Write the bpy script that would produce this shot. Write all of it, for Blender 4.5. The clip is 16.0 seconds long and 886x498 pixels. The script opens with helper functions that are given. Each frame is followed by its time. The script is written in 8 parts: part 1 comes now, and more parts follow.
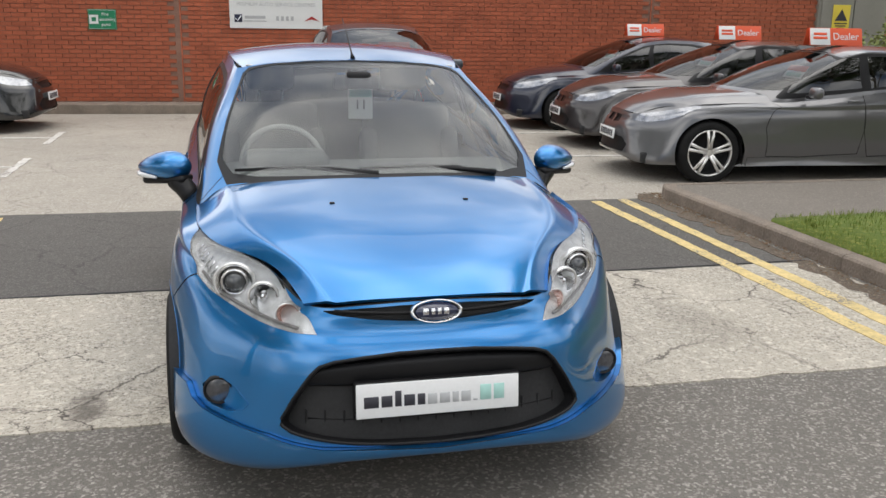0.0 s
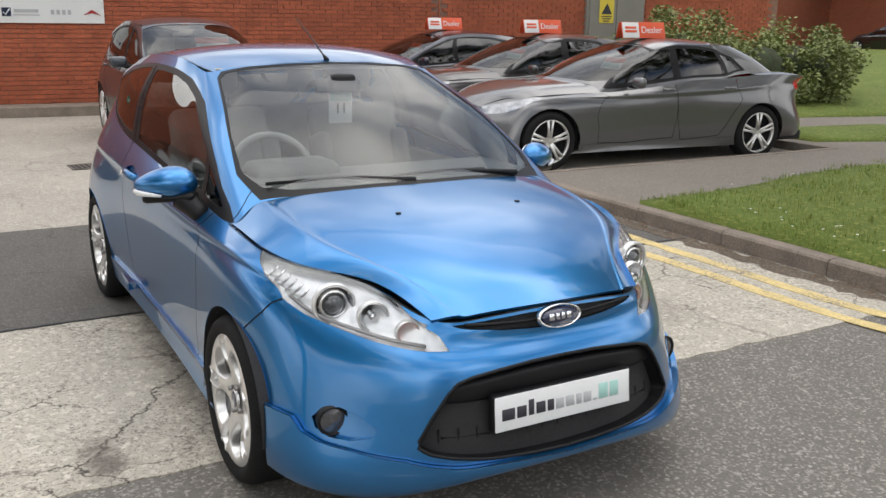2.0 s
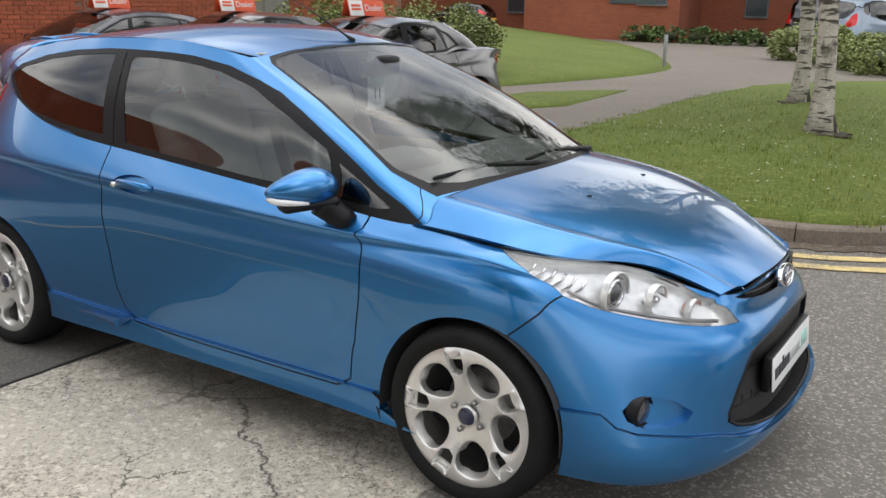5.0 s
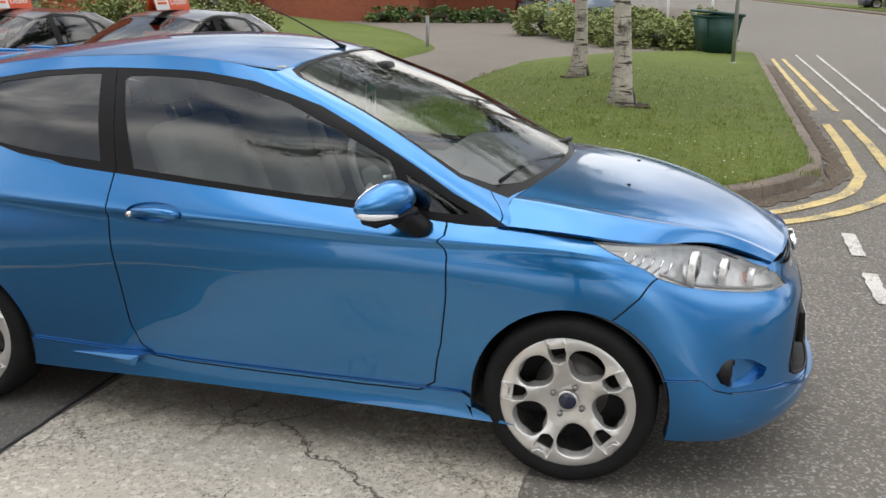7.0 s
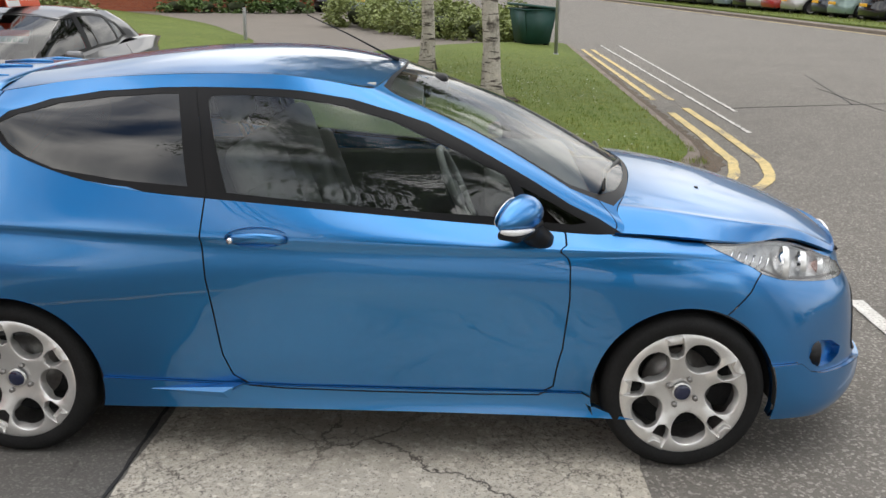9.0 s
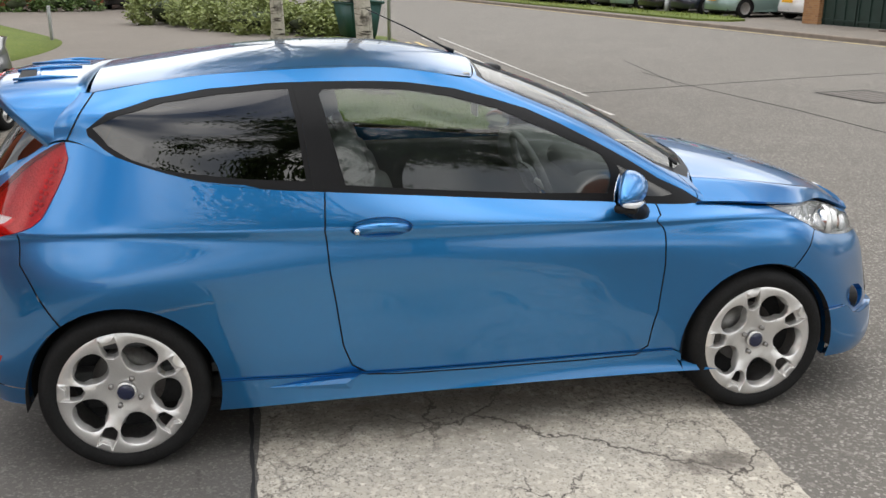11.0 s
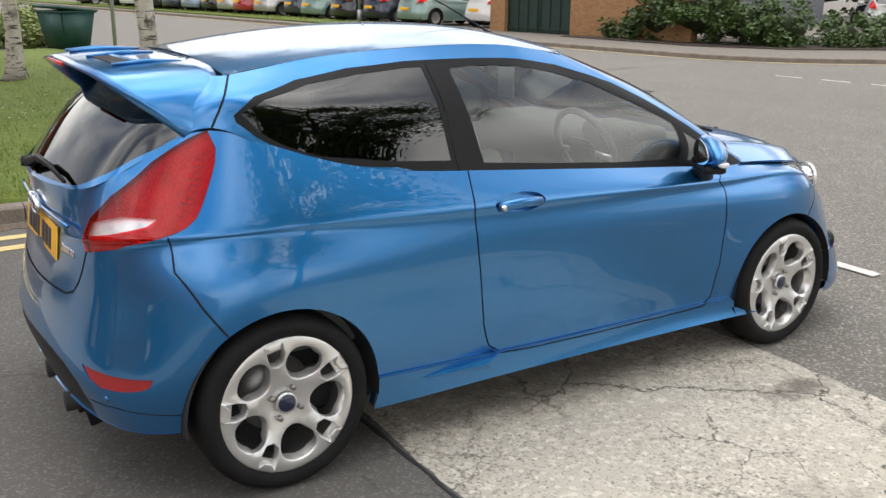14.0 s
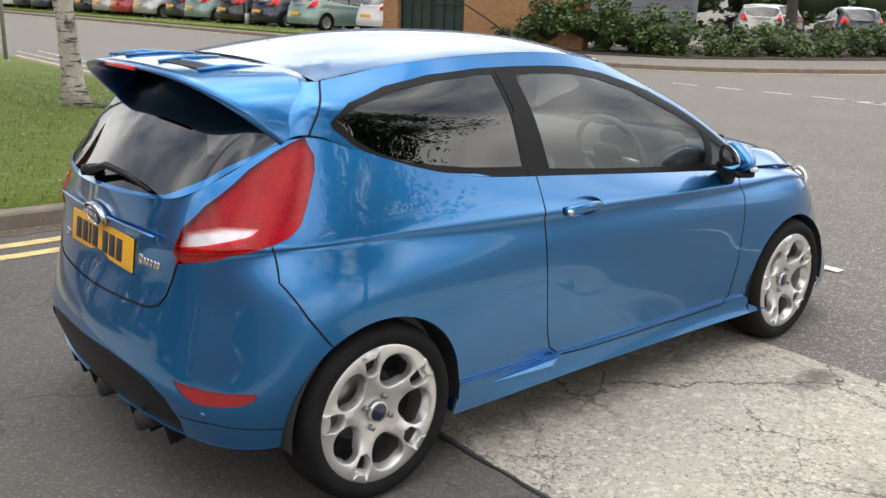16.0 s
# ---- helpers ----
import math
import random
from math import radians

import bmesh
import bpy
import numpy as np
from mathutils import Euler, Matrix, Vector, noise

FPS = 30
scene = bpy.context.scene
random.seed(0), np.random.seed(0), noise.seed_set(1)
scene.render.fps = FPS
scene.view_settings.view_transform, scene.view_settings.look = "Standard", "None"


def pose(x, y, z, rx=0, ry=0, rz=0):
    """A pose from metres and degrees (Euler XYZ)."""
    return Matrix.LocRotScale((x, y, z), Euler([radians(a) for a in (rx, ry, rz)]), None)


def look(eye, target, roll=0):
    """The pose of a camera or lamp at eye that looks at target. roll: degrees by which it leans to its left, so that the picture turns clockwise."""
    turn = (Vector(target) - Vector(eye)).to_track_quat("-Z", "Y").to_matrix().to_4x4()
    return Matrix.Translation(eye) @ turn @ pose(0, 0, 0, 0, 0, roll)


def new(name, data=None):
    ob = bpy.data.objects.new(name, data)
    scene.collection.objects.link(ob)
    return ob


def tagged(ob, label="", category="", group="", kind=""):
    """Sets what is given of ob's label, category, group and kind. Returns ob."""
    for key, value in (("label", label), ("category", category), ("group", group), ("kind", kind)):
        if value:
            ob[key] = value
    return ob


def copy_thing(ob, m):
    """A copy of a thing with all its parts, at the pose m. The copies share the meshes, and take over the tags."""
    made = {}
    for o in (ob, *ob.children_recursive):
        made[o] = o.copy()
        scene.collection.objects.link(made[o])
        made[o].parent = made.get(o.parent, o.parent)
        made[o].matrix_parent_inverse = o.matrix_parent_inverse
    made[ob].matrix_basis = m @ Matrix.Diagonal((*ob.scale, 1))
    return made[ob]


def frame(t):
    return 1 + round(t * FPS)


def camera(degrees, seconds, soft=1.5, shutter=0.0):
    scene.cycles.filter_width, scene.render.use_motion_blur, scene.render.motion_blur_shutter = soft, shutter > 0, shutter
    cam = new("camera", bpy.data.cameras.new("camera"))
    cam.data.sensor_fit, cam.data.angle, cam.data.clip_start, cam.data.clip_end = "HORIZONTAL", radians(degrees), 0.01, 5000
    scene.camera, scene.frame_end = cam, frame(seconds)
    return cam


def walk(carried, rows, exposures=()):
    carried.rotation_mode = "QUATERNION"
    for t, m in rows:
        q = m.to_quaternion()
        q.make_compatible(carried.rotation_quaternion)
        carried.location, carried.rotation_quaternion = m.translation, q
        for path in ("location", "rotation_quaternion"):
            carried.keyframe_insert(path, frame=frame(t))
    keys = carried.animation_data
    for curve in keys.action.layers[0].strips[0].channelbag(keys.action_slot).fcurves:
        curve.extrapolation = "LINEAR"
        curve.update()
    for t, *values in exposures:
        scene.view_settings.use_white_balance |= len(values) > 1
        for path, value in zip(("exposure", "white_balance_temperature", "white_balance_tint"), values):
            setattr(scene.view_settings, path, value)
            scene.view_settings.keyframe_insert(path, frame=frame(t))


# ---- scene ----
cam = camera(51.5, 16.0)
PATH = [
    (0, (-0.62, -3.461, 1.613), (-0.162, -1.576, 1.126), 0.9),
    (0.5, (-0.86, -3.368, 1.627), (-0.29, -1.513, 1.144), 1.1),
    (1, (-1.167, -3.286, 1.631), (-0.464, -1.481, 1.134), 0.5),
    (1.5, (-1.437, -3.141, 1.619), (-0.623, -1.385, 1.116), 0.6),
    (2, (-1.696, -2.969, 1.634), (-0.724, -1.292, 1.138), 0.9),
    (2.5, (-2.038, -2.785, 1.638), (-0.927, -1.199, 1.137), 0.5),
    (3, (-2.301, -2.531, 1.612), (-1.086, -1.022, 1.114), 0.7),
    (3.5, (-2.569, -2.275, 1.61), (-1.221, -0.888, 1.1), 0.9),
    (4, (-2.82, -1.99, 1.606), (-1.352, -0.738, 1.081), 0.7),
    (4.2, (-2.89, -1.865, 1.598), (-1.386, -0.656, 1.071), 0.8),
    (6.3, (-3.548, -0.689, 1.589), (-1.752, -0.001, 1.041), 0.6),
    (6.5, (-3.609, -0.596, 1.639), (-1.793, 0.029, 1.079), 0.4),
    (7, (-3.698, -0.372, 1.681), (-1.849, 0.149, 1.124), -0.2),
    (7.5, (-3.776, -0.139, 1.716), (-1.903, 0.276, 1.151), 0.1),
    (8, (-3.902, 0.159, 1.766), (-2.02, 0.487, 1.175), -0.5),
    (8.5, (-3.93, 0.472, 1.77), (-2.03, 0.683, 1.18), -0.5),
    (8.7, (-3.925, 0.6, 1.784), (-2.019, 0.75, 1.198), -0.1),
    (10.8, (-4.007, 1.867, 1.775), (-2.128, 1.507, 1.192), 0.4),
    (11, (-3.999, 1.988, 1.776), (-2.129, 1.597, 1.188), 0.2),
    (11.5, (-3.924, 2.274, 1.68), (-2.056, 1.801, 1.147), 0.4),
    (12, (-3.86, 2.559, 1.664), (-2.03, 1.935, 1.153), 0.1),
    (12.5, (-3.818, 2.856, 1.67), (-2.035, 2.117, 1.146), 0.2),
    (13, (-3.694, 3.045, 1.649), (-1.948, 2.216, 1.135), 1.0),
    (13.5, (-3.553, 3.287, 1.649), (-1.877, 2.328, 1.125), 1.0),
    (14, (-3.403, 3.555, 1.633), (-1.788, 2.514, 1.077), 0.7),
    (14.5, (-3.21, 3.766, 1.619), (-1.645, 2.658, 1.05), 1.4),
    (15, (-3.071, 3.997, 1.618), (-1.578, 2.796, 1.044), 1.7),
    (15.5, (-2.993, 4.111, 1.622), (-1.529, 2.869, 1.061), 1.6),
    (16, (-3.01, 4.128, 1.626), (-1.552, 2.87, 1.087), 1.8),
]
walk(cam, [(t, look(eye, target, roll)) for t, eye, target, roll in PATH],
     exposures=((0, -0.02), (4, -0.02), (6.5, -0.04), (8.5, -0.02), (11, 0.10), (13, 0.20), (14.5, 0.22), (16, 0.20)))

# ---- world and light: bright, broken cloud ----
world = bpy.data.worlds.new("world")
scene.world = world
world.use_nodes = True
wn, wl = world.node_tree.nodes, world.node_tree.links
sky = wn.new("ShaderNodeTexSky")
sky.sky_type, sky.sun_disc = "NISHITA", False
sky.sun_elevation, sky.sun_rotation = radians(79), radians(79)
sky_gain = wn.new("ShaderNodeVectorMath")
sky_gain.operation = "SCALE"
sky_gain.inputs["Scale"].default_value = 0.075
wl.new(sky.outputs[0], sky_gain.inputs[0])
w_co = wn.new("ShaderNodeTexCoord")
w_map = wn.new("ShaderNodeMapping")
w_map.inputs["Scale"].default_value = (1.0, 1.0, 1.6)
wl.new(w_co.outputs["Generated"], w_map.inputs[0])
clouds = wn.new("ShaderNodeTexNoise")
clouds.inputs["Scale"].default_value = 2.1
clouds.inputs["Detail"].default_value = 7
clouds.inputs["Roughness"].default_value = 0.55
clouds.inputs["Distortion"].default_value = 0.1
wl.new(w_map.outputs[0], clouds.inputs["Vector"])
cover = wn.new("ShaderNodeValToRGB")
cover.color_ramp.elements[0].position, cover.color_ramp.elements[1].position = 0.33, 0.60
wl.new(clouds.outputs["Fac"], cover.inputs[0])
shade = wn.new("ShaderNodeTexNoise")
shade.inputs["Scale"].default_value = 2.0
shade.inputs["Detail"].default_value = 8
shade.inputs["Roughness"].default_value = 0.52
wl.new(w_map.outputs[0], shade.inputs["Vector"])
white = wn.new("ShaderNodeValToRGB")
white.color_ramp.elements[0].position, white.color_ramp.elements[0].color = 0.36, (0.56, 0.57, 0.59, 1)
white.color_ramp.elements[1].position, white.color_ramp.elements[1].color = 0.66, (1.75, 1.72, 1.66, 1)
wl.new(shade.outputs["Fac"], white.inputs[0])
w_mix = wn.new("ShaderNodeMix")
w_mix.data_type = "RGBA"
wl.new(cover.outputs[0], w_mix.inputs[0])
wl.new(sky_gain.outputs[0], w_mix.inputs[6])
wl.new(white.outputs[0], w_mix.inputs[7])
w_bg = wn["Background"]
w_bg.inputs["Strength"].default_value = 1.5
# cloud is brightest overhead and dims evenly towards the horizon
w_xyz, w_fall, w_dim = wn.new("ShaderNodeSeparateXYZ"), wn.new("ShaderNodeMapRange"), wn.new("ShaderNodeVectorMath")
w_fall.inputs["To Min"].default_value, w_fall.inputs["To Max"].default_value = 0.62, 1.45
w_dim.operation = "SCALE"
wl.new(w_co.outputs["Generated"], w_xyz.inputs[0])
wl.new(w_xyz.outputs[2], w_fall.inputs["Value"])
wl.new(w_mix.outputs[2], w_dim.inputs[0])
wl.new(w_fall.outputs[0], w_dim.inputs["Scale"])
wl.new(w_dim.outputs[0], w_bg.inputs["Color"])

sun = new("sun", bpy.data.lights.new("sun", "SUN"))
sun.data.energy, sun.data.angle, sun.data.color = 1.0, radians(80), (1.0, 0.95, 0.87)
sun.matrix_world = look((5, 1, 27), (0, 0, 0))

# ---- mesh and material helpers ----
from mathutils.bvhtree import BVHTree
from mathutils.geometry import delaunay_2d_cdt


def mat(name, color, rough=0.5, metal=0.0, coat=0.0, var=0.12, scale=6.0, fine=90.0, bump=0.0, spec=0.5, alpha=None, color2=None, coat_rough=0.03, random_tint=0.0):
    """A procedural surface: colour varied at two scales, matching roughness, fine relief."""
    m = bpy.data.materials.new(name)
    m.use_nodes = True
    n, l = m.node_tree.nodes, m.node_tree.links
    p = n["Principled BSDF"]
    p.inputs["Roughness"].default_value, p.inputs["Metallic"].default_value = rough, metal
    p.inputs["Coat Weight"].default_value, p.inputs["Coat Roughness"].default_value = coat, coat_rough
    p.inputs["Specular IOR Level"].default_value = spec
    co = n.new("ShaderNodeTexCoord")
    big, small = n.new("ShaderNodeTexNoise"), n.new("ShaderNodeTexNoise")
    big.inputs["Scale"].default_value, small.inputs["Scale"].default_value = scale, fine
    big.inputs["Detail"].default_value, small.inputs["Detail"].default_value = 5, 3
    for t in (big, small):
        l.new(co.outputs["Object"], t.inputs["Vector"])
    add = n.new("ShaderNodeMath")
    add.operation = "ADD"
    l.new(big.outputs["Fac"], add.inputs[0])
    l.new(small.outputs["Fac"], add.inputs[1])
    ramp = n.new("ShaderNodeMapRange")
    ramp.inputs["From Min"].default_value, ramp.inputs["From Max"].default_value = 0.7, 1.3
    l.new(add.outputs[0], ramp.inputs["Value"])
    mix = n.new("ShaderNodeMix")
    mix.data_type = "RGBA"
    c = Vector(color)
    c2 = Vector(color2) if color2 else c * (1 + var)
    c1 = c if color2 else c * (1 - var)
    mix.inputs[6].default_value, mix.inputs[7].default_value = (*c1, 1), (*c2, 1)
    l.new(ramp.outputs[0], mix.inputs[0])
    out = mix.outputs[2]
    if random_tint:
        info = n.new("ShaderNodeObjectInfo")
        geo = n.new("ShaderNodeNewGeometry")
        both = n.new("ShaderNodeMath")
        both.operation = "ADD"
        l.new(info.outputs["Random"], both.inputs[0])
        l.new(geo.outputs["Random Per Island"], both.inputs[1])
        rr = n.new("ShaderNodeMapRange")
        rr.inputs["From Max"].default_value = 2.0
        rr.inputs["To Min"].default_value, rr.inputs["To Max"].default_value = 1 - random_tint, 1 + random_tint
        l.new(both.outputs[0], rr.inputs["Value"])
        sc = n.new("ShaderNodeVectorMath")
        sc.operation = "SCALE"
        l.new(out, sc.inputs[0])
        l.new(rr.outputs[0], sc.inputs["Scale"])
        out = sc.outputs[0]
    l.new(out, p.inputs["Base Color"])
    if bump:
        b = n.new("ShaderNodeBump")
        b.inputs["Strength"].default_value, b.inputs["Distance"].default_value = min(1.0, bump), 0.01
        l.new(small.outputs["Fac"], b.inputs["Height"])
        l.new(b.outputs[0], p.inputs["Normal"])
    return m


def glass(name, color, rough=0.0, through_share=0.6):
    """Thin pane: clear gloss over a tinted view through."""
    m = bpy.data.materials.new(name)
    m.use_nodes = True
    n, l = m.node_tree.nodes, m.node_tree.links
    n.remove(n["Principled BSDF"])
    clear, gloss, mix, fres = n.new("ShaderNodeBsdfTransparent"), n.new("ShaderNodeBsdfGlossy"), n.new("ShaderNodeMixShader"), n.new("ShaderNodeFresnel")
    clear.inputs["Color"].default_value = (*color, 1)
    gloss.inputs["Roughness"].default_value = rough
    gloss.inputs["Color"].default_value = (1, 1, 1, 1)
    fres.inputs["IOR"].default_value = through_share
    l.new(fres.outputs[0], mix.inputs[0])
    l.new(clear.outputs[0], mix.inputs[1])
    l.new(gloss.outputs[0], mix.inputs[2])
    l.new(mix.outputs[0], n["Material Output"].inputs["Surface"])
    return m


def part(name, bm, material, parent=None, label="", smooth=True, at=None):
    """Links a bmesh as one mesh object under a thing or part (or at top level)."""
    me = bpy.data.meshes.new(name)
    bm.to_mesh(me)
    bm.free()
    if material:
        me.materials.append(material)
    if smooth:
        me.shade_smooth()
    ob = new(name, me)
    if parent:
        ob.parent = parent
    if at:
        ob.matrix_basis = at
    if label:
        ob["label"] = label
    return ob


def mesh_part(name, verts, faces, material, parent=None, label="", normals=None, smooth=True):
    me = bpy.data.meshes.new(name)
    me.from_pydata([tuple(v) for v in verts], [], faces)
    me.update()
    me.materials.append(material)
    if smooth:
        me.shade_smooth()
    if normals is not None:
        me.normals_split_custom_set_from_vertices([tuple(v) for v in normals])
    ob = new(name, me)
    if parent:
        ob.parent = parent
    if label:
        ob["label"] = label
    return ob


def empty(name, m=None, label="", category="", group="", kind=""):
    ob = new(name)
    ob.empty_display_size = 0.1
    if m:
        ob.matrix_basis = m
    return tagged(ob, label, category, group, kind)


def box(sx, sy, sz, at=(0, 0, 0), bevel=0.0, seg=2, rot=None, bm=None):
    """A box of those sizes, its centre at the place given, with rounded edges."""
    bm = bm or bmesh.new()
    made = bmesh.ops.create_cube(bm, size=1)["verts"]
    bmesh.ops.scale(bm, vec=(sx, sy, sz), verts=made)
    if bevel:
        edges = list({e for v in made for e in v.link_edges})
        r = bmesh.ops.bevel(bm, geom=edges, offset=bevel, segments=seg, affect="EDGES", profile=0.5)
        made = list({v for f in r["faces"] for v in f.verts} | {v for v in made if v.is_valid})
    if rot:
        bmesh.ops.transform(bm, matrix=rot, verts=made)
    bmesh.ops.translate(bm, vec=at, verts=made)
    return bm


def rod(a, b, r, r2=None, seg=12, bm=None, caps=True):
    """A round bar from a to b."""
    bm = bm or bmesh.new()
    a, b = Vector(a), Vector(b)
    made = bmesh.ops.create_cone(bm, cap_ends=caps, segments=seg, radius1=r, radius2=r if r2 is None else r2, depth=(b - a).length)["verts"]
    bmesh.ops.transform(bm, matrix=Matrix.Translation((a + b) / 2) @ (b - a).to_track_quat("Z", "Y").to_matrix().to_4x4(), verts=made)
    return bm


def tube(pts, r, seg=8, bm=None, closed=False):
    """A round bar along points; r may be a list."""
    bm = bm or bmesh.new()
    pts = [Vector(p) for p in pts]
    rings = []
    for i, p in enumerate(pts):
        d = (pts[(i + 1) % len(pts)] - pts[i - 1]) if closed else (pts[min(i + 1, len(pts) - 1)] - pts[max(i - 1, 0)])
        q = d.to_track_quat("Z", "Y")
        rr = r[i] if isinstance(r, (list, tuple)) else r
        rings.append([bm.verts.new(p + q @ Vector((rr * math.cos(2 * math.pi * k / seg), rr * math.sin(2 * math.pi * k / seg), 0))) for k in range(seg)])
    pairs = list(zip(rings, rings[1:])) + ([(rings[-1], rings[0])] if closed else [])
    for a, b in pairs:
        for k in range(seg):
            bm.faces.new((a[k], a[(k + 1) % seg], b[(k + 1) % seg], b[k]))
    if not closed:
        bm.faces.new(rings[0][::-1])
        bm.faces.new(rings[-1])
    return bm


def lathe(profile, seg=48, axis="X", bm=None):
    """Turns (radius, along) points about an axis."""
    bm = bm or bmesh.new()
    rings = []
    for r, a in profile:
        ring = []
        for k in range(seg):
            c, s = r * math.cos(2 * math.pi * k / seg), r * math.sin(2 * math.pi * k / seg)
            ring.append(bm.verts.new((a, c, s) if axis == "X" else (c, a, s) if axis == "Y" else (c, s, a)))
        rings.append(ring)
    for a, b in zip(rings, rings[1:]):
        for k in range(seg):
            bm.faces.new((a[k], a[(k + 1) % seg], b[(k + 1) % seg], b[k]))
    return bm


def prism(outline, z0, z1, bm=None, bevel=0.0):
    """A flat-topped solid over an outline in the ground plan."""
    bm = bm or bmesh.new()
    low = [bm.verts.new((x, y, z0)) for x, y in outline]
    top = [bm.verts.new((x, y, z1)) for x, y in outline]
    n = len(outline)
    area = sum(outline[i][0] * outline[(i + 1) % n][1] - outline[(i + 1) % n][0] * outline[i][1] for i in range(n))
    f = bm.faces.new(top if area > 0 else top[::-1])
    bm.faces.new(low[::-1] if area > 0 else low)
    for i in range(n):
        q = (low[i], low[(i + 1) % n], top[(i + 1) % n], top[i])
        bm.faces.new(q if area > 0 else q[::-1])
    if bevel:
        bmesh.ops.bevel(bm, geom=list(f.edges), offset=bevel, segments=2, affect="EDGES", profile=0.5)
    return bm


def spline(points, n):
    """n points along a smooth curve through the given ones."""
    p = np.array(points, float)
    out = []
    for i in range(n):
        out.append(tuple(catmull(p, (len(p) - 1) * i / (n - 1))))
    return out


def catmull(p, u):
    """Value at u of a smooth curve through the rows of p (knots 0, 1, 2 ...)."""
    k = min(int(u), len(p) - 2)
    f = u - k
    a, b = p[k], p[k + 1]
    z = p[k - 1] if k > 0 else 2 * a - b
    c = p[k + 2] if k + 2 < len(p) else 2 * b - a
    m0, m1 = (b - z) / 2, (c - a) / 2
    return (2 * f**3 - 3 * f**2 + 1) * a + (f**3 - 2 * f**2 + f) * m0 + (-2 * f**3 + 3 * f**2) * b + (f**3 - f**2) * m1


def inside(p, poly):
    x, y = p
    hit = False
    xj, yj = poly[-1]
    for xi, yi in poly:
        if (yi > y) != (yj > y) and x < (xj - xi) * (y - yi) / (yj - yi) + xi:
            hit = not hit
        xj, yj = xi, yi
    return hit


class Shell:
    """A smooth skin through a net of points (columns by rows), from which panels are cut along outlines."""

    def __init__(self, lines, su=12, sv=8, flip=False, fair=False):
        self.net = np.array(lines, float)  # rows (v) x columns (u) x 3
        self.nv, self.nu = self.net.shape[:2]
        self.su, self.sv, self.flip = su, sv, flip
        self.gu, self.gv = (self.nu - 1) * su + 1, (self.nv - 1) * sv + 1
        # past its edges the net goes on straight, or into its mirror image where the edge lies on the car's middle
        flip_v = np.array((-1.0, 1.0, 1.0))
        more = lambda a, b: b * flip_v if np.all(np.abs(a[..., 0]) < .001) else 2 * a - b
        net = self.net
        net = np.concatenate((more(net[:, :1], net[:, 1:2]), net, more(net[:, -1:], net[:, -2:-1])), axis=1)
        self.full = np.concatenate((more(net[:1], net[1:2]), net, more(net[-1:], net[-2:-1])), axis=0)
        if fair:
            on_mid = lambda a: bool(np.all(np.abs(a[..., 0]) < .001))
            wide = spline_net(np.swapaxes(self.net, 0, 1), on_mid(self.net[:, 0]), on_mid(self.net[:, -1]), .004)
            self.full = spline_net(np.swapaxes(wide, 0, 1), on_mid(self.net[0]), on_mid(self.net[-1]), 0.0)
        self.weights = even if fair else four
        self.patches = [[np.ascontiguousarray(self.full[b:b + 4, a:a + 4]).reshape(4, 12) for a in range(self.nu - 1)] for b in range(self.nv - 1)]
        self.grid = np.array([[self.spot(i / su, j / sv) for i in range(self.gu)] for j in range(self.gv)])
        g = self.grid
        verts = [Vector(q) for q in g.reshape(-1, 3)]
        self.faces = [(j * self.gu + i, j * self.gu + i + 1, (j + 1) * self.gu + i + 1, (j + 1) * self.gu + i) for j in range(self.gv - 1) for i in range(self.gu - 1)]
        self.tree = BVHTree.FromPolygons(verts, self.faces)
        self.lu = float(np.linalg.norm(np.diff(g, axis=1), axis=2).sum(1).mean()) / (self.nu - 1)
        self.lv = float(np.linalg.norm(np.diff(g, axis=0), axis=2).sum(0).mean()) / (self.nv - 1)

    def spot(self, u, v):
        a, b = min(int(u), self.nu - 2), min(int(v), self.nv - 2)
        return np.dot(self.weights(u - a), np.dot(self.weights(v - b), self.patches[b][a]).reshape(4, 3))

    def at(self, u, v):
        return Vector(self.spot(min(max(u, 0), self.nu - 1), min(max(v, 0), self.nv - 1)))

    def normal(self, u, v):
        e = 0.02
        du = self.at(u + e, v) - self.at(u - e, v)
        dv = self.at(u, v + e) - self.at(u, v - e)
        n = du.cross(dv)
        if n.length < 1e-9:
            return Vector((0, 0, 1))
        if abs(self.at(u, v).x) < .003:
            n.x = 0
        return (-n if self.flip else n).normalized()

    def uv_of(self, place, face):
        j, i = divmod(face, self.gu - 1)
        best = None
        u0, v0, h = (i + 0.5) / self.su, (j + 0.5) / self.sv, 0.5
        p = Vector(place)
        for _ in range(7):
            best = min(((self.at(u0 + a * h / self.su, v0 + b * h / self.sv) - p).length, u0 + a * h / self.su, v0 + b * h / self.sv) for a in (-1, 0, 1) for b in (-1, 0, 1))
            u0, v0, h = best[1], best[2], h * 0.6
        return min(max(u0, 0), self.nu - 1), min(max(v0, 0), self.nv - 1)

    def find(self, p, way=None):
        """The (u, v) under a point: along a direction, or the nearest."""
        if way is not None:
            w = Vector(way).normalized()
            if abs(way[0]) < .5 and abs(p[0]) < .012:
                p = (-.003, *p[1:])
            for nudge in (0, .004, .01):
                place, _, face, _ = self.tree.ray_cast(Vector(p) - Vector((nudge, 0, 0)) - w * 3, w, 2.9)
                if place is not None:
                    u, v = self.uv_of(place, face)
                    return (0.0 if u < .06 else self.nu - 1.0 if u > self.nu - 1.06 and abs(p[0]) < .02 else u), v
        place, _, face, _ = self.tree.find_nearest(Vector(p))
        return self.uv_of(place, face)

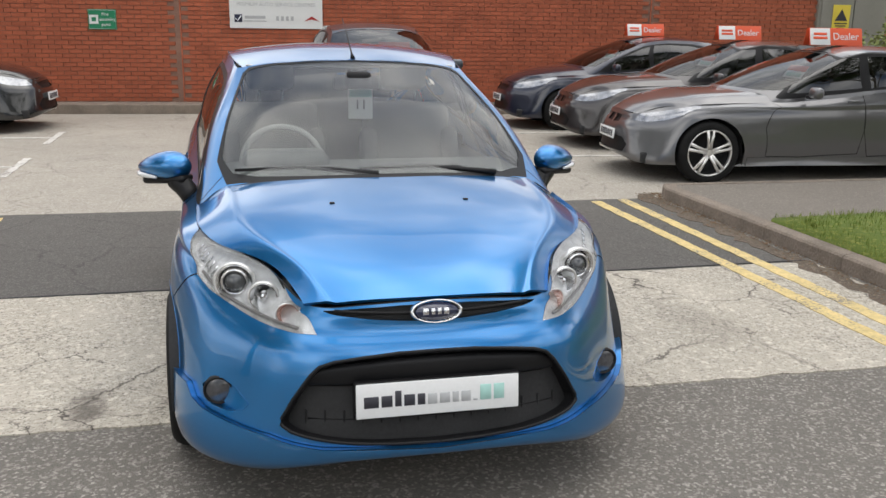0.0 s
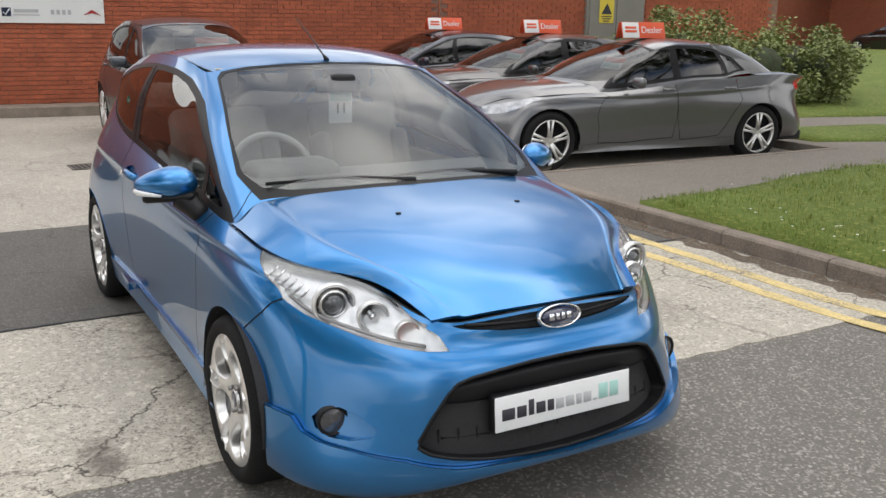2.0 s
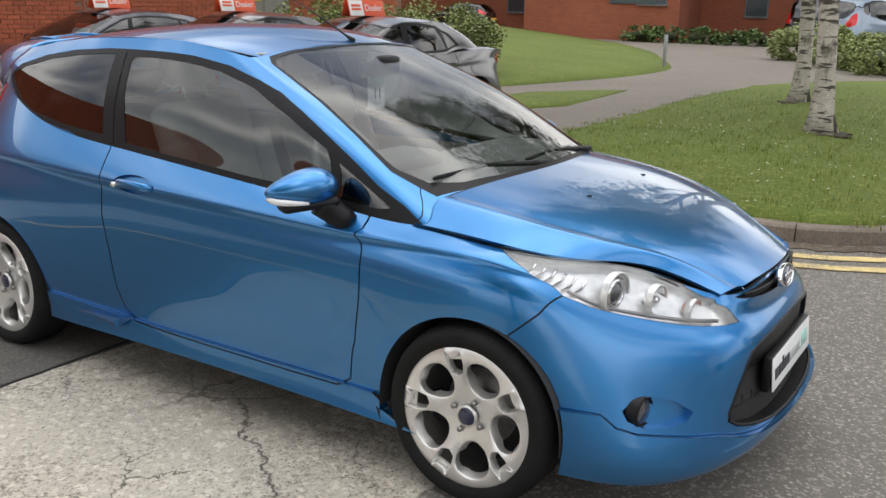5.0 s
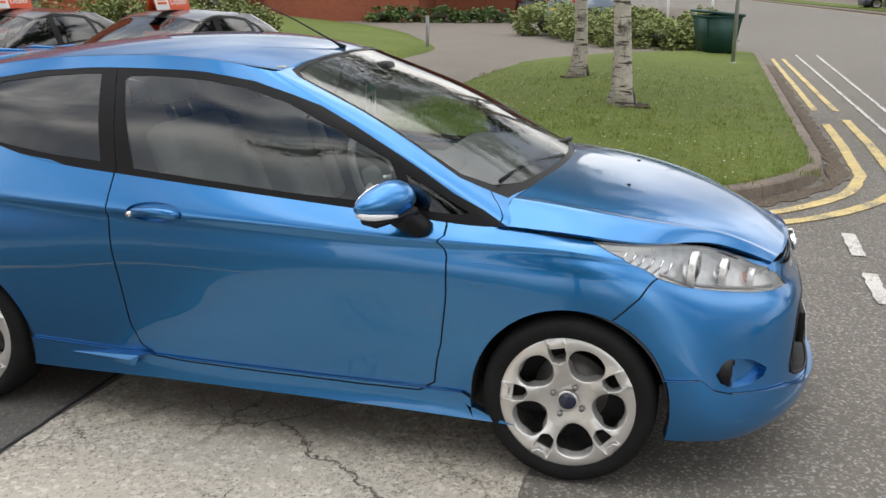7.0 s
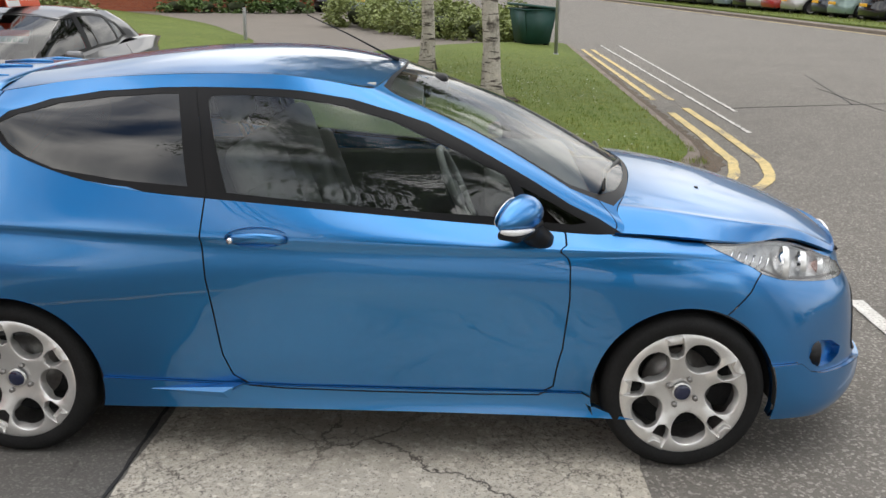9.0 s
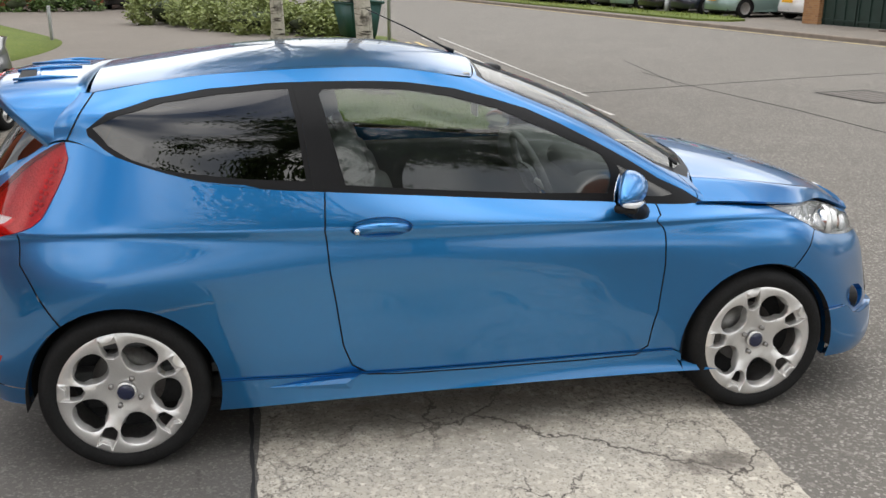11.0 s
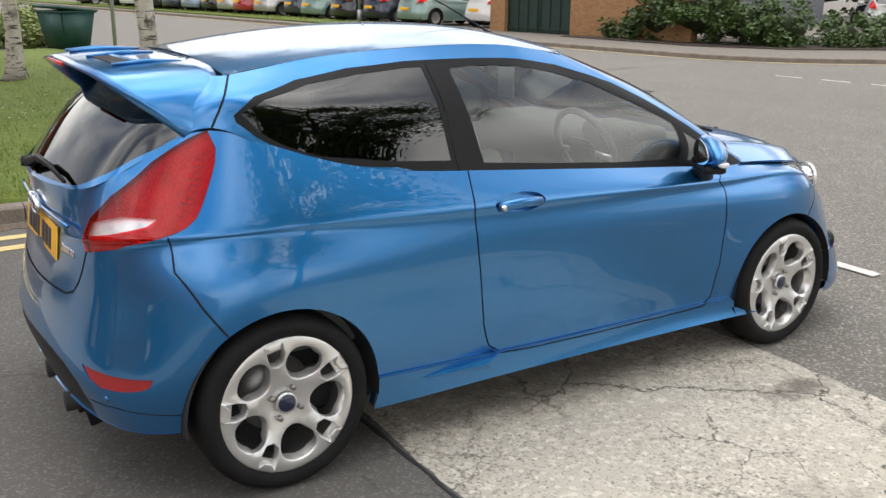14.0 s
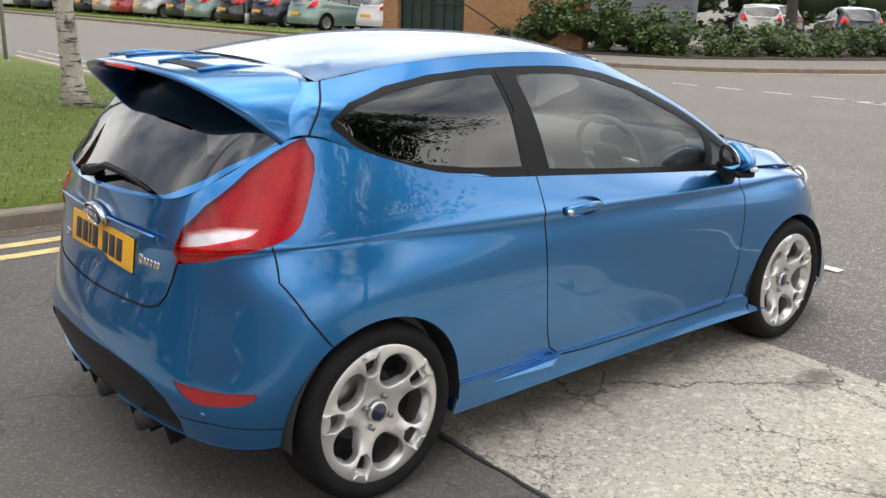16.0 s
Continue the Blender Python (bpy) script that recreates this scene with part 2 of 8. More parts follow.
    def outline(self, pts, view=None, step=0.02, closed=True):
        """Points drawn in a view ('side': y, z; 'front', 'rear': x, z; 'top': x, y; None: x, y, z) as a fine line in (u, v)."""
        q = []
        for p in pts:
            if view == "side":
                q.append(self.find((0, p[0], p[1]), (1, 0, 0)))
            elif view == "front":
                q.append(self.find((p[0], 0, p[1]), (0, 1, 0)))
            elif view == "rear":
                q.append(self.find((p[0], 2, p[1]), (0, -1, 0)))
            elif view == "top":
                q.append(self.find((p[0], p[1], 0), (0, 0, -1)))
            else:
                q.append(self.find(p))
        out = []
        n = len(q)
        for k in range(n if closed else n - 1):
            a, b = np.array(q[k]), np.array(q[(k + 1) % n])
            m = max(1, int(np.hypot((b - a)[0] * self.lu, (b - a)[1] * self.lv) / step))
            out += [tuple(a + (b - a) * i / m) for i in range(m)]
        if not closed:
            out.append(q[-1])
        return out

    def ribbon(self, line, width):
        """An outline of a narrow band along a line in (u, v)."""
        left, right = [], []
        for i, p in enumerate(line):
            a, b = line[max(i - 1, 0)], line[min(i + 1, len(line) - 1)]
            e = .03
            lu = (self.at(p[0] + e, p[1]) - self.at(p[0] - e, p[1])).length / (2 * e) or self.lu
            lv = (self.at(p[0], p[1] + e) - self.at(p[0], p[1] - e)).length / (2 * e) or self.lv
            lu, lv = max(lu, .05), max(lv, .02)
            d = np.array([(b[0] - a[0]) * lu, (b[1] - a[1]) * lv])
            d /= max(np.hypot(*d), 1e-9)
            o = np.array([-d[1] / lu, d[0] / lv]) * width / 2
            left.append((p[0] + o[0], p[1] + o[1]))
            right.append((p[0] - o[0], p[1] - o[1]))
        return left + right[::-1]

    def cut(self, regions, rest="rest", step=0.03):
        """Splits the skin: regions is a list of (name, outline in u, v), the first that holds a spot takes it. Returns name -> (verts, faces, uvs)."""
        sx, sy = self.lu, self.lv
        pts, edges = [], []
        full = []
        for name, o in regions:
            dense = []
            for a, b in zip(o, list(o[1:]) + [o[0]]):
                m = max(1, int(math.hypot((b[0] - a[0]) * sx, (b[1] - a[1]) * sy) / step + .3))
                dense += [(a[0] + (b[0] - a[0]) * i / m, a[1] + (b[1] - a[1]) * i / m) for i in range(m)]
            full.append((name, dense))
        regions = full
        for _, o in regions:
            k = len(pts)
            pts += [Vector((min(max(p[0], 0), self.nu - 1) * sx, min(max(p[1], 0), self.nv - 1) * sy)) for p in o]
            edges += [(k + i, k + (i + 1) % len(o)) for i in range(len(o))]
        arr = np.array([tuple(p) for p in pts]) if pts else np.zeros((0, 2))
        nu, nv = max(2, int((self.nu - 1) * sx / step)), max(2, int((self.nv - 1) * sy / step))
        for i in range(nu + 1):
            for j in range(nv + 1):
                p = np.array([(self.nu - 1) * sx * i / nu, (self.nv - 1) * sy * j / nv])
                edge = i in (0, nu) or j in (0, nv)
                if len(arr) and np.min(np.sum((arr - p) ** 2, axis=1)) < (step * (0.12 if edge else 0.45)) ** 2:
                    continue
                pts.append(Vector(p))
        v2, _, f2, _, _, _ = delaunay_2d_cdt(pts, edges, [], 0, 1e-5)
        polys = [(name, [(p[0] * sx, p[1] * sy) for p in o]) for name, o in regions]
        boxes = [(min(a for a, _ in o), max(a for a, _ in o), min(b for _, b in o), max(b for _, b in o)) for _, o in polys]
        groups = {}
        for f in f2:
            c = sum((v2[i] for i in f), Vector((0, 0))) / len(f)
            name = rest
            for (nm, o), bx in zip(polys, boxes):
                if bx[0] <= c[0] <= bx[1] and bx[2] <= c[1] <= bx[3] and inside((c[0], c[1]), o):
                    name = nm
                    break
            groups.setdefault(name, []).append(f)
        out = {}
        for name, fs in groups.items():
            ids = sorted({i for f in fs for i in f})
            at = {i: k for k, i in enumerate(ids)}
            uv = [(v2[i][0] / sx, v2[i][1] / sy) for i in ids]
            out[name] = ([tuple(at[i] for i in (f[::-1] if self.flip else f)) for f in fs], uv)
        return out

    def lift(self, cut_part, off=0.0, mirror=True):
        """Verts, faces and normals of a cut panel, set off from the skin; with its mirror image."""
        faces, uv = cut_part
        nor = [self.normal(*p) for p in uv]
        ver = [self.at(*p) + n * off for p, n in zip(uv, nor)]
        return double(ver, faces, nor) if mirror else (ver, faces, nor)


    def skirt(self, line, a, b, closed=True, mirror=True):
        """A narrow wall along a line in (u, v), from the offset a to the offset b."""
        pts = [(min(max(p[0], 0), self.nu - 1), min(max(p[1], 0), self.nv - 1)) for p in line]
        nor = [self.normal(*p) for p in pts]
        pos = [self.at(*p) for p in pts]
        n = len(pts)
        ver = [p + q * a for p, q in zip(pos, nor)] + [p + q * b for p, q in zip(pos, nor)]
        faces = [(i, (i + 1) % n, n + (i + 1) % n, n + i) for i in range(n if closed else n - 1)]
        bm = bmesh.new()
        vs = [bm.verts.new(v) for v in ver]
        for f in faces:
            bm.faces.new([vs[i] for i in f])
        if mirror:
            vs = [bm.verts.new((-v.x, v.y, v.z)) for v in ver]
            for f in faces:
                bm.faces.new([vs[i] for i in f[::-1]])
        return bm


def islands(cut_part):
    """Splits a cut panel into its separate pieces, the largest first."""
    faces, uv = cut_part
    root = list(range(len(uv)))

    def top_of(i):
        while root[i] != i:
            root[i] = root[root[i]]
            i = root[i]
        return i

    for f in faces:
        for i in f[1:]:
            root[top_of(i)] = top_of(f[0])
    groups = {}
    for f in faces:
        groups.setdefault(top_of(f[0]), []).append(f)
    out = []
    for fs in sorted(groups.values(), key=len, reverse=True):
        ids = sorted({i for f in fs for i in f})
        at = {i: k for k, i in enumerate(ids)}
        out.append(([tuple(at[i] for i in f) for f in fs], [uv[i] for i in ids]))
    return out


def four(f):
    """Weights of the four knots round a spot f of the way between the middle two."""
    g, h = f * f, f * f * f
    return ((-h + 2 * g - f) / 2, (3 * h - 5 * g + 2) / 2, (-3 * h + 4 * g + f) / 2, (h - g) / 2)


def even(f):
    """The same for a skin whose curvature runs on evenly."""
    g, h = f * f, f * f * f
    return ((1 - 3 * f + 3 * g - h) / 6, (3 * h - 6 * g + 4) / 6, (-3 * h + 3 * g + 3 * f + 1) / 6, h / 6)


def spline_net(pts, mid_a, mid_b, fairing):
    """Control points, along the first axis, of an even curve through the points; mirrored at an end on the car's middle."""
    n = len(pts)
    out = np.zeros((n + 2, *pts.shape[1:]))
    for axis in range(3):
        a = np.zeros((n + 2, n + 2))
        rhs = np.zeros((n + 2, *pts.shape[1:-1]))
        for i in range(n):
            a[i + 1, i:i + 3] = 1 / 6, 4 / 6, 1 / 6
            rhs[i + 1] = pts[i, ..., axis]
        sign = 1.0 if axis == 0 else -1.0
        a[0, :3] = (1, 0, sign) if mid_a else (1, -2, 1)
        a[-1, -3:] = (sign, 0, 1) if mid_b else (1, -2, 1)
        if fairing:
            d = np.zeros((n - 1, n + 2))
            for i in range(n - 1):
                d[i, i:i + 4] = -1, 3, -3, 1
            fix = np.diag([1000.0, 1000.0] + [1.0] * (n - 2) + [1000.0, 1000.0])
            m = (fix @ a).T @ (fix @ a) + fairing * d.T @ d
            sol = np.linalg.solve(m, (fix @ a).T @ (fix @ rhs.reshape(n + 2, -1)))
        else:
            sol = np.linalg.solve(a, rhs.reshape(n + 2, -1))
        out[..., axis] = sol.reshape(rhs.shape)
    return out


def double(ver, faces, nor):
    """Adds the mirror image across the car's middle."""
    n = len(ver)
    ver2 = [Vector((-v.x, v.y, v.z)) for v in ver]
    nor2 = [Vector((-v.x, v.y, v.z)) for v in nor]
    return ver + ver2, faces + [tuple(n + i for i in f[::-1]) for f in faces], nor + nor2


def flip_x(data):
    ver, faces, nor = data
    return [Vector((-v.x, v.y, v.z)) for v in ver], [f[::-1] for f in faces], [Vector((-v.x, v.y, v.z)) for v in nor]

# ---- materials ----
M = dict(
    asphalt=mat("asphalt", (0.075, 0.07, 0.065), 0.85, var=0.35, scale=1.2, fine=160, bump=0.6),
    tar=mat("tar", (0.045, 0.043, 0.042), 0.8, var=0.3, scale=1.5, fine=140, bump=0.4),
    concrete=mat("concrete", (0.40, 0.375, 0.335), 0.9, var=0.25, scale=0.9, fine=70, bump=0.5),
    path=mat("path", (0.13, 0.12, 0.11), 0.9, var=0.2, scale=0.8, fine=120, bump=0.4),
    kerb=mat("kerb", (0.21, 0.172, 0.138), 0.9, var=0.3, scale=5, fine=60, bump=0.5, random_tint=0.15),
    grass=mat("grass", (0.055, 0.095, 0.018), 0.9, color2=(0.12, 0.16, 0.04), scale=0.7, fine=30, bump=0.4),
    yellow=mat("yellow_paint", (0.60, 0.46, 0.19), 0.75, var=0.25, scale=9, fine=60, bump=0.3),
    white=mat("white_paint", (0.58, 0.56, 0.52), 0.75, var=0.25, scale=9, fine=60, bump=0.3),
    brick=mat("brick", (0.36, 0.095, 0.045), 0.85, var=0.25, scale=3, fine=60, bump=0.3, random_tint=0.22),
    mortar=mat("mortar", (0.26, 0.15, 0.11), 0.95, var=0.2, scale=3, fine=80, bump=0.3),
    paint=mat("car_paint", (0.017, 0.180, 0.450), 0.30, metal=0.86, coat=1.0, var=0.03, scale=2, fine=900, coat_rough=0.006),
    black=mat("black_trim", (0.010, 0.010, 0.011), 0.42, spec=0.22, var=0.2, scale=8, fine=200, bump=0.05),
    rubber=mat("rubber", (0.012, 0.012, 0.012), 0.8, spec=0.2, var=0.3, scale=10, fine=120, bump=0.15),
    alloy=mat("alloy", (0.78, 0.77, 0.75), 0.30, metal=0.75, var=0.08, scale=12, fine=300),
    chrome=mat("chrome", (0.8, 0.8, 0.8), 0.08, metal=1.0, var=0.02),
    dark=mat("dark_inside", (0.02, 0.02, 0.021), 0.8, var=0.3, scale=6),
    lamp_glass=glass("lamp_glass", (0.97, 0.98, 1.0), 0.0, 1.45),
    screen=glass("windscreen_glass", (0.92, 0.97, 0.94), 0.0, 1.65),
    tint=glass("tinted_glass", (0.035, 0.035, 0.038), 0.0, 1.8),
    red_lens=mat("red_lens", (0.66, 0.009, 0.011), 0.16, coat=0.5, var=0.10, scale=14, fine=260, bump=0.04),
    white_plastic=mat("white_plastic", (0.75, 0.76, 0.76), 0.4, var=0.03),
    yellow_plate=mat("yellow_plate", (0.80, 0.42, 0.02), 0.35, var=0.03),
    steel=mat("steel", (0.30, 0.29, 0.28), 0.4, metal=0.8, var=0.2, scale=15),
    badge_blue=mat("badge_blue", (0.008, 0.014, 0.05), 0.2, coat=1.0, var=0.05),
    reflector=mat("reflector", (0.80, 0.80, 0.785), 0.26, metal=0.45, var=0.18, scale=24, fine=40, bump=0.12),
    amber_chrome=mat("amber_chrome", (0.80, 0.50, 0.42), 0.25, metal=0.7, var=0.05),
    dark_lens=mat("dark_lens", (0.05, 0.055, 0.06), 0.05, coat=1.0, var=0.05),
    smoke=mat("smoked_lens", (0.06, 0.06, 0.065), 0.12, coat=1.0, var=0.2, scale=40),
    ink=mat("ink_dark", (0.03, 0.03, 0.04), 0.5, var=0.05),
    ink_grey=mat("ink_grey", (0.42, 0.43, 0.44), 0.5, var=0.05),
    ink_green=mat("ink_green", (0.36, 0.60, 0.55), 0.5, var=0.05),
    clear=glass("door_glass", (0.62, 0.68, 0.65), 0.0, 1.8),
    mirror=mat("mirror", (0.85, 0.86, 0.87), 0.02, metal=1.0, var=0.0),
    lamp_white=mat("clear_lens", (0.72, 0.72, 0.72), 0.15, coat=1.0, var=0.1, scale=30),
    trim_dark=mat("cabin_trim", (0.115, 0.120, 0.122), 0.7, var=0.2, scale=10, fine=200, bump=0.1),
    seat_grey=mat("seat_cloth", (0.26, 0.265, 0.265), 0.85, var=0.2, scale=10, fine=250, bump=0.15),
    car_lamp=mat("car_lamp", (0.30, 0.31, 0.33), 0.15, metal=0.5, coat=1.0, var=0.4, scale=14),
    screen_far=glass("car_screen", (0.30, 0.33, 0.33), 0.0, 1.6),
    board_red=mat("board_orange", (0.72, 0.10, 0.035), 0.45, var=0.05),
    grey_paint=mat("grey_metallic", (0.135, 0.135, 0.14), 0.28, metal=0.6, coat=1.0, var=0.03, fine=800),
    brown_paint=mat("dark_brown_metallic", (0.03, 0.025, 0.025), 0.3, metal=0.15, coat=1.0, var=0.03, fine=800),
    navy_paint=mat("navy_paint", (0.012, 0.015, 0.032), 0.28, metal=0.3, coat=1.0, var=0.03, fine=800),
    slate_paint=mat("slate_paint", (0.03, 0.038, 0.05), 0.3, metal=0.15, coat=1.0, var=0.03, fine=800),
    black_paint=mat("black_car_paint", (0.008, 0.008, 0.009), 0.25, coat=1.0, var=0.03),
    silver_paint=mat("silver_paint", (0.48, 0.47, 0.45), 0.3, metal=0.6, coat=1.0, var=0.03, fine=800),
    white_car=mat("white_car_paint", (0.72, 0.72, 0.71), 0.3, coat=1.0, var=0.02),
    mint_paint=mat("pale_green_paint", (0.22, 0.31, 0.28), 0.3, metal=0.3, coat=1.0, var=0.03),
    ice_paint=mat("pale_blue_paint", (0.26, 0.33, 0.42), 0.3, metal=0.3, coat=1.0, var=0.03),
    red_paint=mat("red_car_paint", (0.35, 0.015, 0.015), 0.3, coat=1.0, var=0.03),
    bark=mat("birch_bark", (0.52, 0.49, 0.44), 0.85, color2=(0.30, 0.26, 0.22), scale=3.0, fine=24, bump=0.6),
    bark_dark=mat("dark_bark", (0.075, 0.06, 0.045), 0.95, var=0.4, scale=9, fine=40, bump=0.8),
    leaf=mat("leaf", (0.085, 0.14, 0.034), 0.5, var=0.35, scale=1.0, fine=20, random_tint=0.45),
    leaf_light=mat("leaf_light", (0.21, 0.25, 0.075), 0.6, var=0.35, scale=1.0, fine=20, random_tint=0.4),
    blade=mat("grass_blade", (0.10, 0.165, 0.024), 0.7, spec=0.2, color2=(0.25, 0.26, 0.07), scale=0.7, fine=9, random_tint=0.4),
    soil=mat("soil", (0.055, 0.04, 0.03), 0.95, var=0.4, scale=8, fine=60, bump=0.8),
    petal=mat("petal", (0.8, 0.8, 0.76), 0.6, var=0.03),
    bin_green=mat("bin_green", (0.010, 0.055, 0.045), 0.5, var=0.2, scale=4),
    gate_green=mat("gate_green", (0.012, 0.030, 0.022), 0.55, var=0.2, scale=4, bump=0.05),
    galv=mat("galvanised", (0.36, 0.37, 0.37), 0.5, metal=0.5, var=0.15, scale=8),
    cladding=mat("cladding", (0.22, 0.23, 0.25), 0.45, metal=0.3, var=0.08, scale=0.5),
    sign_green=mat("sign_green", (0.01, 0.20, 0.09), 0.5, var=0.05),
    sign_white=mat("sign_white", (0.72, 0.73, 0.72), 0.5, var=0.04, scale=2),
    sign_yellow=mat("sign_yellow", (0.72, 0.56, 0.06), 0.5, var=0.05),
    door_grey=mat("door_grey", (0.23, 0.22, 0.19), 0.6, var=0.12, scale=2),
    sign_slate=mat("sign_slate", (0.06, 0.08, 0.085), 0.5, var=0.05),
    tan_brick=mat("tan_brick", (0.38, 0.20, 0.09), 0.9, var=0.3, scale=4, fine=30, bump=0.3, random_tint=0.2),
    far_glass=mat("far_glass", (0.05, 0.06, 0.07), 0.08, var=0.1),
    blue_frame=mat("blue_frame", (0.10, 0.14, 0.18), 0.5, var=0.05),
    steel_rust=mat("worn_iron", (0.13, 0.115, 0.10), 0.7, metal=0.3, var=0.25, scale=8, fine=60, bump=0.2),
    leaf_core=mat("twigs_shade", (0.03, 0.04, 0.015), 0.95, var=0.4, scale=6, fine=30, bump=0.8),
    lining=mat("head_lining", (0.42, 0.42, 0.40), 0.9, var=0.05, fine=200),
    red_glass=glass("red_lamp_glass", (0.90, 0.016, 0.020), 0.03, 1.45),
    lamp_inner=mat("lamp_inner", (0.70, 0.68, 0.68), 0.25, metal=0.35, color2=(0.36, 0.34, 0.34), scale=9, fine=130, bump=0.5),
    sign_red=mat("sign_red", (0.35, 0.02, 0.02), 0.5, var=0.05),
    litter=mat("dry_litter", (0.16, 0.10, 0.055), 0.9, var=0.4, scale=12, fine=50, random_tint=0.45),
)


M["paint"].node_tree.nodes["Principled BSDF"].inputs["Coat IOR"].default_value = 1.58


def birch_bark(name):
    """White papery bark with dark sideways scars and black patches."""
    m = mat(name, (0.45, 0.41, 0.35), 0.85, var=0.25, scale=6, fine=40, bump=0.6)
    n, l = m.node_tree.nodes, m.node_tree.links
    p = n["Principled BSDF"]
    src = p.inputs["Base Color"].links[0].from_socket
    co = n.new("ShaderNodeTexCoord")
    for scale, a, b in (((5, 5, 30), .55, .62), ((4, 4, 2.4), .53, .62)):
        mp, ns, mr, mx = n.new("ShaderNodeMapping"), n.new("ShaderNodeTexNoise"), n.new("ShaderNodeMapRange"), n.new("ShaderNodeMix")
        mp.inputs["Scale"].default_value = scale
        ns.inputs["Scale"].default_value, ns.inputs["Detail"].default_value = 1.0, 5
        mr.inputs["From Min"].default_value, mr.inputs["From Max"].default_value = a, b
        mx.data_type = "RGBA"
        l.new(co.outputs["Object"], mp.inputs[0])
        l.new(mp.outputs[0], ns.inputs["Vector"])
        l.new(ns.outputs["Fac"], mr.inputs["Value"])
        l.new(mr.outputs[0], mx.inputs[0])
        l.new(src, mx.inputs[6])
        mx.inputs[7].default_value = (.06, .05, .04, 1)
        src = mx.outputs[2]
    l.new(src, p.inputs["Base Color"])
    return m


M["bark"] = birch_bark("birch_white_bark")


def worn_paint(name, color, under, share):
    """Road paint, rubbed through to the surface below in patches."""
    m = mat(name, color, 0.75, var=0.2, scale=9, fine=60, bump=0.3)
    n, l = m.node_tree.nodes, m.node_tree.links
    p = n["Principled BSDF"]
    src = p.inputs["Base Color"].links[0].from_socket
    co, a, b, add, mr, mx = n.new("ShaderNodeTexCoord"), n.new("ShaderNodeTexNoise"), n.new("ShaderNodeTexNoise"), n.new("ShaderNodeMath"), n.new("ShaderNodeMapRange"), n.new("ShaderNodeMix")
    a.inputs["Scale"].default_value, a.inputs["Detail"].default_value = 2.2, 4
    b.inputs["Scale"].default_value, b.inputs["Detail"].default_value = 70, 4
    mr.inputs["From Min"].default_value, mr.inputs["From Max"].default_value = share, share + .12
    mx.data_type = "RGBA"
    for t in (a, b):
        l.new(co.outputs["Object"], t.inputs["Vector"])
    l.new(a.outputs["Fac"], add.inputs[0])
    l.new(b.outputs["Fac"], add.inputs[1])
    l.new(add.outputs[0], mr.inputs["Value"])
    l.new(mr.outputs[0], mx.inputs[0])
    l.new(src, mx.inputs[6])
    mx.inputs[7].default_value = (*under, 1)
    l.new(mx.outputs[2], p.inputs["Base Color"])
    return m


M["yellow"] = worn_paint("worn_yellow_paint", (0.62, 0.48, 0.21), (0.20, 0.18, 0.155), 1.08)
M["white"] = worn_paint("worn_white_paint", (0.60, 0.58, 0.54), (0.20, 0.18, 0.16), 1.08)

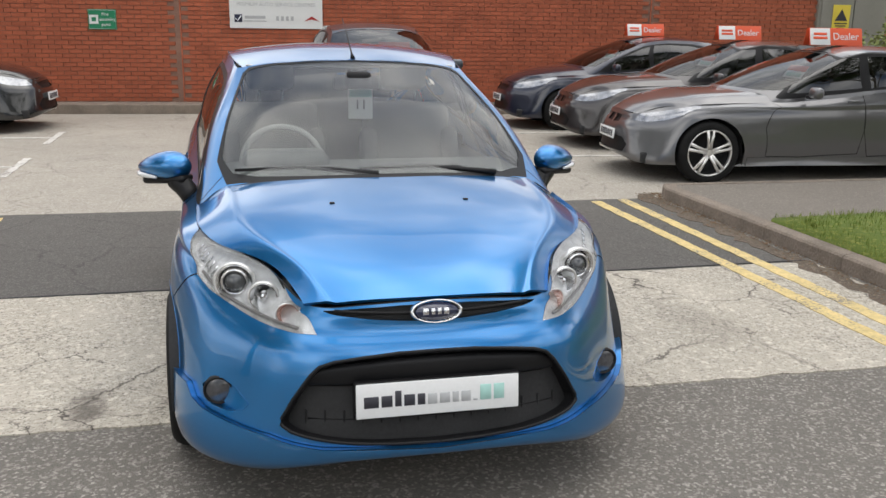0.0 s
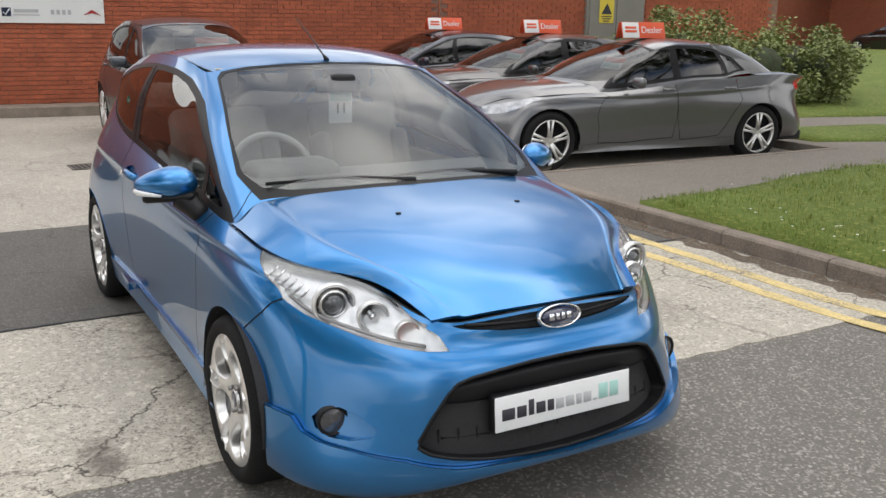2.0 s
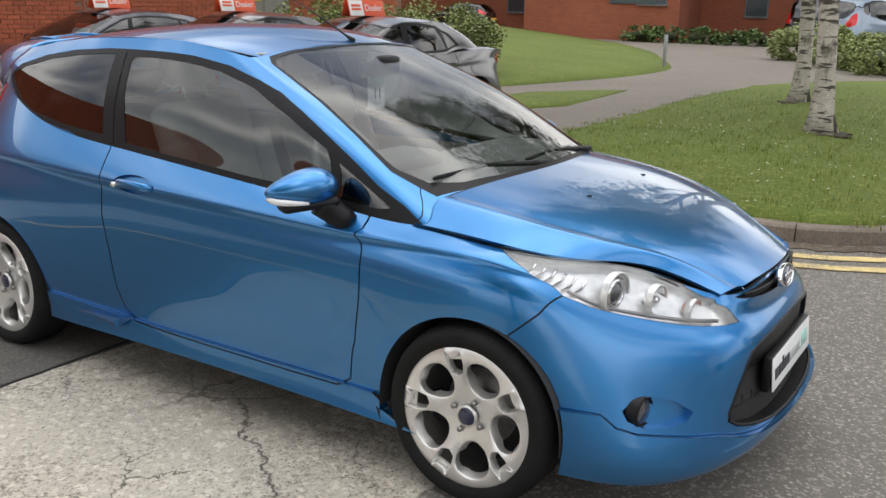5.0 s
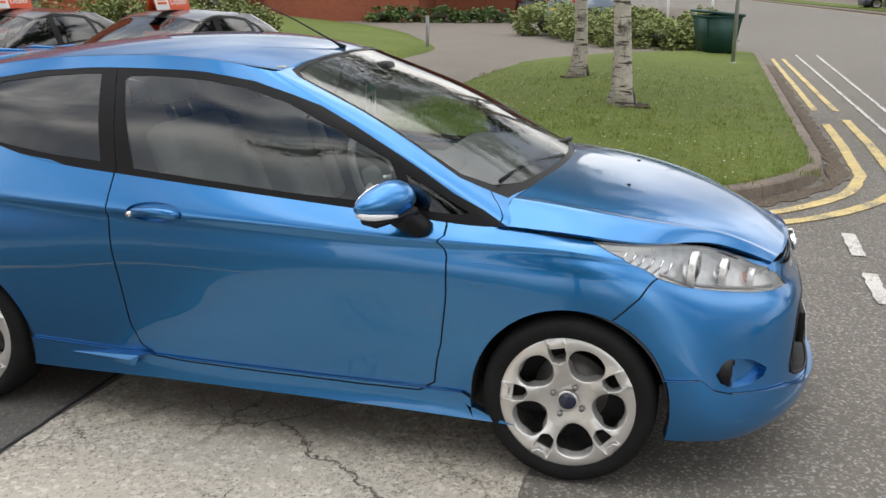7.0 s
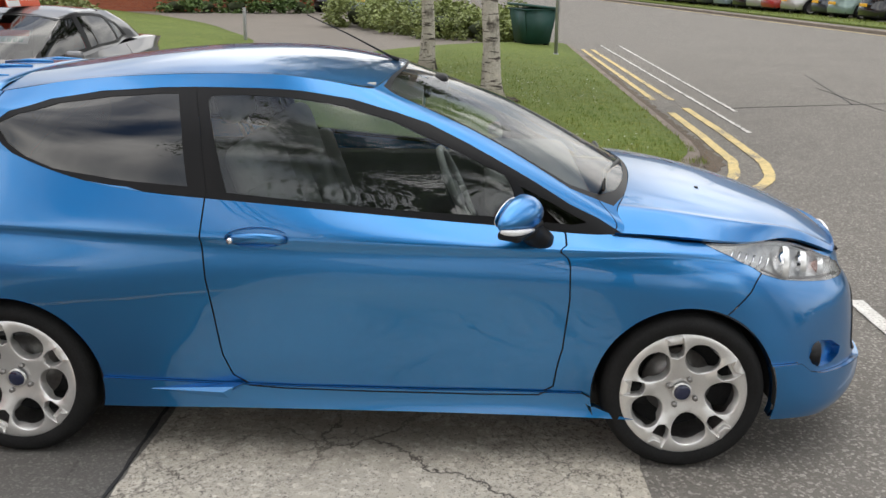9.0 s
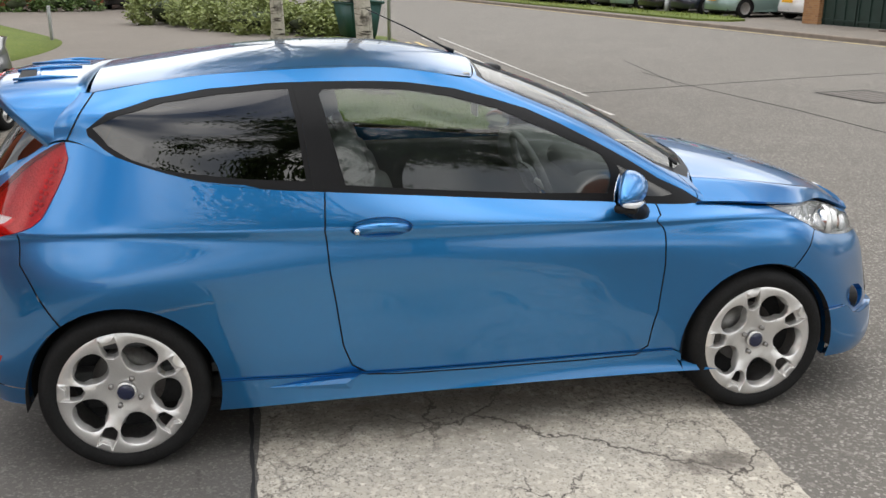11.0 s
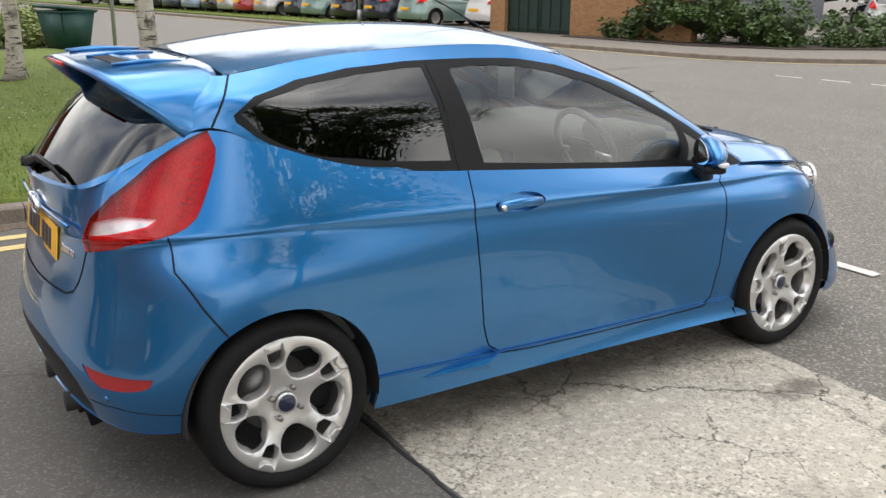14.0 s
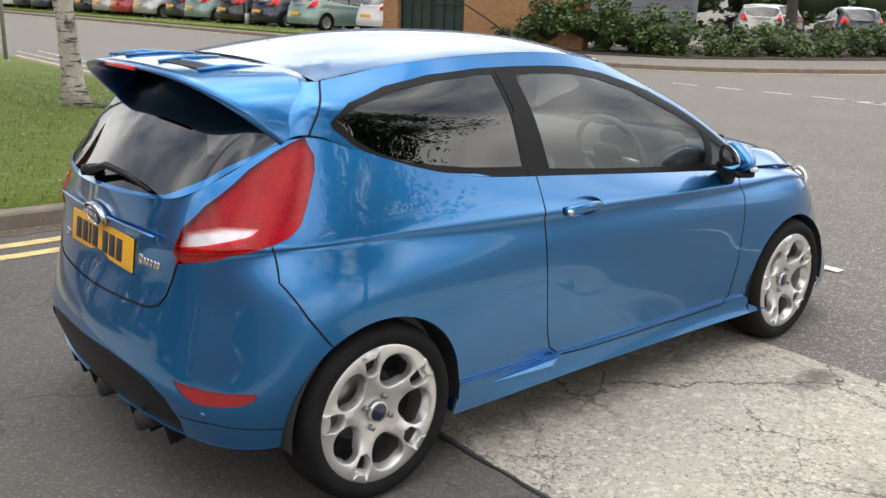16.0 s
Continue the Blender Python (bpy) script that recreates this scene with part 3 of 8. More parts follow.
# ---- ground ----
def ground_mat(name, tone, dark, stone, crack=0.0, pits=0.0, stain=0.4, grit=220.0, bump=0.5, spots=()):
    """Road surface: broad stains, stones, pits and, where wanted, hairline cracks."""
    m = bpy.data.materials.new(name)
    m.use_nodes = True
    n, l = m.node_tree.nodes, m.node_tree.links
    p = n["Principled BSDF"]
    p.inputs["Roughness"].default_value = 0.9
    p.inputs["Specular IOR Level"].default_value = 0.3
    co = n.new("ShaderNodeTexCoord")

    def tex(kind, scale, detail=4, rough=0.6):
        t = n.new(kind)
        t.inputs["Scale"].default_value = scale
        if kind == "ShaderNodeTexNoise":
            t.inputs["Detail"].default_value, t.inputs["Roughness"].default_value = detail, rough
        l.new(co.outputs["Object"], t.inputs["Vector"])
        return t

    def ramp(src, a, b):
        r = n.new("ShaderNodeMapRange")
        r.inputs["From Min"].default_value, r.inputs["From Max"].default_value = a, b
        l.new(src, r.inputs["Value"])
        return r.outputs[0]

    def mixc(fac, a, b, mode="MIX"):
        x = n.new("ShaderNodeMix")
        x.data_type, x.blend_type = "RGBA", mode
        for sock, v in ((x.inputs[0], fac), (x.inputs[6], a), (x.inputs[7], b)):
            if isinstance(v, bpy.types.NodeSocket):
                l.new(v, sock)
            else:
                sock.default_value = v
        return x.outputs[2]

    big, mid_n, fine = tex("ShaderNodeTexNoise", 0.55, 6, .65), tex("ShaderNodeTexNoise", 7, 5, .7), tex("ShaderNodeTexNoise", grit, 2, .6)
    col = mixc(ramp(big.outputs["Fac"], .40, .62), (*[c * (1 - stain * .35) for c in tone], 1), (*tone, 1))
    col = mixc(ramp(mid_n.outputs["Fac"], .30, .70), (*[c * .82 for c in tone], 1), col)
    st = n.new("ShaderNodeTexVoronoi")
    st.inputs["Scale"].default_value = grit * .55
    l.new(co.outputs["Object"], st.inputs["Vector"])
    light = ramp(st.outputs["Color"], .60, 1.0)
    col = mixc(light, col, (*stone, 1))
    col = mixc(ramp(fine.outputs["Fac"], .58, .72), col, (*dark, 1))
    if pits:
        blot = tex("ShaderNodeTexNoise", 52, 6, .8)
        area = tex("ShaderNodeTexNoise", 1.3, 3, .6)
        a = n.new("ShaderNodeMath")
        a.operation = "MULTIPLY"
        l.new(ramp(blot.outputs["Fac"], .53, .60), a.inputs[0])
        l.new(ramp(area.outputs["Fac"], .38, .58), a.inputs[1])
        b = n.new("ShaderNodeMath")
        b.operation = "MULTIPLY"
        b.inputs[1].default_value = pits
        l.new(a.outputs[0], b.inputs[0])
        col = mixc(b.outputs[0], col, (*dark, 1))
    if crack:
        wob = tex("ShaderNodeTexNoise", 3.2, 6, .7)
        mx = n.new("ShaderNodeMix")
        mx.data_type = "RGBA"
        mx.inputs[0].default_value = .22
        l.new(co.outputs["Object"], mx.inputs[6])
        l.new(wob.outputs["Color"], mx.inputs[7])
        v = n.new("ShaderNodeTexVoronoi")
        v.feature = "DISTANCE_TO_EDGE"
        v.inputs["Scale"].default_value = 1.45
        l.new(mx.outputs[2], v.inputs["Vector"])
        here = tex("ShaderNodeTexNoise", .9, 3, .5)
        k = n.new("ShaderNodeMath")
        k.operation = "MULTIPLY"
        l.new(ramp(v.outputs["Distance"], .012, .002), k.inputs[0])
        l.new(ramp(here.outputs["Fac"], .42, .55), k.inputs[1])
        thin = n.new("ShaderNodeTexVoronoi")
        thin.feature = "DISTANCE_TO_EDGE"
        thin.inputs["Scale"].default_value = 3.4
        l.new(mx.outputs[2], thin.inputs["Vector"])
        there = tex("ShaderNodeTexNoise", 1.7, 4, .6)
        k3 = n.new("ShaderNodeMath")
        k3.operation = "MULTIPLY"
        l.new(ramp(thin.outputs["Distance"], .016, .003), k3.inputs[0])
        l.new(ramp(there.outputs["Fac"], .48, .62), k3.inputs[1])
        both_k = n.new("ShaderNodeMath")
        both_k.operation = "MAXIMUM"
        l.new(k.outputs[0], both_k.inputs[0])
        l.new(k3.outputs[0], both_k.inputs[1])
        k2 = n.new("ShaderNodeMath")
        k2.operation = "MULTIPLY"
        k2.inputs[1].default_value = crack
        l.new(both_k.outputs[0], k2.inputs[0])
        col = mixc(k2.outputs[0], col, (*[d * .6 for d in dark], 1))
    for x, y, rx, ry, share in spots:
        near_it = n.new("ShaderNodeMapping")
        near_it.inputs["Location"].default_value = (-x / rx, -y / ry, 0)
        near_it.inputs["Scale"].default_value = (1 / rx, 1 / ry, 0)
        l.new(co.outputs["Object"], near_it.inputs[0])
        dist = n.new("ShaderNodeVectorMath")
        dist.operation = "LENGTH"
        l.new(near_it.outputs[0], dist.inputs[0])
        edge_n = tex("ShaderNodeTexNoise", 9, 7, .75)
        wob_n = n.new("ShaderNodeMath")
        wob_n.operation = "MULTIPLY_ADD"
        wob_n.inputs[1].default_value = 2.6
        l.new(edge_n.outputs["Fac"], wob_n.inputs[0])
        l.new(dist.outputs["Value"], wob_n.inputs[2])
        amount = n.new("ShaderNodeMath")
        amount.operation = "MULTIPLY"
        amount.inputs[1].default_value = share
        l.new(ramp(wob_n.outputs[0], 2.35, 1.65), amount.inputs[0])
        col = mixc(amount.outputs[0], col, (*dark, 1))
    l.new(col, p.inputs["Base Color"])
    bp = n.new("ShaderNodeBump")
    bp.inputs["Strength"].default_value, bp.inputs["Distance"].default_value = bump, .006
    l.new(fine.outputs["Fac"], bp.inputs["Height"])
    l.new(bp.outputs[0], p.inputs["Normal"])
    return m


ROAD = ground_mat("road_asphalt", (.200, .184, .163), (.066, .061, .056), (.46, .43, .38), pits=.45, stain=.5, grit=165, bump=1.0)
TAR = ground_mat("smooth_tarmac", (.132, .124, .114), (.060, .057, .053), (.20, .19, .175), crack=.5, stain=.7, grit=200, bump=.5)
# the second spot paints grit and the car's shade along its sill
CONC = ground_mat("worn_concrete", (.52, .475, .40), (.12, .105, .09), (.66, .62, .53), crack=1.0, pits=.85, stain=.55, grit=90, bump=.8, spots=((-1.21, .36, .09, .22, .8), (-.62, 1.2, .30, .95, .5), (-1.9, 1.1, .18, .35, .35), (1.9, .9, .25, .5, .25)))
YARD = ground_mat("yard_concrete", (.43, .395, .34), (.16, .14, .12), (.52, .49, .43), crack=.5, pits=.5, stain=.7, grit=110, bump=.5)
PATH_M = ground_mat("path_tarmac", (.215, .190, .162), (.12, .105, .09), (.30, .27, .235), stain=.5, grit=160)
TURF = ground_mat("turf", (.125, .172, .031), (.056, .083, .016), (.235, .245, .065), stain=.9, grit=60, bump=1.0)


GUTTER = ground_mat("gutter_soil", (.150, .118, .088), (.06, .045, .032), (.24, .20, .16), pits=.6, stain=.9, grit=110, bump=1.0)


def flat(name, outline, z, material, label, kind="structure", thick=0.05, category="ground"):
    ob = part(name, prism(outline, z - thick, z), material, smooth=False)
    return tagged(ob, label, category, kind=kind)


def ragged(a, b, n, amp, seed):
    """A line from a to b with a broken edge."""
    rng = random.Random(seed)
    out = []
    for i in range(n + 1):
        f = i / n
        o = amp * (noise.noise((f * 14 + seed, seed, 0)) * .9 + rng.uniform(-.35, .35)) if 0 < i < n else 0
        out.append((a[0] + (b[0] - a[0]) * f, a[1] + (b[1] - a[1]) * f + o))
    return out


def band(line, width, z, h=0.004, wear=0.0, seed=1):
    """A flat strip along a line in the plan; wear frays its edges."""
    rng = random.Random(seed)
    bm = bmesh.new()
    n = len(line)
    strips = []
    for i, p in enumerate(line):
        a, b = line[max(i - 1, 0)], line[min(i + 1, n - 1)]
        d = Vector((b[0] - a[0], b[1] - a[1])).normalized()
        o = Vector((-d.y, d.x)) * width / 2
        f, g = 1 - wear * rng.random(), 1 - wear * rng.random()
        strips.append([bm.verts.new((p[0] + o.x * f, p[1] + o.y * f, z)), bm.verts.new((p[0] - o.x * g, p[1] - o.y * g, z))])
    for (a, b), (c, d) in zip(strips, strips[1:]):
        bm.faces.new((a, b, d, c))
    bmesh.ops.recalc_face_normals(bm, faces=bm.faces)
    if bm.faces[:] and sum(f.normal.z for f in bm.faces) < 0:
        bmesh.ops.reverse_faces(bm, faces=bm.faces)
    r = bmesh.ops.extrude_face_region(bm, geom=bm.faces[:])
    bmesh.ops.translate(bm, vec=(0, 0, -h), verts=[v for v in r["geom"] if isinstance(v, bmesh.types.BMVert)])
    return bm


def fine_line(pts, step=.06):
    out = []
    for a, b in zip(pts, pts[1:]):
        k = max(1, int(math.dist(a, b) / step))
        out += [(a[0] + (b[0] - a[0]) * i / k, a[1] + (b[1] - a[1]) * i / k) for i in range(k)]
    return out + [pts[-1]]


def offset_line(pts, d):
    out = []
    for i, p in enumerate(pts):
        a, b = pts[max(i - 1, 0)], pts[min(i + 1, len(pts) - 1)]
        t = Vector((b[0] - a[0], b[1] - a[1])).normalized()
        out.append((p[0] - t.y * d, p[1] + t.x * d))
    return out


S = 1500
flat("ground", [(-S, -S), (S, -S), (S, S), (-S, S)], 0.0, ROAD, "coarse grey asphalt road with pale stones", thick=0.5)
near, mid_e, far_e = ragged((-7.3, .20), (3.34, .11), 150, .035, 3), ragged((-7.3, 2.16), (3.34, 1.95), 150, .022, 5), ragged((-7.3, 4.60), (3.32, 4.33), 120, .012, 8)
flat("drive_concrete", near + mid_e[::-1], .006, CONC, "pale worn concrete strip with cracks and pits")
flat("drive_tar", mid_e + far_e[::-1], .004, TAR, "dark smooth tarmac strip across the drive")
flat("yard_concrete", far_e + [(8.06, 4.38), (7.97, 7.61), (8.75, 11.9), (-8.8, 13.3), (-9.0, 4.68)], .006, YARD, "pale stained concrete parking yard")
for x0, x1, y0, s in ((-.05, 3.32, 1.99, 2), (-4.5, -.05, 2.05, 4)):
    tagged(part("tar_joint", band(fine_line([(x0, y0), (x1, y0 + .01)]), .022, .009, .004, .8, s), M["dark"], smooth=False), "black bitumen joint between the slabs", "joint", kind="structure")

# kerb stones round the island, each a piece of its own
corner = spline([(3.40, .60), (3.42, .14), (3.50, -.30), (3.80, -.73), (4.28, -1.13), (4.90, -1.42), (5.6, -1.50)], 40)
kerb_line = fine_line([(3.46, 4.49), (3.38, 4.28), (3.40, .60)], .1) + corner[1:] + fine_line([(5.6, -1.50), (18.6, -1.54)], .1)[1:] + spline([(18.6, -1.54), (19.2, -1.40), (19.55, -.95), (19.65, -.3)], 14)[1:]
kerb = empty("kerb", None, "worn concrete kerb stones along the island", "kerb", kind="structure")


def kerb_piece(pts, parent, width=.125, h=.115):
    bm = bmesh.new()
    inner = offset_line(pts, width)
    prof = []
    for (x, y), (u, v) in zip(pts, inner):
        o = Vector((u - x, v - y)).normalized()
        prof.append([bm.verts.new(q) for q in ((x, y, -.05), (x + o.x * .008, y + o.y * .008, h - .02), (x + o.x * .022, y + o.y * .022, h - .004), (x + o.x * .04, y + o.y * .04, h), (u, v, h + .002), (u, v, -.05))])
    for a, b in zip(prof, prof[1:]):
        for i in range(5):
            bm.faces.new((a[i], b[i], b[i + 1], a[i + 1]))
    bm.faces.new(prof[0])
    bm.faces.new(prof[-1][::-1])
    bmesh.ops.recalc_face_normals(bm, faces=bm.faces)
    return part("kerb_stone", bm, M["kerb"], parent, smooth=False)


run, start_i = 0.0, 0
for i in range(1, len(kerb_line)):
    run += math.dist(kerb_line[i], kerb_line[i - 1])
    if run > .88 or i == len(kerb_line) - 1:
        seg = kerb_line[start_i:i + 1]
        a, b = Vector(seg[0]), Vector(seg[1])
        seg[0] = tuple(a.lerp(b, min(.5, .008 / max((b - a).length, .001))))
        kerb_piece(seg, kerb)
        run, start_i = 0.0, i
back_kerb = fine_line([(8.06, 4.43), (3.48, 4.51)], .1)
for k in range(0, len(back_kerb) - 1, 9):
    kerb_piece(back_kerb[k:k + 10], kerb)

inner = offset_line(kerb_line, .12)
flat("path", inner + [(60, 1), (60, 45), (14.0, 32), (14.6, 11.2), (8.75, 11.6), (7.97, 7.5), (8.06, 4.42), (3.54, 4.49)], .112, PATH_M, "worn brown-grey tarmac footpath", thick=.15, category="path")

lawn_edge = [p for p in offset_line(kerb_line, .128) if not (p[1] > 2.82 and p[0] < 3.7) and p[0] < 18.9]
lawn_top = [(19.1, -.6), (18.6, .7), (17.2, 2.2), (15.4, 3.08), (11.9, 3.36), (8.6, 3.25), (6.45, 3.20), (4.79, 2.89), (3.58, 2.82)]
LAWNS = [lawn_edge + spline(lawn_top, 40), [(8.32, 4.86), (9.37, 4.46), (12.34, 4.71), (10.83, 5.83), (8.29, 6.12)],
         spline([(8.66, 7.58), (10.88, 6.92), (13.0, 6.40), (15.6, 5.95), (18.0, 6.0), (19.7, 6.5), (22.4, 7.7), (26, 9.4), (31, 12.5)], 40) + [(32.4, 24.8), (14.65, 25.9), (15.0, 11.3), (8.92, 11.2)]]


def lawn(outline, label, rise=0.0, step=.5):
    """Turf with a gently domed top."""
    xs, ys = [p[0] for p in outline], [p[1] for p in outline]
    pts = [Vector(p) for p in outline]
    edges = [(i, (i + 1) % len(outline)) for i in range(len(outline))]
    x = min(xs)
    while x < max(xs):
        y = min(ys)
        while y < max(ys):
            if inside((x, y), outline):
                pts.append(Vector((x + .1 * math.sin(y * 7), y + .1 * math.sin(x * 9))))
            y += step
        x += step
    v2, _, f2, _, _, _ = delaunay_2d_cdt(pts, edges, [], 1, 1e-4)
    bm = bmesh.new()
    ring = np.array(outline)

    def top(p):
        d = float(np.min(np.hypot(ring[:, 0] - p[0], ring[:, 1] - p[1])))
        return .128 + min(1, d / .5) * .03 + .03 * noise.noise((p[0] * .35, p[1] * .35, 0)) * min(1, d) + rise * min(1, d / 5) ** 1.3

    vs = [bm.verts.new((p[0], p[1], top(p))) for p in v2]
    for f in f2:
        try:
            bm.faces.new([vs[i] for i in f])
        except ValueError:
            pass
    bmesh.ops.recalc_face_normals(bm, faces=bm.faces)
    if sum(f.normal.z for f in bm.faces) < 0:
        bmesh.ops.reverse_faces(bm, faces=bm.faces)
    ex = bmesh.ops.extrude_edge_only(bm, edges=[e for e in bm.edges if e.is_boundary])
    for v in ex["geom"]:
        if isinstance(v, bmesh.types.BMVert):
            v.co.z = .05
    return tagged(part("lawn", bm, TURF, None), label, "lawn", kind="structure"), top


lawn_tops = [lawn(o, lab, r, st) for o, lab, r, st in zip(LAWNS, ("mown lawn with daisies beside the kerb", "small strip of mown grass", "broad mown lawn rising to the offices"), (.40, .0, .42), (.45, .5, 1.2))]


def blades(outline, top, count, keep, h0, h1, seed):
    """Grass blades scattered over a lawn."""
    rng = random.Random(seed)
    xs, ys = [p[0] for p in outline], [p[1] for p in outline]
    ver, fac, levels, held = [], [], {}, {}
    while count:
        x, y = rng.uniform(min(xs), max(xs)), rng.uniform(min(ys), max(ys))
        spot = (round(x * 4), round(y * 4))
        if spot not in held:
            held[spot] = inside((x, y), outline)
        if not keep(x, y) or not held[spot]:
            count -= .2 if count > 1 else 0
            count = max(0, count)
            continue
        count = max(0, count - 1)
        if top and spot not in levels:
            levels[spot] = top((x, y)) + .012
        z = levels.get(spot, .19)
        h, a, b = rng.uniform(h0, h1), rng.uniform(0, 6.28), rng.uniform(.3, 1.0)
        w = h * .16
        dx, dy = math.cos(a), math.sin(a)
        k = len(ver)
        ver += [(x - dy * w, y + dx * w, z - .03), (x + dy * w, y - dx * w, z - .03), (x + dx * h * b, y + dy * h * b, z + h * .8)]
        fac.append((k, k + 1, k + 2))
    return ver, fac


v, f = blades(LAWNS[0], lawn_tops[0][1], 52000, lambda x, y: x < 3.7 + 11 * random.Random(int(x * 9173 + y * 733)).random() ** 1.6, .012, .030, 11)
tagged(mesh_part("lawn_grass", v, f, M["blade"], smooth=False), "short green grass blades over the lawn", "grass", kind="stuff")
rng = random.Random(21)
ver, fac = [], []
for _ in range(420):
    x, y = rng.uniform(3.7, 12), rng.uniform(-1.0, 3.4)
    if not inside((x, y), LAWNS[0]) or noise.noise((x * .7, y * .7, 3)) < -.05:
        continue
    z, r0, k = lawn_tops[0][1]((x, y)) + .035, .011, len(ver)
    ver += [(x + r0 * math.cos(q), y + r0 * math.sin(q), z) for q in (0, 1.05, 2.1, 3.14, 4.2, 5.24)]
    fac.append(tuple(range(k, k + 6)))
tagged(mesh_part("daisies", ver, fac, M["petal"], smooth=False), "small white daisies scattered in the lawn", "flowers", kind="stuff")

# painted lines
def stripe(name, line, width, m, label, wear=.25, seed=1, z=.010):
    return tagged(part(name, band(fine_line(line), width, z, .004, wear, seed), M[m], smooth=False), label, "road marking", kind="structure")


outer = [(2.69, 4.26), (2.72, 1.12), (2.72, .46), (2.76, .01), (2.90, -.50), (3.24, -1.10), (3.72, -1.55), (4.30, -1.90), (5.0, -2.07), (6.8, -2.12), (8.78, -2.12)]
inner_y = [(2.97, 4.31), (2.96, 1.11), (2.95, .50), (3.0, .06), (3.12, -.39), (3.42, -.89), (3.86, -1.30), (4.38, -1.60), (5.08, -1.78), (6.78, -1.83), (8.33, -1.84)]
for k, (line, seed) in enumerate(((outer, 2), (inner_y, 3))):
    stripe("yellow_line", line[:2] + spline(line[1:9], 40)[1:] + line[9:], .115, "yellow", "worn double yellow line along the kerb", .22, seed)
    stripe("yellow_line", [(9.6, (-2.1, -1.84)[k]), (18.6, (-2.04, -1.81)[k])], .10, "yellow", "worn double yellow line along the kerb", .35, seed + 5)
stripe("yellow_line", [(-2.39, 4.36), (-2.38, .53)], .085, "yellow", "worn yellow line beside the drive", .35, 9)
for k in range(-6, 2):
    x0 = 2.95 + .945 * (k - 1)
    stripe("give_way_dash", [(x0 - .56, -1.40), (x0, -1.40)], .10, "white", "worn white dash across the mouth of the drive", .3, 20 + k)
stripe("edge_line", [(6.8, -2.43), (19.9, -2.42)], .07, "white", "faint white line along the road", .7, 31)
stripe("edge_line", [(8.5, -2.73), (19.9, -2.88)], .07, "white", "faint white line along the road", .7, 32)
for k in range(6):
    stripe("lane_dash", [(8.16 - .93 * k, -11.42 - .122 * k), (7.62 - .93 * k, -11.49 - .122 * k)], .11, "white", "white dash across the side road", .2, 40 + k)
stripe("lane_dash", [(4.57, -11.7), (3.02, -11.71)], .12, "white", "white give-way mark on the road", .2, 50)
stripe("lane_dash", [(4.57, -11.7), (3.2, -12.73)], .12, "white", "white give-way mark on the road", .2, 51)
for y in (7.03, 9.50):
    stripe("bay_line", [(-2.78, y), (-7.1, y + .24)], .09, "white", "worn white bay line", .4, 60, .012)
    stripe("bay_line", [(-2.77, y - .65), (-2.76, y + .62)], .10, "white", "worn white bay end mark", .4, 61, .012)
for y in (7.01, 9.32):
    stripe("bay_line", [(3.4, y), (7.9, y - .26)], .09, "white", "worn white bay line", .4, 62, .012)
    stripe("bay_line", [(3.36, y - .43), (3.35, y + .43)], .10, "white", "worn white bay end mark", .4, 63, .012)

# iron cover in the road
cover_thing = empty("manhole_cover", pose(7.77, -6.75, .004, 0, 0, 8) @ Matrix.Scale(.94, 4), "square iron cover set in the road", "manhole cover", kind="structure")
part("frame", band([(-.62, -.5), (.62, -.5), (.62, .5), (-.62, .5), (-.62, -.5)], .05, .006), M["tar"], cover_thing, smooth=False)
part("plate", box(1.16, .92, .01, (0, 0, .002), .004), M["steel_rust"], cover_thing, smooth=False)
for k in range(5):
    part("rib", box(1.1, .02, .006, (0, -.36 + .18 * k, .008), .002), M["steel_rust"], cover_thing, smooth=False)

# slotted drain in the yard
drain = empty("drain_grate", pose(0.00, 7.28, .004, 0, 0, 4), "dark slotted iron drain grate in the yard", "drain grate", kind="structure")
part("frame", band([(-.30, -.17), (.30, -.17), (.30, .17), (-.30, .17), (-.30, -.17)], .04, .010), M["steel_rust"], drain, smooth=False)
part("pit", box(.58, .32, .004, (0, 0, .002)), M["dark"], drain, smooth=False)
for k in range(11):
    part("bar", box(.022, .31, .008, (-.26 + .052 * k, 0, .008), .002, 1), M["steel_rust"], drain, smooth=False)

# brown dirt lying in the gutter
dirt_line = offset_line(kerb_line[:190], -.13)
tagged(part("gutter_dirt", band(dirt_line, .24, .0075, .003, .75, 44), GUTTER, smooth=False), "brown dirt lying along the kerb", "dirt", kind="structure")
# grit and dry leaves gathered along the kerb
rng = random.Random(91)
ver, fac = [], []
gutter = offset_line(kerb_line, -.10)
for _ in range(2600):
    i = int(rng.random() ** 1.5 * 150) if rng.random() < .8 else rng.randrange(len(gutter))
    p, q = gutter[min(i, len(gutter) - 1)], kerb_line[min(i, len(gutter) - 1)]
    f = rng.gauss(.3, .9)
    x, y = q[0] + (p[0] - q[0]) * max(.15, f) + rng.uniform(-.05, .05), q[1] + (p[1] - q[1]) * max(.15, f) + rng.uniform(-.05, .05)
    r0, a, k = rng.uniform(.004, .014), rng.uniform(0, 6.28), len(ver)
    z = .008
    ver += [(x + r0 * math.cos(a + w), y + r0 * .6 * math.sin(a + w), z + rng.uniform(0, r0 * .7)) for w in (0, 1.4, 3.1, 4.6)] + [(x, y, z + r0 * .6)]
    fac += [(k, k + 1, k + 4), (k + 1, k + 2, k + 4), (k + 2, k + 3, k + 4), (k + 3, k, k + 4)]
tagged(mesh_part("kerb_debris", ver, fac, M["litter"], smooth=False), "brown grit and dry leaf bits along the kerb", "debris", kind="stuff")

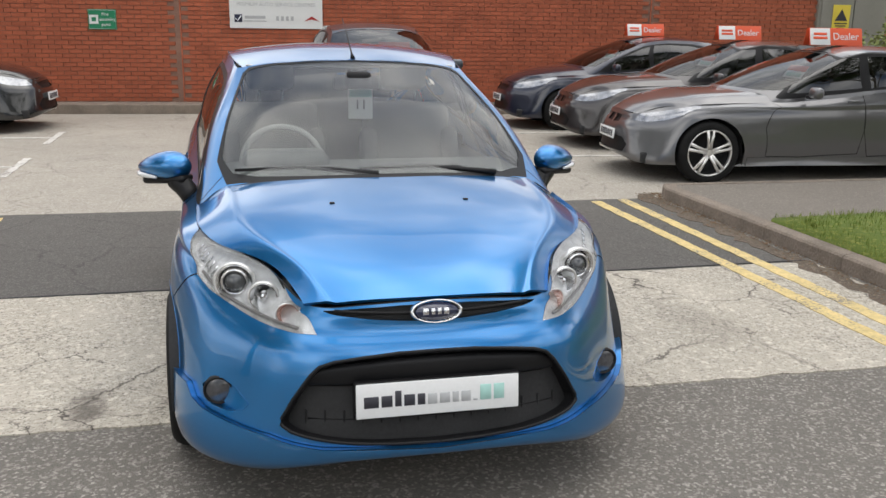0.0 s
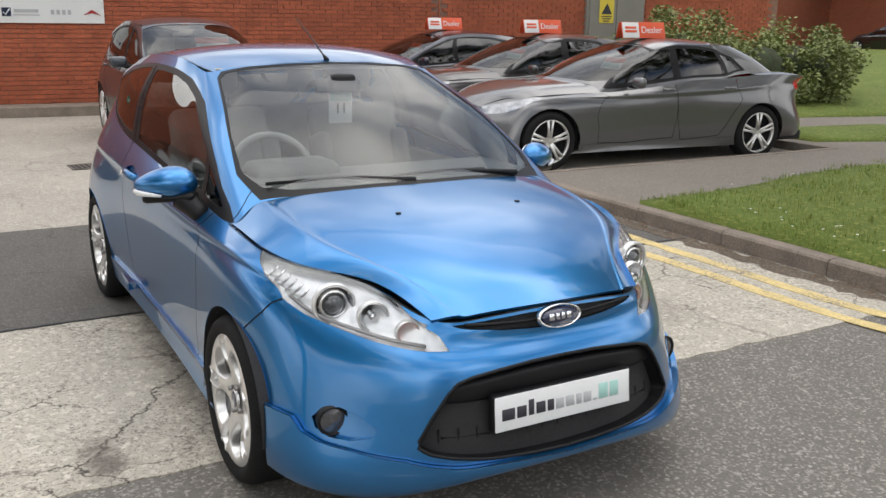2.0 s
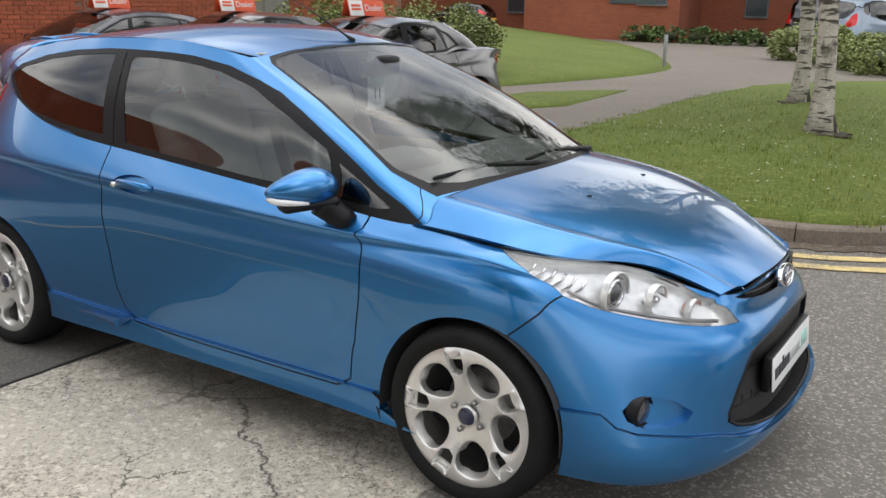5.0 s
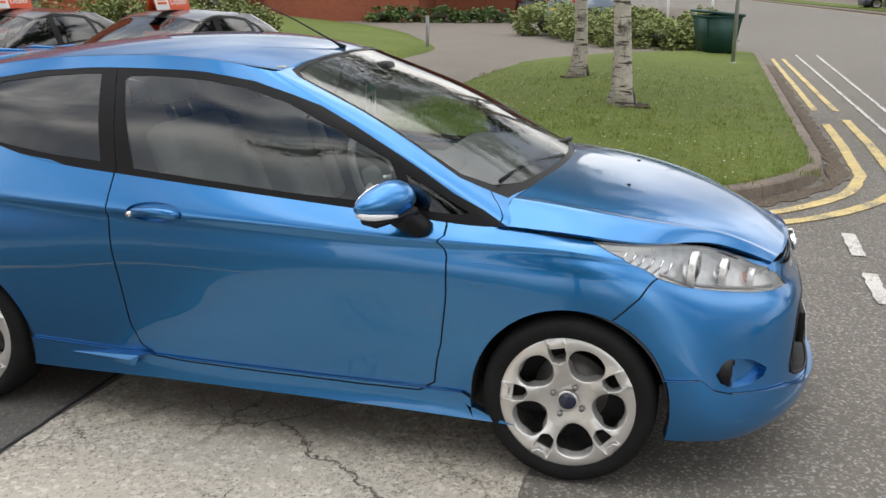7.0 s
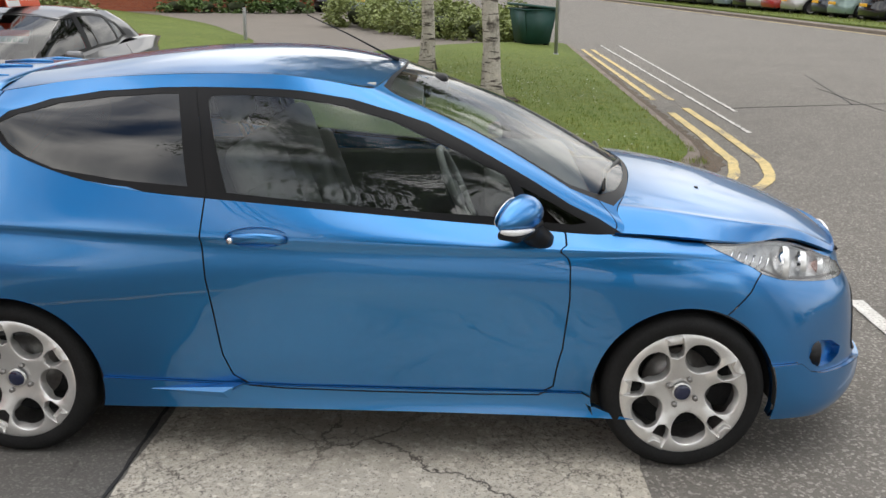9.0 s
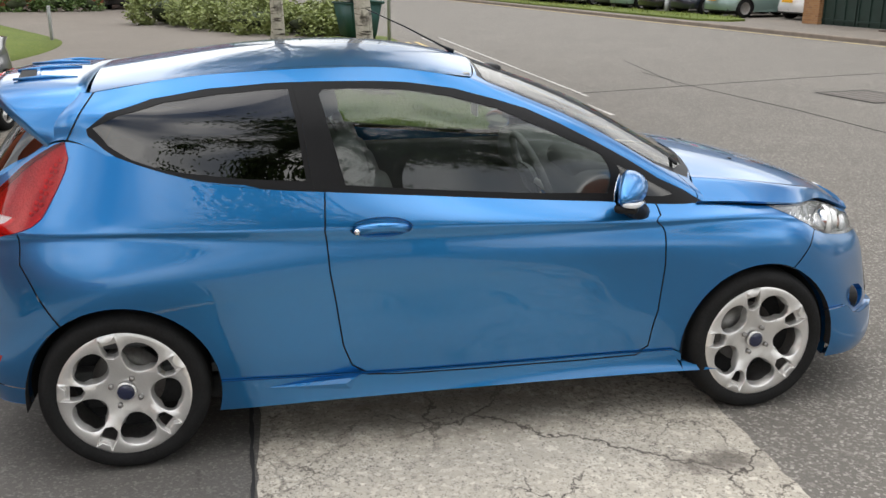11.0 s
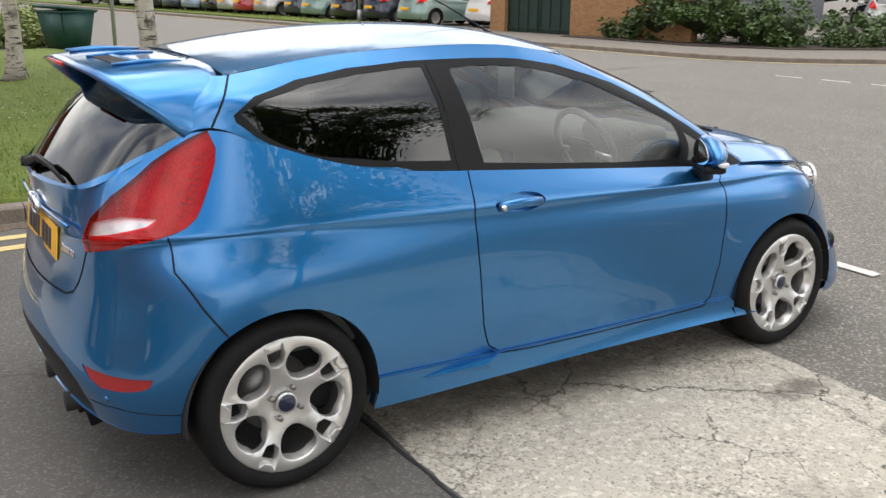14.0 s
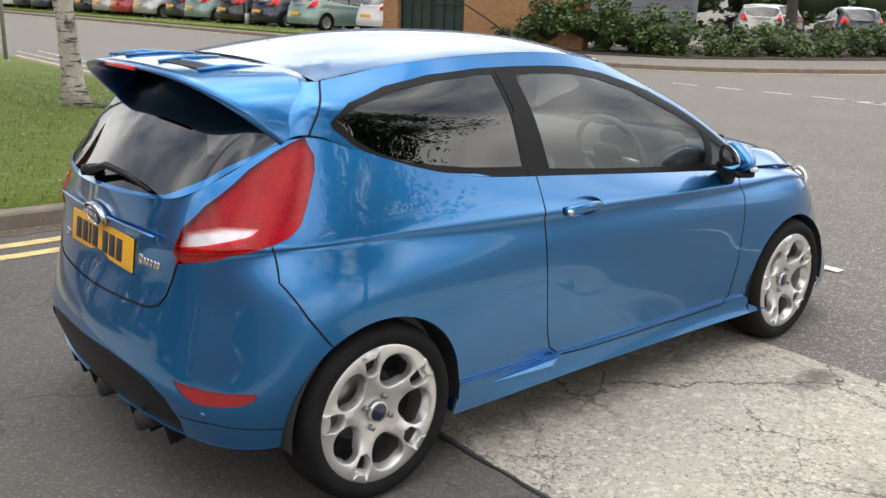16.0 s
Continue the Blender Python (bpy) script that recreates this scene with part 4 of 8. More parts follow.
# long seams and a worn track across the road
for line, w, word in (([(8.85, -2.69), (9.35, -4.54), (10.1, -7.27), (10.76, -10.34)], .035, "thin dark seam across the road"), ([(11.31, -4.79), (9.0, -4.79), (6.9, -4.97), (5.0, -4.99), (3.06, -4.76)], .03, "thin dark seam along the road"), ([(13.36, -5.3), (9.44, -4.63)], .025, "thin dark seam along the road")):
    tagged(part("road_seam", band(fine_line(line, .15), w, .005, .004, .7, 81), M["tar"], smooth=False), word, "road seam", kind="structure")

# ---- workshop wall with its bricks and signs ----
def leaf_cloud(places, size, seed, flatness=.5):
    """Small pointed leaves at the places given, turned at random."""
    rng = random.Random(seed)
    ver, fac = [], []
    for p in places:
        a, b, c = rng.uniform(0, 6.28), rng.uniform(-1, 1) * (1 - flatness) + .2, rng.uniform(0, 6.28)
        s = size * rng.uniform(.6, 1.35)
        u = Vector((math.cos(a) * math.cos(b), math.sin(a) * math.cos(b), math.sin(b)))
        w = u.cross(Vector((math.sin(c), math.cos(c), rng.uniform(.3, 1)))).normalized()
        p = Vector(p)
        k = len(ver)
        ver += [p - u * s * .5, p + w * s * .28 + u * .05 * s, p + u * s * .5, p - w * s * .28 + u * .05 * s]
        fac.append((k, k + 1, k + 2, k + 3))
    return ver, fac


def clump(rng, centre, radii, n, hollow=.55):
    out = []
    for _ in range(n):
        d = Vector((rng.gauss(0, 1), rng.gauss(0, 1), rng.gauss(0, 1))).normalized() * rng.uniform(hollow, 1.0)
        out.append(Vector(centre) + Vector((d.x * radii[0], d.y * radii[1], d.z * radii[2])))
    return out


def shrub(name, lumps, leaf, n, material, label, seed, core="leaf_dark", category="shrub"):
    """A bush of leafy lumps over dark solid cores that paint the shade among its twigs: lumps are (x, y, z, rx, ry,
    rz).
    """
    rng = random.Random(seed)
    bush = empty(name, None, label, category)
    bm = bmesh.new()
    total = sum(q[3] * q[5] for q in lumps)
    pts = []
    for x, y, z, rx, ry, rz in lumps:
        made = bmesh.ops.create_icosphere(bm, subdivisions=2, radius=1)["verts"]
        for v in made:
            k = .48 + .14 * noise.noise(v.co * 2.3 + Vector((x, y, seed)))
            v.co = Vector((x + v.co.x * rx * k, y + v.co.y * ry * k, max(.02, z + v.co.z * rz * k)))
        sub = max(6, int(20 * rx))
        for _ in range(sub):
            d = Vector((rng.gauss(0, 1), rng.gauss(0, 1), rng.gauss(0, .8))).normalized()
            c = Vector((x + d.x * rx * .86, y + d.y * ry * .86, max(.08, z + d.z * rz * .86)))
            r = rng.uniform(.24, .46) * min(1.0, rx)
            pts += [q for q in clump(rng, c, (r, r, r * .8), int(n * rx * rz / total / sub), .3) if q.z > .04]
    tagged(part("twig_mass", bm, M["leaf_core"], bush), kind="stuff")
    ver, fac = leaf_cloud(pts, leaf, seed)
    tagged(mesh_part("foliage", ver, fac, M[material], bush, smooth=False), kind="stuff")
    return bush


def tree(name, x, y, height, trunk_r, label, seed, bark="bark", crown=(2.4, 2.4, 2.6), z_c=None, leaves=7000, leaf=.10, material="leaf", lean=(.0, .0), limbs=9, z=0.0):
    rng = random.Random(seed)
    t = empty(name, pose(x, y, z), label, "tree")
    z_c = z_c or height * .68
    n = 14
    path = [Vector((lean[0] * k / n + .05 * math.sin(k * .9 + seed), lean[1] * k / n + .04 * math.cos(k * 1.1 + seed), -.03 + (height + .01) * k / n)) for k in range(n + 1)]
    path.insert(1, path[0].lerp(path[1], .35))
    rad = [trunk_r * (1.55 if k == 0 else 1.12 if k == 1 else max(.16, 1 - .85 * (k - 1) / n)) for k in range(n + 2)]
    bm = tube(path, rad, 14)
    for v in bm.verts:
        k = noise.noise(Vector((v.co.x * 9, v.co.y * 9, v.co.z * 2.5 + seed)))
        f = max(0, 1 - v.co.z / .5)
        c = Vector((path[0].x, path[0].y, v.co.z))
        v.co += Vector((v.co.x - c.x, v.co.y - c.y, 0)) * (k * .12 + f * .25 * math.sin(5 * math.atan2(v.co.y, v.co.x)))
    part("trunk", bm, M[bark], t)
    bm2 = bmesh.new()
    tips = []
    for k in range(limbs):
        a = 2.4 * k + rng.uniform(-.4, .4)
        f = .32 + .62 * k / limbs
        p0 = path[int(f * n)]
        reach = rng.uniform(.55, 1.0)
        p3 = Vector((crown[0] * reach * math.cos(a), crown[1] * reach * math.sin(a), z_c + crown[2] * rng.uniform(-.65, .7)))
        mid_p = p0.lerp(p3, .5) + Vector((0, 0, .35))
        line = spline([tuple(p0), tuple(p0.lerp(mid_p, .6) + Vector((0, 0, .1))), tuple(mid_p), tuple(p3)], 9)
        tube(line, [trunk_r * .42 * (1 - .88 * i / 8) for i in range(9)], 7, bm2)
        tips += [Vector(q) for q in line[3:]]
        for _ in range(3):
            q = Vector(line[rng.randint(4, 8)])
            e = q + Vector((rng.uniform(-.9, .9), rng.uniform(-.9, .9), rng.uniform(-.5, .6)))
            tube([q, q.lerp(e, .5) + Vector((0, 0, .08)), e], [.016, .011, .005], 5, bm2)
            tips += [q.lerp(e, .6), e]
    part("limbs", bm2, M[bark], t)
    pts = []
    per = max(1, leaves // len(tips))
    for p in tips:
        r = rng.uniform(.35, .75) * crown[0] / 2.4
        pts += clump(rng, p, (r, r, r * .7), per, .05)
    ver, fac = leaf_cloud(pts, leaf, seed + 1)
    tagged(mesh_part("crown", ver, fac, M[material], t, smooth=False), kind="stuff")
    return t


WALL_Y = 13.30
wall = tagged(part("wall_north", box(61, .30, 4.8, (-14.5, WALL_Y + .158, 2.4)), M["mortar"], smooth=False), "red brick workshop wall with weathered courses", "wall", kind="structure")
brick_mesh = []
for seed in range(6):
    rng = random.Random(seed)
    bm = box(.214, .02, .065, (0, 0, 0), .003, 1)
    for vtx in bm.verts:
        vtx.co += Vector((rng.uniform(-.001, .001), rng.uniform(-.0015, .0015), rng.uniform(-.001, .001)))
    me = bpy.data.meshes.new("brick")
    bm.to_mesh(me)
    bm.free()
    me.materials.append(M["brick"])
    brick_mesh.append(me)
rng = random.Random(77)
ver, fac = [], []
count = 0
for row in range(29):
    z = .205 + .075 * row
    for col in range(-44, 78):
        x = col * .2245 + (.112 if row % 2 else 0)
        if 10.72 < x < 12.15 and z > .1 or x > 15.8 or abs(x + 1.25) < .10 or abs(x - 7.35) < .10:
            continue
        y = WALL_Y + rng.uniform(-.002, .002)
        if -3.2 < x < -.9 and count < 300:
            ob = new("brick", brick_mesh[rng.randrange(6)])
            ob.location, ob.parent = (x, y, z), wall
            count += 1
            continue
        k = len(ver)
        w, d, h = .107, .010, .0325
        ver += [(x + a * w, y + b * d, z + c * h) for a in (-1, 1) for b in (-1, 1) for c in (-1, 1)]
        fac += [(k, k + 1, k + 5, k + 4), (k + 1, k + 3, k + 7, k + 5), (k, k + 4, k + 6, k + 2), (k, k + 2, k + 3, k + 1), (k + 4, k + 5, k + 7, k + 6)]
tagged(mesh_part("brick_courses", ver, fac, M["brick"], wall, smooth=False), kind="stuff")
upper = part("upper_bricks", box(61, .018, 2.4, (-14.5, WALL_Y + .003, 3.61)), M["brick"], wall, smooth=False)
for x in (-1.25, 7.35):
    part("movement_joint", box(.022, .03, 4.3, (x, WALL_Y + .004, 2.2)), M["brick"], wall, smooth=False)
kerb_wall = tagged(part("kerb_wall", box(30, .55, .17, (-1.5, 12.99, .085), .015), M["kerb"], smooth=False), "low concrete plinth at the foot of the wall", "kerb", kind="structure")
door_1 = empty("door_1", pose(11.43, WALL_Y - .02, 0), "grey double door with a yellow warning sign", "door", kind="structure")
part("door_frame", box(1.46, .10, 2.60, (0, .0, 1.30), .01), M["door_grey"], door_1, smooth=False)
for s in (-1, 1):
    leaf_ob = part("door_leaf", box(.66, .05, 2.42, (s * .34, -.05, 1.28), .008), M["door_grey"], door_1, smooth=False)
    part("handle", rod((s * .06, -.11, 1.1), (s * .06, -.11, 1.3), .012), M["galv"], leaf_ob)
warn = empty("warning_sign", pose(11.17, WALL_Y - .105, 1.81), "yellow hazard sign with a black triangle", "sign")
part("panel", box(.36, .006, .48, (0, 0, 0), .002), M["sign_yellow"], warn, smooth=False)
part("triangle", prism([(-.13, 0), (.13, 0), (0, .22)], 0, .004), M["ink"], warn, smooth=False, at=pose(0, -.006, -.06, 90))
for k in range(3):
    part("bar", box(.26 - .05 * k, .004, .022, (0, -.006, -.11 - .045 * k)), M["ink"], warn, smooth=False)
# banner
ban = empty("banner", pose(.405, WALL_Y - .03, 1.90), "white banner with grey lettering and small emblems", "sign")
part("panel", box(1.62, .012, .88, (0, 0, 0), .004), M["sign_white"], ban, smooth=False)
letters_later = [("PREMIUM AUTO SERVICE CENTRES", .088, "ink_grey", ban, (0, -.008, -.03))]
part("emblem", box(.135, .006, .135, (-.66, -.008, -.27), .002), M["badge_blue"], ban, smooth=False)
part("tick", tube([(-.71, -.013, -.27), (-.675, -.013, -.31), (-.61, -.013, -.225)], .010, 6), M["sign_white"], ban)
for k, w in enumerate((.36, .40)):
    part("bar", box(w, .004, .016 if k else .05, (-.37, -.009, -.25 - .065 * k)), M["ink_grey"], ban, smooth=False)
for k in range(4):
    part("bar", box(.05, .004, .075, (.02 + .085 * k, -.009, -.265)), M["ink_grey"], ban, smooth=False)
part("emblem_roof", prism([(-.14, 0), (0, .09), (.14, 0), (0, .035)], 0, .004), M["sign_red"], ban, smooth=False, at=pose(.62, -.008, -.31, 90))
# green sign
gs = empty("assembly_sign", pose(-2.555, WALL_Y - .025, 1.575), "green fire assembly point sign", "sign")
part("panel", box(.47, .008, .34, (0, 0, 0), .003), M["sign_green"], gs, smooth=False)
part("border", tube([(-.222, -.005, -.157), (.222, -.005, -.157), (.222, -.005, .157), (-.222, -.005, .157)], .004, 4, closed=True), M["sign_white"], gs)
part("pictogram", box(.15, .004, .15, (-.14, -.006, 0)), M["sign_white"], gs, smooth=False)
part("pictogram_dot", box(.07, .004, .07, (-.14, -.010, 0)), M["sign_green"], gs, smooth=False)
letters_later += [("Fire", .075, "sign_white", gs, (.05, -.006, .085)), ("assembly", .075, "sign_white", gs, (.085, -.006, 0)), ("point", .075, "sign_white", gs, (.06, -.006, -.085))]

# the wall stands a few degrees askew to the drive, with all that hangs on it
askew = Matrix.Translation((.37, 12.89, 0)) @ pose(0, 0, 0, 0, 0, -4.74) @ Matrix.Scale(.96, 4) @ Matrix.Translation((-.405, -WALL_Y, 0))
for ob in (wall, kerb_wall, door_1, warn, ban, gs):
    ob.matrix_basis = askew @ ob.matrix_basis

# ---- shrubs, trees, bin and post on the island ----
shrub("laurel_bush", [(10.2, 8.9, .78, 1.1, 1.0, .95), (11.4, 8.6, .72, 1.1, 1.0, .9), (12.4, 8.4, .72, .85, .95, .85), (10.8, 9.9, .85, 1.4, 1.1, 1.0), (13.1, 9.2, .75, 1.0, 1.1, .85)], .075, 34000, "leaf_light", "rounded light-green bush behind the parked cars", 5)
shrub("ground_cover_hedge", [(20.0, .45, .4, 1.0, 1.0, .48), (21.0, .1, .42, 1.2, 1.0, .5), (22.2, .9, .42, 1.3, 1.2, .52), (21.0, 1.7, .42, 1.4, 1.1, .52), (22.6, 2.4, .42, 1.5, 1.2, .55), (24.0, 3.0, .45, 1.5, 1.2, .6), (25.3, 4.2, .45, 1.5, 1.2, .6), (19.6, -.3, .35, .7, .6, .42)], .10, 30000, "leaf_light", "low clipped ivy hedge at the end of the lawn", 6)
tree("birch_tree", 7.51, .59, 10, .115, "white-barked birch on the lawn", 3, crown=(3.1, 3.1, 3.1), z_c=6.9, limbs=16, leaves=26000, lean=(.25, .1), z=lawn_tops[0][1]((7.51, .59)) - .03)
tree("birch_tree", 10.91, 1.54, 10, .11, "white-barked birch farther along the lawn", 8, crown=(3.1, 3.1, 3.1), z_c=6.9, limbs=16, leaves=26000, lean=(-.1, .15), z=lawn_tops[0][1]((10.91, 1.54)) - .03)
tagged(part("soil_ring", prism([(7.52 + (.26 + .06 * math.sin(k * 2.3)) * math.cos(k * .35), .54 + (.31 + .07 * math.sin(k * 1.7)) * math.sin(k * .35)) for k in range(18)], .10, lawn_tops[0][1]((7.52, .54)) + .004), M["soil"], smooth=False), "bare soil round the birch", "soil", kind="structure")
tagged(part("soil_ring", prism([(10.91 + (.24 + .05 * math.sin(k * 2.1)) * math.cos(k * .35), 1.54 + (.24 + .05 * math.sin(k * 1.9)) * math.sin(k * .35)) for k in range(18)], .10, lawn_tops[0][1]((10.91, 1.54)) + .004), M["soil"], smooth=False), "bare soil round the birch", "soil", kind="structure")
tree("broadleaf_tree", -10.6, -.7, 13, .24, "tall broadleaf tree across from the drive", 31, "bark_dark", (5.0, 5.2, 4.2), z_c=7.2, leaves=36000, leaf=.16, limbs=20)

bin_t = empty("wheelie_bin", pose(17.9, -.55, .13, 0, 0, 20) @ Matrix.Scale(.87, 4), "dark green wheeled refuse bin by the kerb", "bin")
bm = bmesh.new()
lo = [bm.verts.new((x, y, .08)) for x, y in ((-.42, -.34), (.42, -.34), (.42, .34), (-.42, .34))]
hi = [bm.verts.new((x, y, .98)) for x, y in ((-.56, -.46), (.56, -.46), (.56, .46), (-.56, .46))]
bm.faces.new(lo[::-1])
bm.faces.new(hi)
for k in range(4):
    bm.faces.new((lo[k], lo[(k + 1) % 4], hi[(k + 1) % 4], hi[k]))
bmesh.ops.bevel(bm, geom=bm.edges[:], offset=.03, segments=2, affect="EDGES")
part("body", bm, M["bin_green"], bin_t)
part("lid", box(1.22, 1.02, .07, (0, .0, 0), .03), M["bin_green"], bin_t, at=pose(0, 0, 1.03, 6, 0))
part("rim", tube([(-.57, -.47, .96), (.57, -.47, .96), (.57, .47, .96), (-.57, .47, .96)], .025, 6, closed=True), M["bin_green"], bin_t)
for x in (-.34, .34):
    for y in (-.26, .26):
        part("castor", rod((x - .03, y, .075), (x + .03, y, .075), .075), M["rubber"], bin_t)
post = empty("sign_post", pose(15.2, -.88, .13), "plain grey steel post by the kerb", "post")
part("pole", rod((0, 0, 0), (0, 0, 3.0), .038), M["galv"], post)
part("collar", rod((0, 0, 0), (0, 0, .06), .07, .055), M["galv"], post)
marker = empty("marker_post", pose(18.8, 6.35, .12), "short grey marker post at the lawn's edge", "post")
part("pole", box(.12, .06, .75, (0, 0, .375), .01), M["galv"], marker)
part("cap", box(.13, .07, .03, (0, 0, .76), .008), M["galv"], marker)

# ---- offices beyond the lawn ----
def brick_tex(name, c1, c2, mortar):
    m = bpy.data.materials.new(name)
    m.use_nodes = True
    n, l = m.node_tree.nodes, m.node_tree.links
    p = n["Principled BSDF"]
    p.inputs["Roughness"].default_value = .9
    co, mp, b, ns = n.new("ShaderNodeTexCoord"), n.new("ShaderNodeMapping"), n.new("ShaderNodeTexBrick"), n.new("ShaderNodeTexNoise")
    mp.inputs["Rotation"].default_value = (radians(90), 0, 0)
    ax = n.new("ShaderNodeSeparateXYZ")
    cb = n.new("ShaderNodeCombineXYZ")
    add = n.new("ShaderNodeMath")
    l.new(co.outputs["Object"], ax.inputs[0])
    l.new(ax.outputs[0], add.inputs[0])
    l.new(ax.outputs[1], add.inputs[1])
    l.new(add.outputs[0], cb.inputs[0])
    l.new(ax.outputs[2], cb.inputs[1])
    l.new(cb.outputs[0], b.inputs["Vector"])
    b.inputs["Scale"].default_value = 1
    b.inputs["Brick Width"].default_value, b.inputs["Row Height"].default_value, b.inputs["Mortar Size"].default_value = .225, .075, .006
    b.inputs["Color1"].default_value, b.inputs["Color2"].default_value, b.inputs["Mortar"].default_value = (*c1, 1), (*c2, 1), (*mortar, 1)
    ns.inputs["Scale"].default_value = .5
    l.new(co.outputs["Object"], ns.inputs["Vector"])
    mx = n.new("ShaderNodeMix")
    mx.data_type, mx.blend_type = "RGBA", "MULTIPLY"
    mx.inputs[0].default_value = .35
    l.new(b.outputs["Color"], mx.inputs[6])
    l.new(ns.outputs["Fac"], mx.inputs[7])
    l.new(mx.outputs[2], p.inputs["Base Color"])
    return m


RED_B = brick_tex("far_red_brick", (.42, .115, .05), (.33, .085, .04), (.36, .20, .14))
TAN_B = brick_tex("gate_tan_brick", (.48, .25, .10), (.36, .17, .07), (.40, .27, .17))
office = empty("office_building", None, "two-storey red brick offices beyond the lawn", "building")
part("wall", box(14, 9, 7, (51, 20.2, 3.5)), RED_B, office, smooth=False)
part("wall", box(12, 14, 7, (55, 31.6, 3.5)), RED_B, office, smooth=False)
part("wall", box(16, 12, 7, (58, 10, 3.5)), RED_B, office, smooth=False)
part("wall", box(44, .4, 8, (38, 36, 4)), RED_B, office, smooth=False)
part("roof", box(30, 40, .4, (60, 22, 7.2)), M["door_grey"], office, smooth=False)


def window(parent, at, w, h):
    wn_ = part("window", box(.06, w, h, (0, 0, 0), .005), M["blue_frame"], parent, at=at, smooth=False)
    part("pane", box(.03, w - .14, h - .14, (-.03, 0, 0)), M["far_glass"], wn_, smooth=False)
    part("sill", box(.14, w + .1, .06, (-.05, 0, -h / 2 - .03)), M["kerb"], wn_, smooth=False)


window(office, pose(48.97, 27.2, 2.3), 1.2, 1.7)
window(office, pose(43.97, 17.2, 2.9), 1.6, 1.6)
window(office, pose(49.97, 12.5, 2.3), 1.3, 1.6)
window(office, pose(49.97, 8.5, 2.3), 1.3, 1.6)
ob = part("goods_sign", box(.05, 2.6, .65, (0, 0, 0), .01), M["sign_slate"], office, "slate-grey sign with white lettering", at=pose(43.94, 18.3, 2.45), smooth=False)
letters_later += [("\u2190 Goods - Units 25-48", .26, "sign_white", ob, (-.03, 0, 0))]
office_hedge = shrub("office_hedge", [(42.5, 17.5 - 1.6 * k, .5, .9, 1.0, .5) for k in range(5)], .2, 3500, "leaf", "low dark hedge in front of the offices", 12)
# the offices lie a little askew and nearer than their own plan
office_at = Matrix.Translation((34.2, 14.8, 0)) @ pose(0, 0, 0, 0, 0, 6.7) @ Matrix.Scale(.75, 4) @ Matrix.Translation((-44, -20.2, 0))
office.matrix_basis = office_at
office_hedge.matrix_basis = office_at
for k in range(3):
    p = empty("white_post", pose(29.5 + .07 * k, 2.45 - 1.46 * k, 0), "slim white post by the far hedge", "post")
    part("pole", rod((0, 0, 0), (0, 0, 1.9), .045), M["sign_white"], p)
    part("foot", rod((0, 0, 0), (0, 0, .1), .11, .08), M["sign_white"], p)

# ---- across the road: verge, gatehouse, hedge, sheds ----
far_kerb_line = fine_line([(120, -.4), (42, -9.75), (13.6, -13.15)], 2.0) + spline([(13.6, -13.15), (11.6, -13.5), (9.9, -14.7), (8.45, -17.0), (7.3, -19.8), (5.5, -26.1), (2.8, -37.8)], 26)[1:]
kb = kerb_piece(far_kerb_line, None, .14, .11)
kb.name = "far_kerb"
tagged(kb, "worn kerb along the far side of the road", "kerb", kind="structure")
stripe("far_yellow_line", offset_line(far_kerb_line, -.28)[10:], .10, "yellow", "pale yellow line along the far kerb", .2, 71)
far_in = offset_line(far_kerb_line, .13)
flat("far_path", far_in + [(3, -80), (140, -80), (140, -.4)], .105, PATH_M, "brown-grey far footpath and yard", thick=.15, category="path")
verge = [(120, -1.0), (42, -10.3), (24.6, -12.4), (23.75, -13.1), (24.0, -13.85), (25.6, -14.25), (42, -12.1), (120, -3.2)]
flat("verge", verge, .17, TURF, "mown grass verge beside the road", thick=.1, category="lawn")
v, f = blades(verge, None, 9000, lambda x, y: x < 60, .05, .11, 13)
tagged(mesh_part("verge_grass", v, f, M["blade"], smooth=False), "short grass on the far verge", "grass", kind="stuff")
gh = empty("gatehouse", Matrix.Translation((19.2, -15.85, 0)) @ pose(0, 0, 0, 0, 0, 8.8) @ Matrix.Diagonal((.715, .8, .84, 1)) @ Matrix.Translation((-22.9, 19.15, 0)), "tan brick gate enclosure with green doors", "building")
part("pier", box(.95, .8, 3.0, (27.5, -19.3, 1.5)), TAN_B, gh, smooth=False)
part("wall", box(6.2, .4, 3.0, (20.0, -19.2, 1.5)), TAN_B, gh, smooth=False)
part("wall", box(.4, 7, 3.0, (27.7, -23, 1.5)), TAN_B, gh, smooth=False)
part("coping", box(10.6, .55, .12, (22.4, -19.2, 3.06)), M["kerb"], gh, smooth=False)
for k in range(2):
    gate_ob = part("gate_leaf", box(1.92, .06, 2.7, (24.1 + 1.96 * k, -19.15, 1.42), .01), M["gate_green"], gh, "dark green metal gate", smooth=False)
    for q in range(4):
        part("gate_bar", box(.06, .05, 2.64, (23.2 + 1.96 * k + .6 * q, -19.10, 1.42)), M["gate_green"], gate_ob, smooth=False)
    for z in (.3, 1.5, 2.6):
        part("gate_bar", box(1.9, .05, .07, (24.1 + 1.96 * k, -19.09, z)), M["gate_green"], gate_ob, smooth=False)
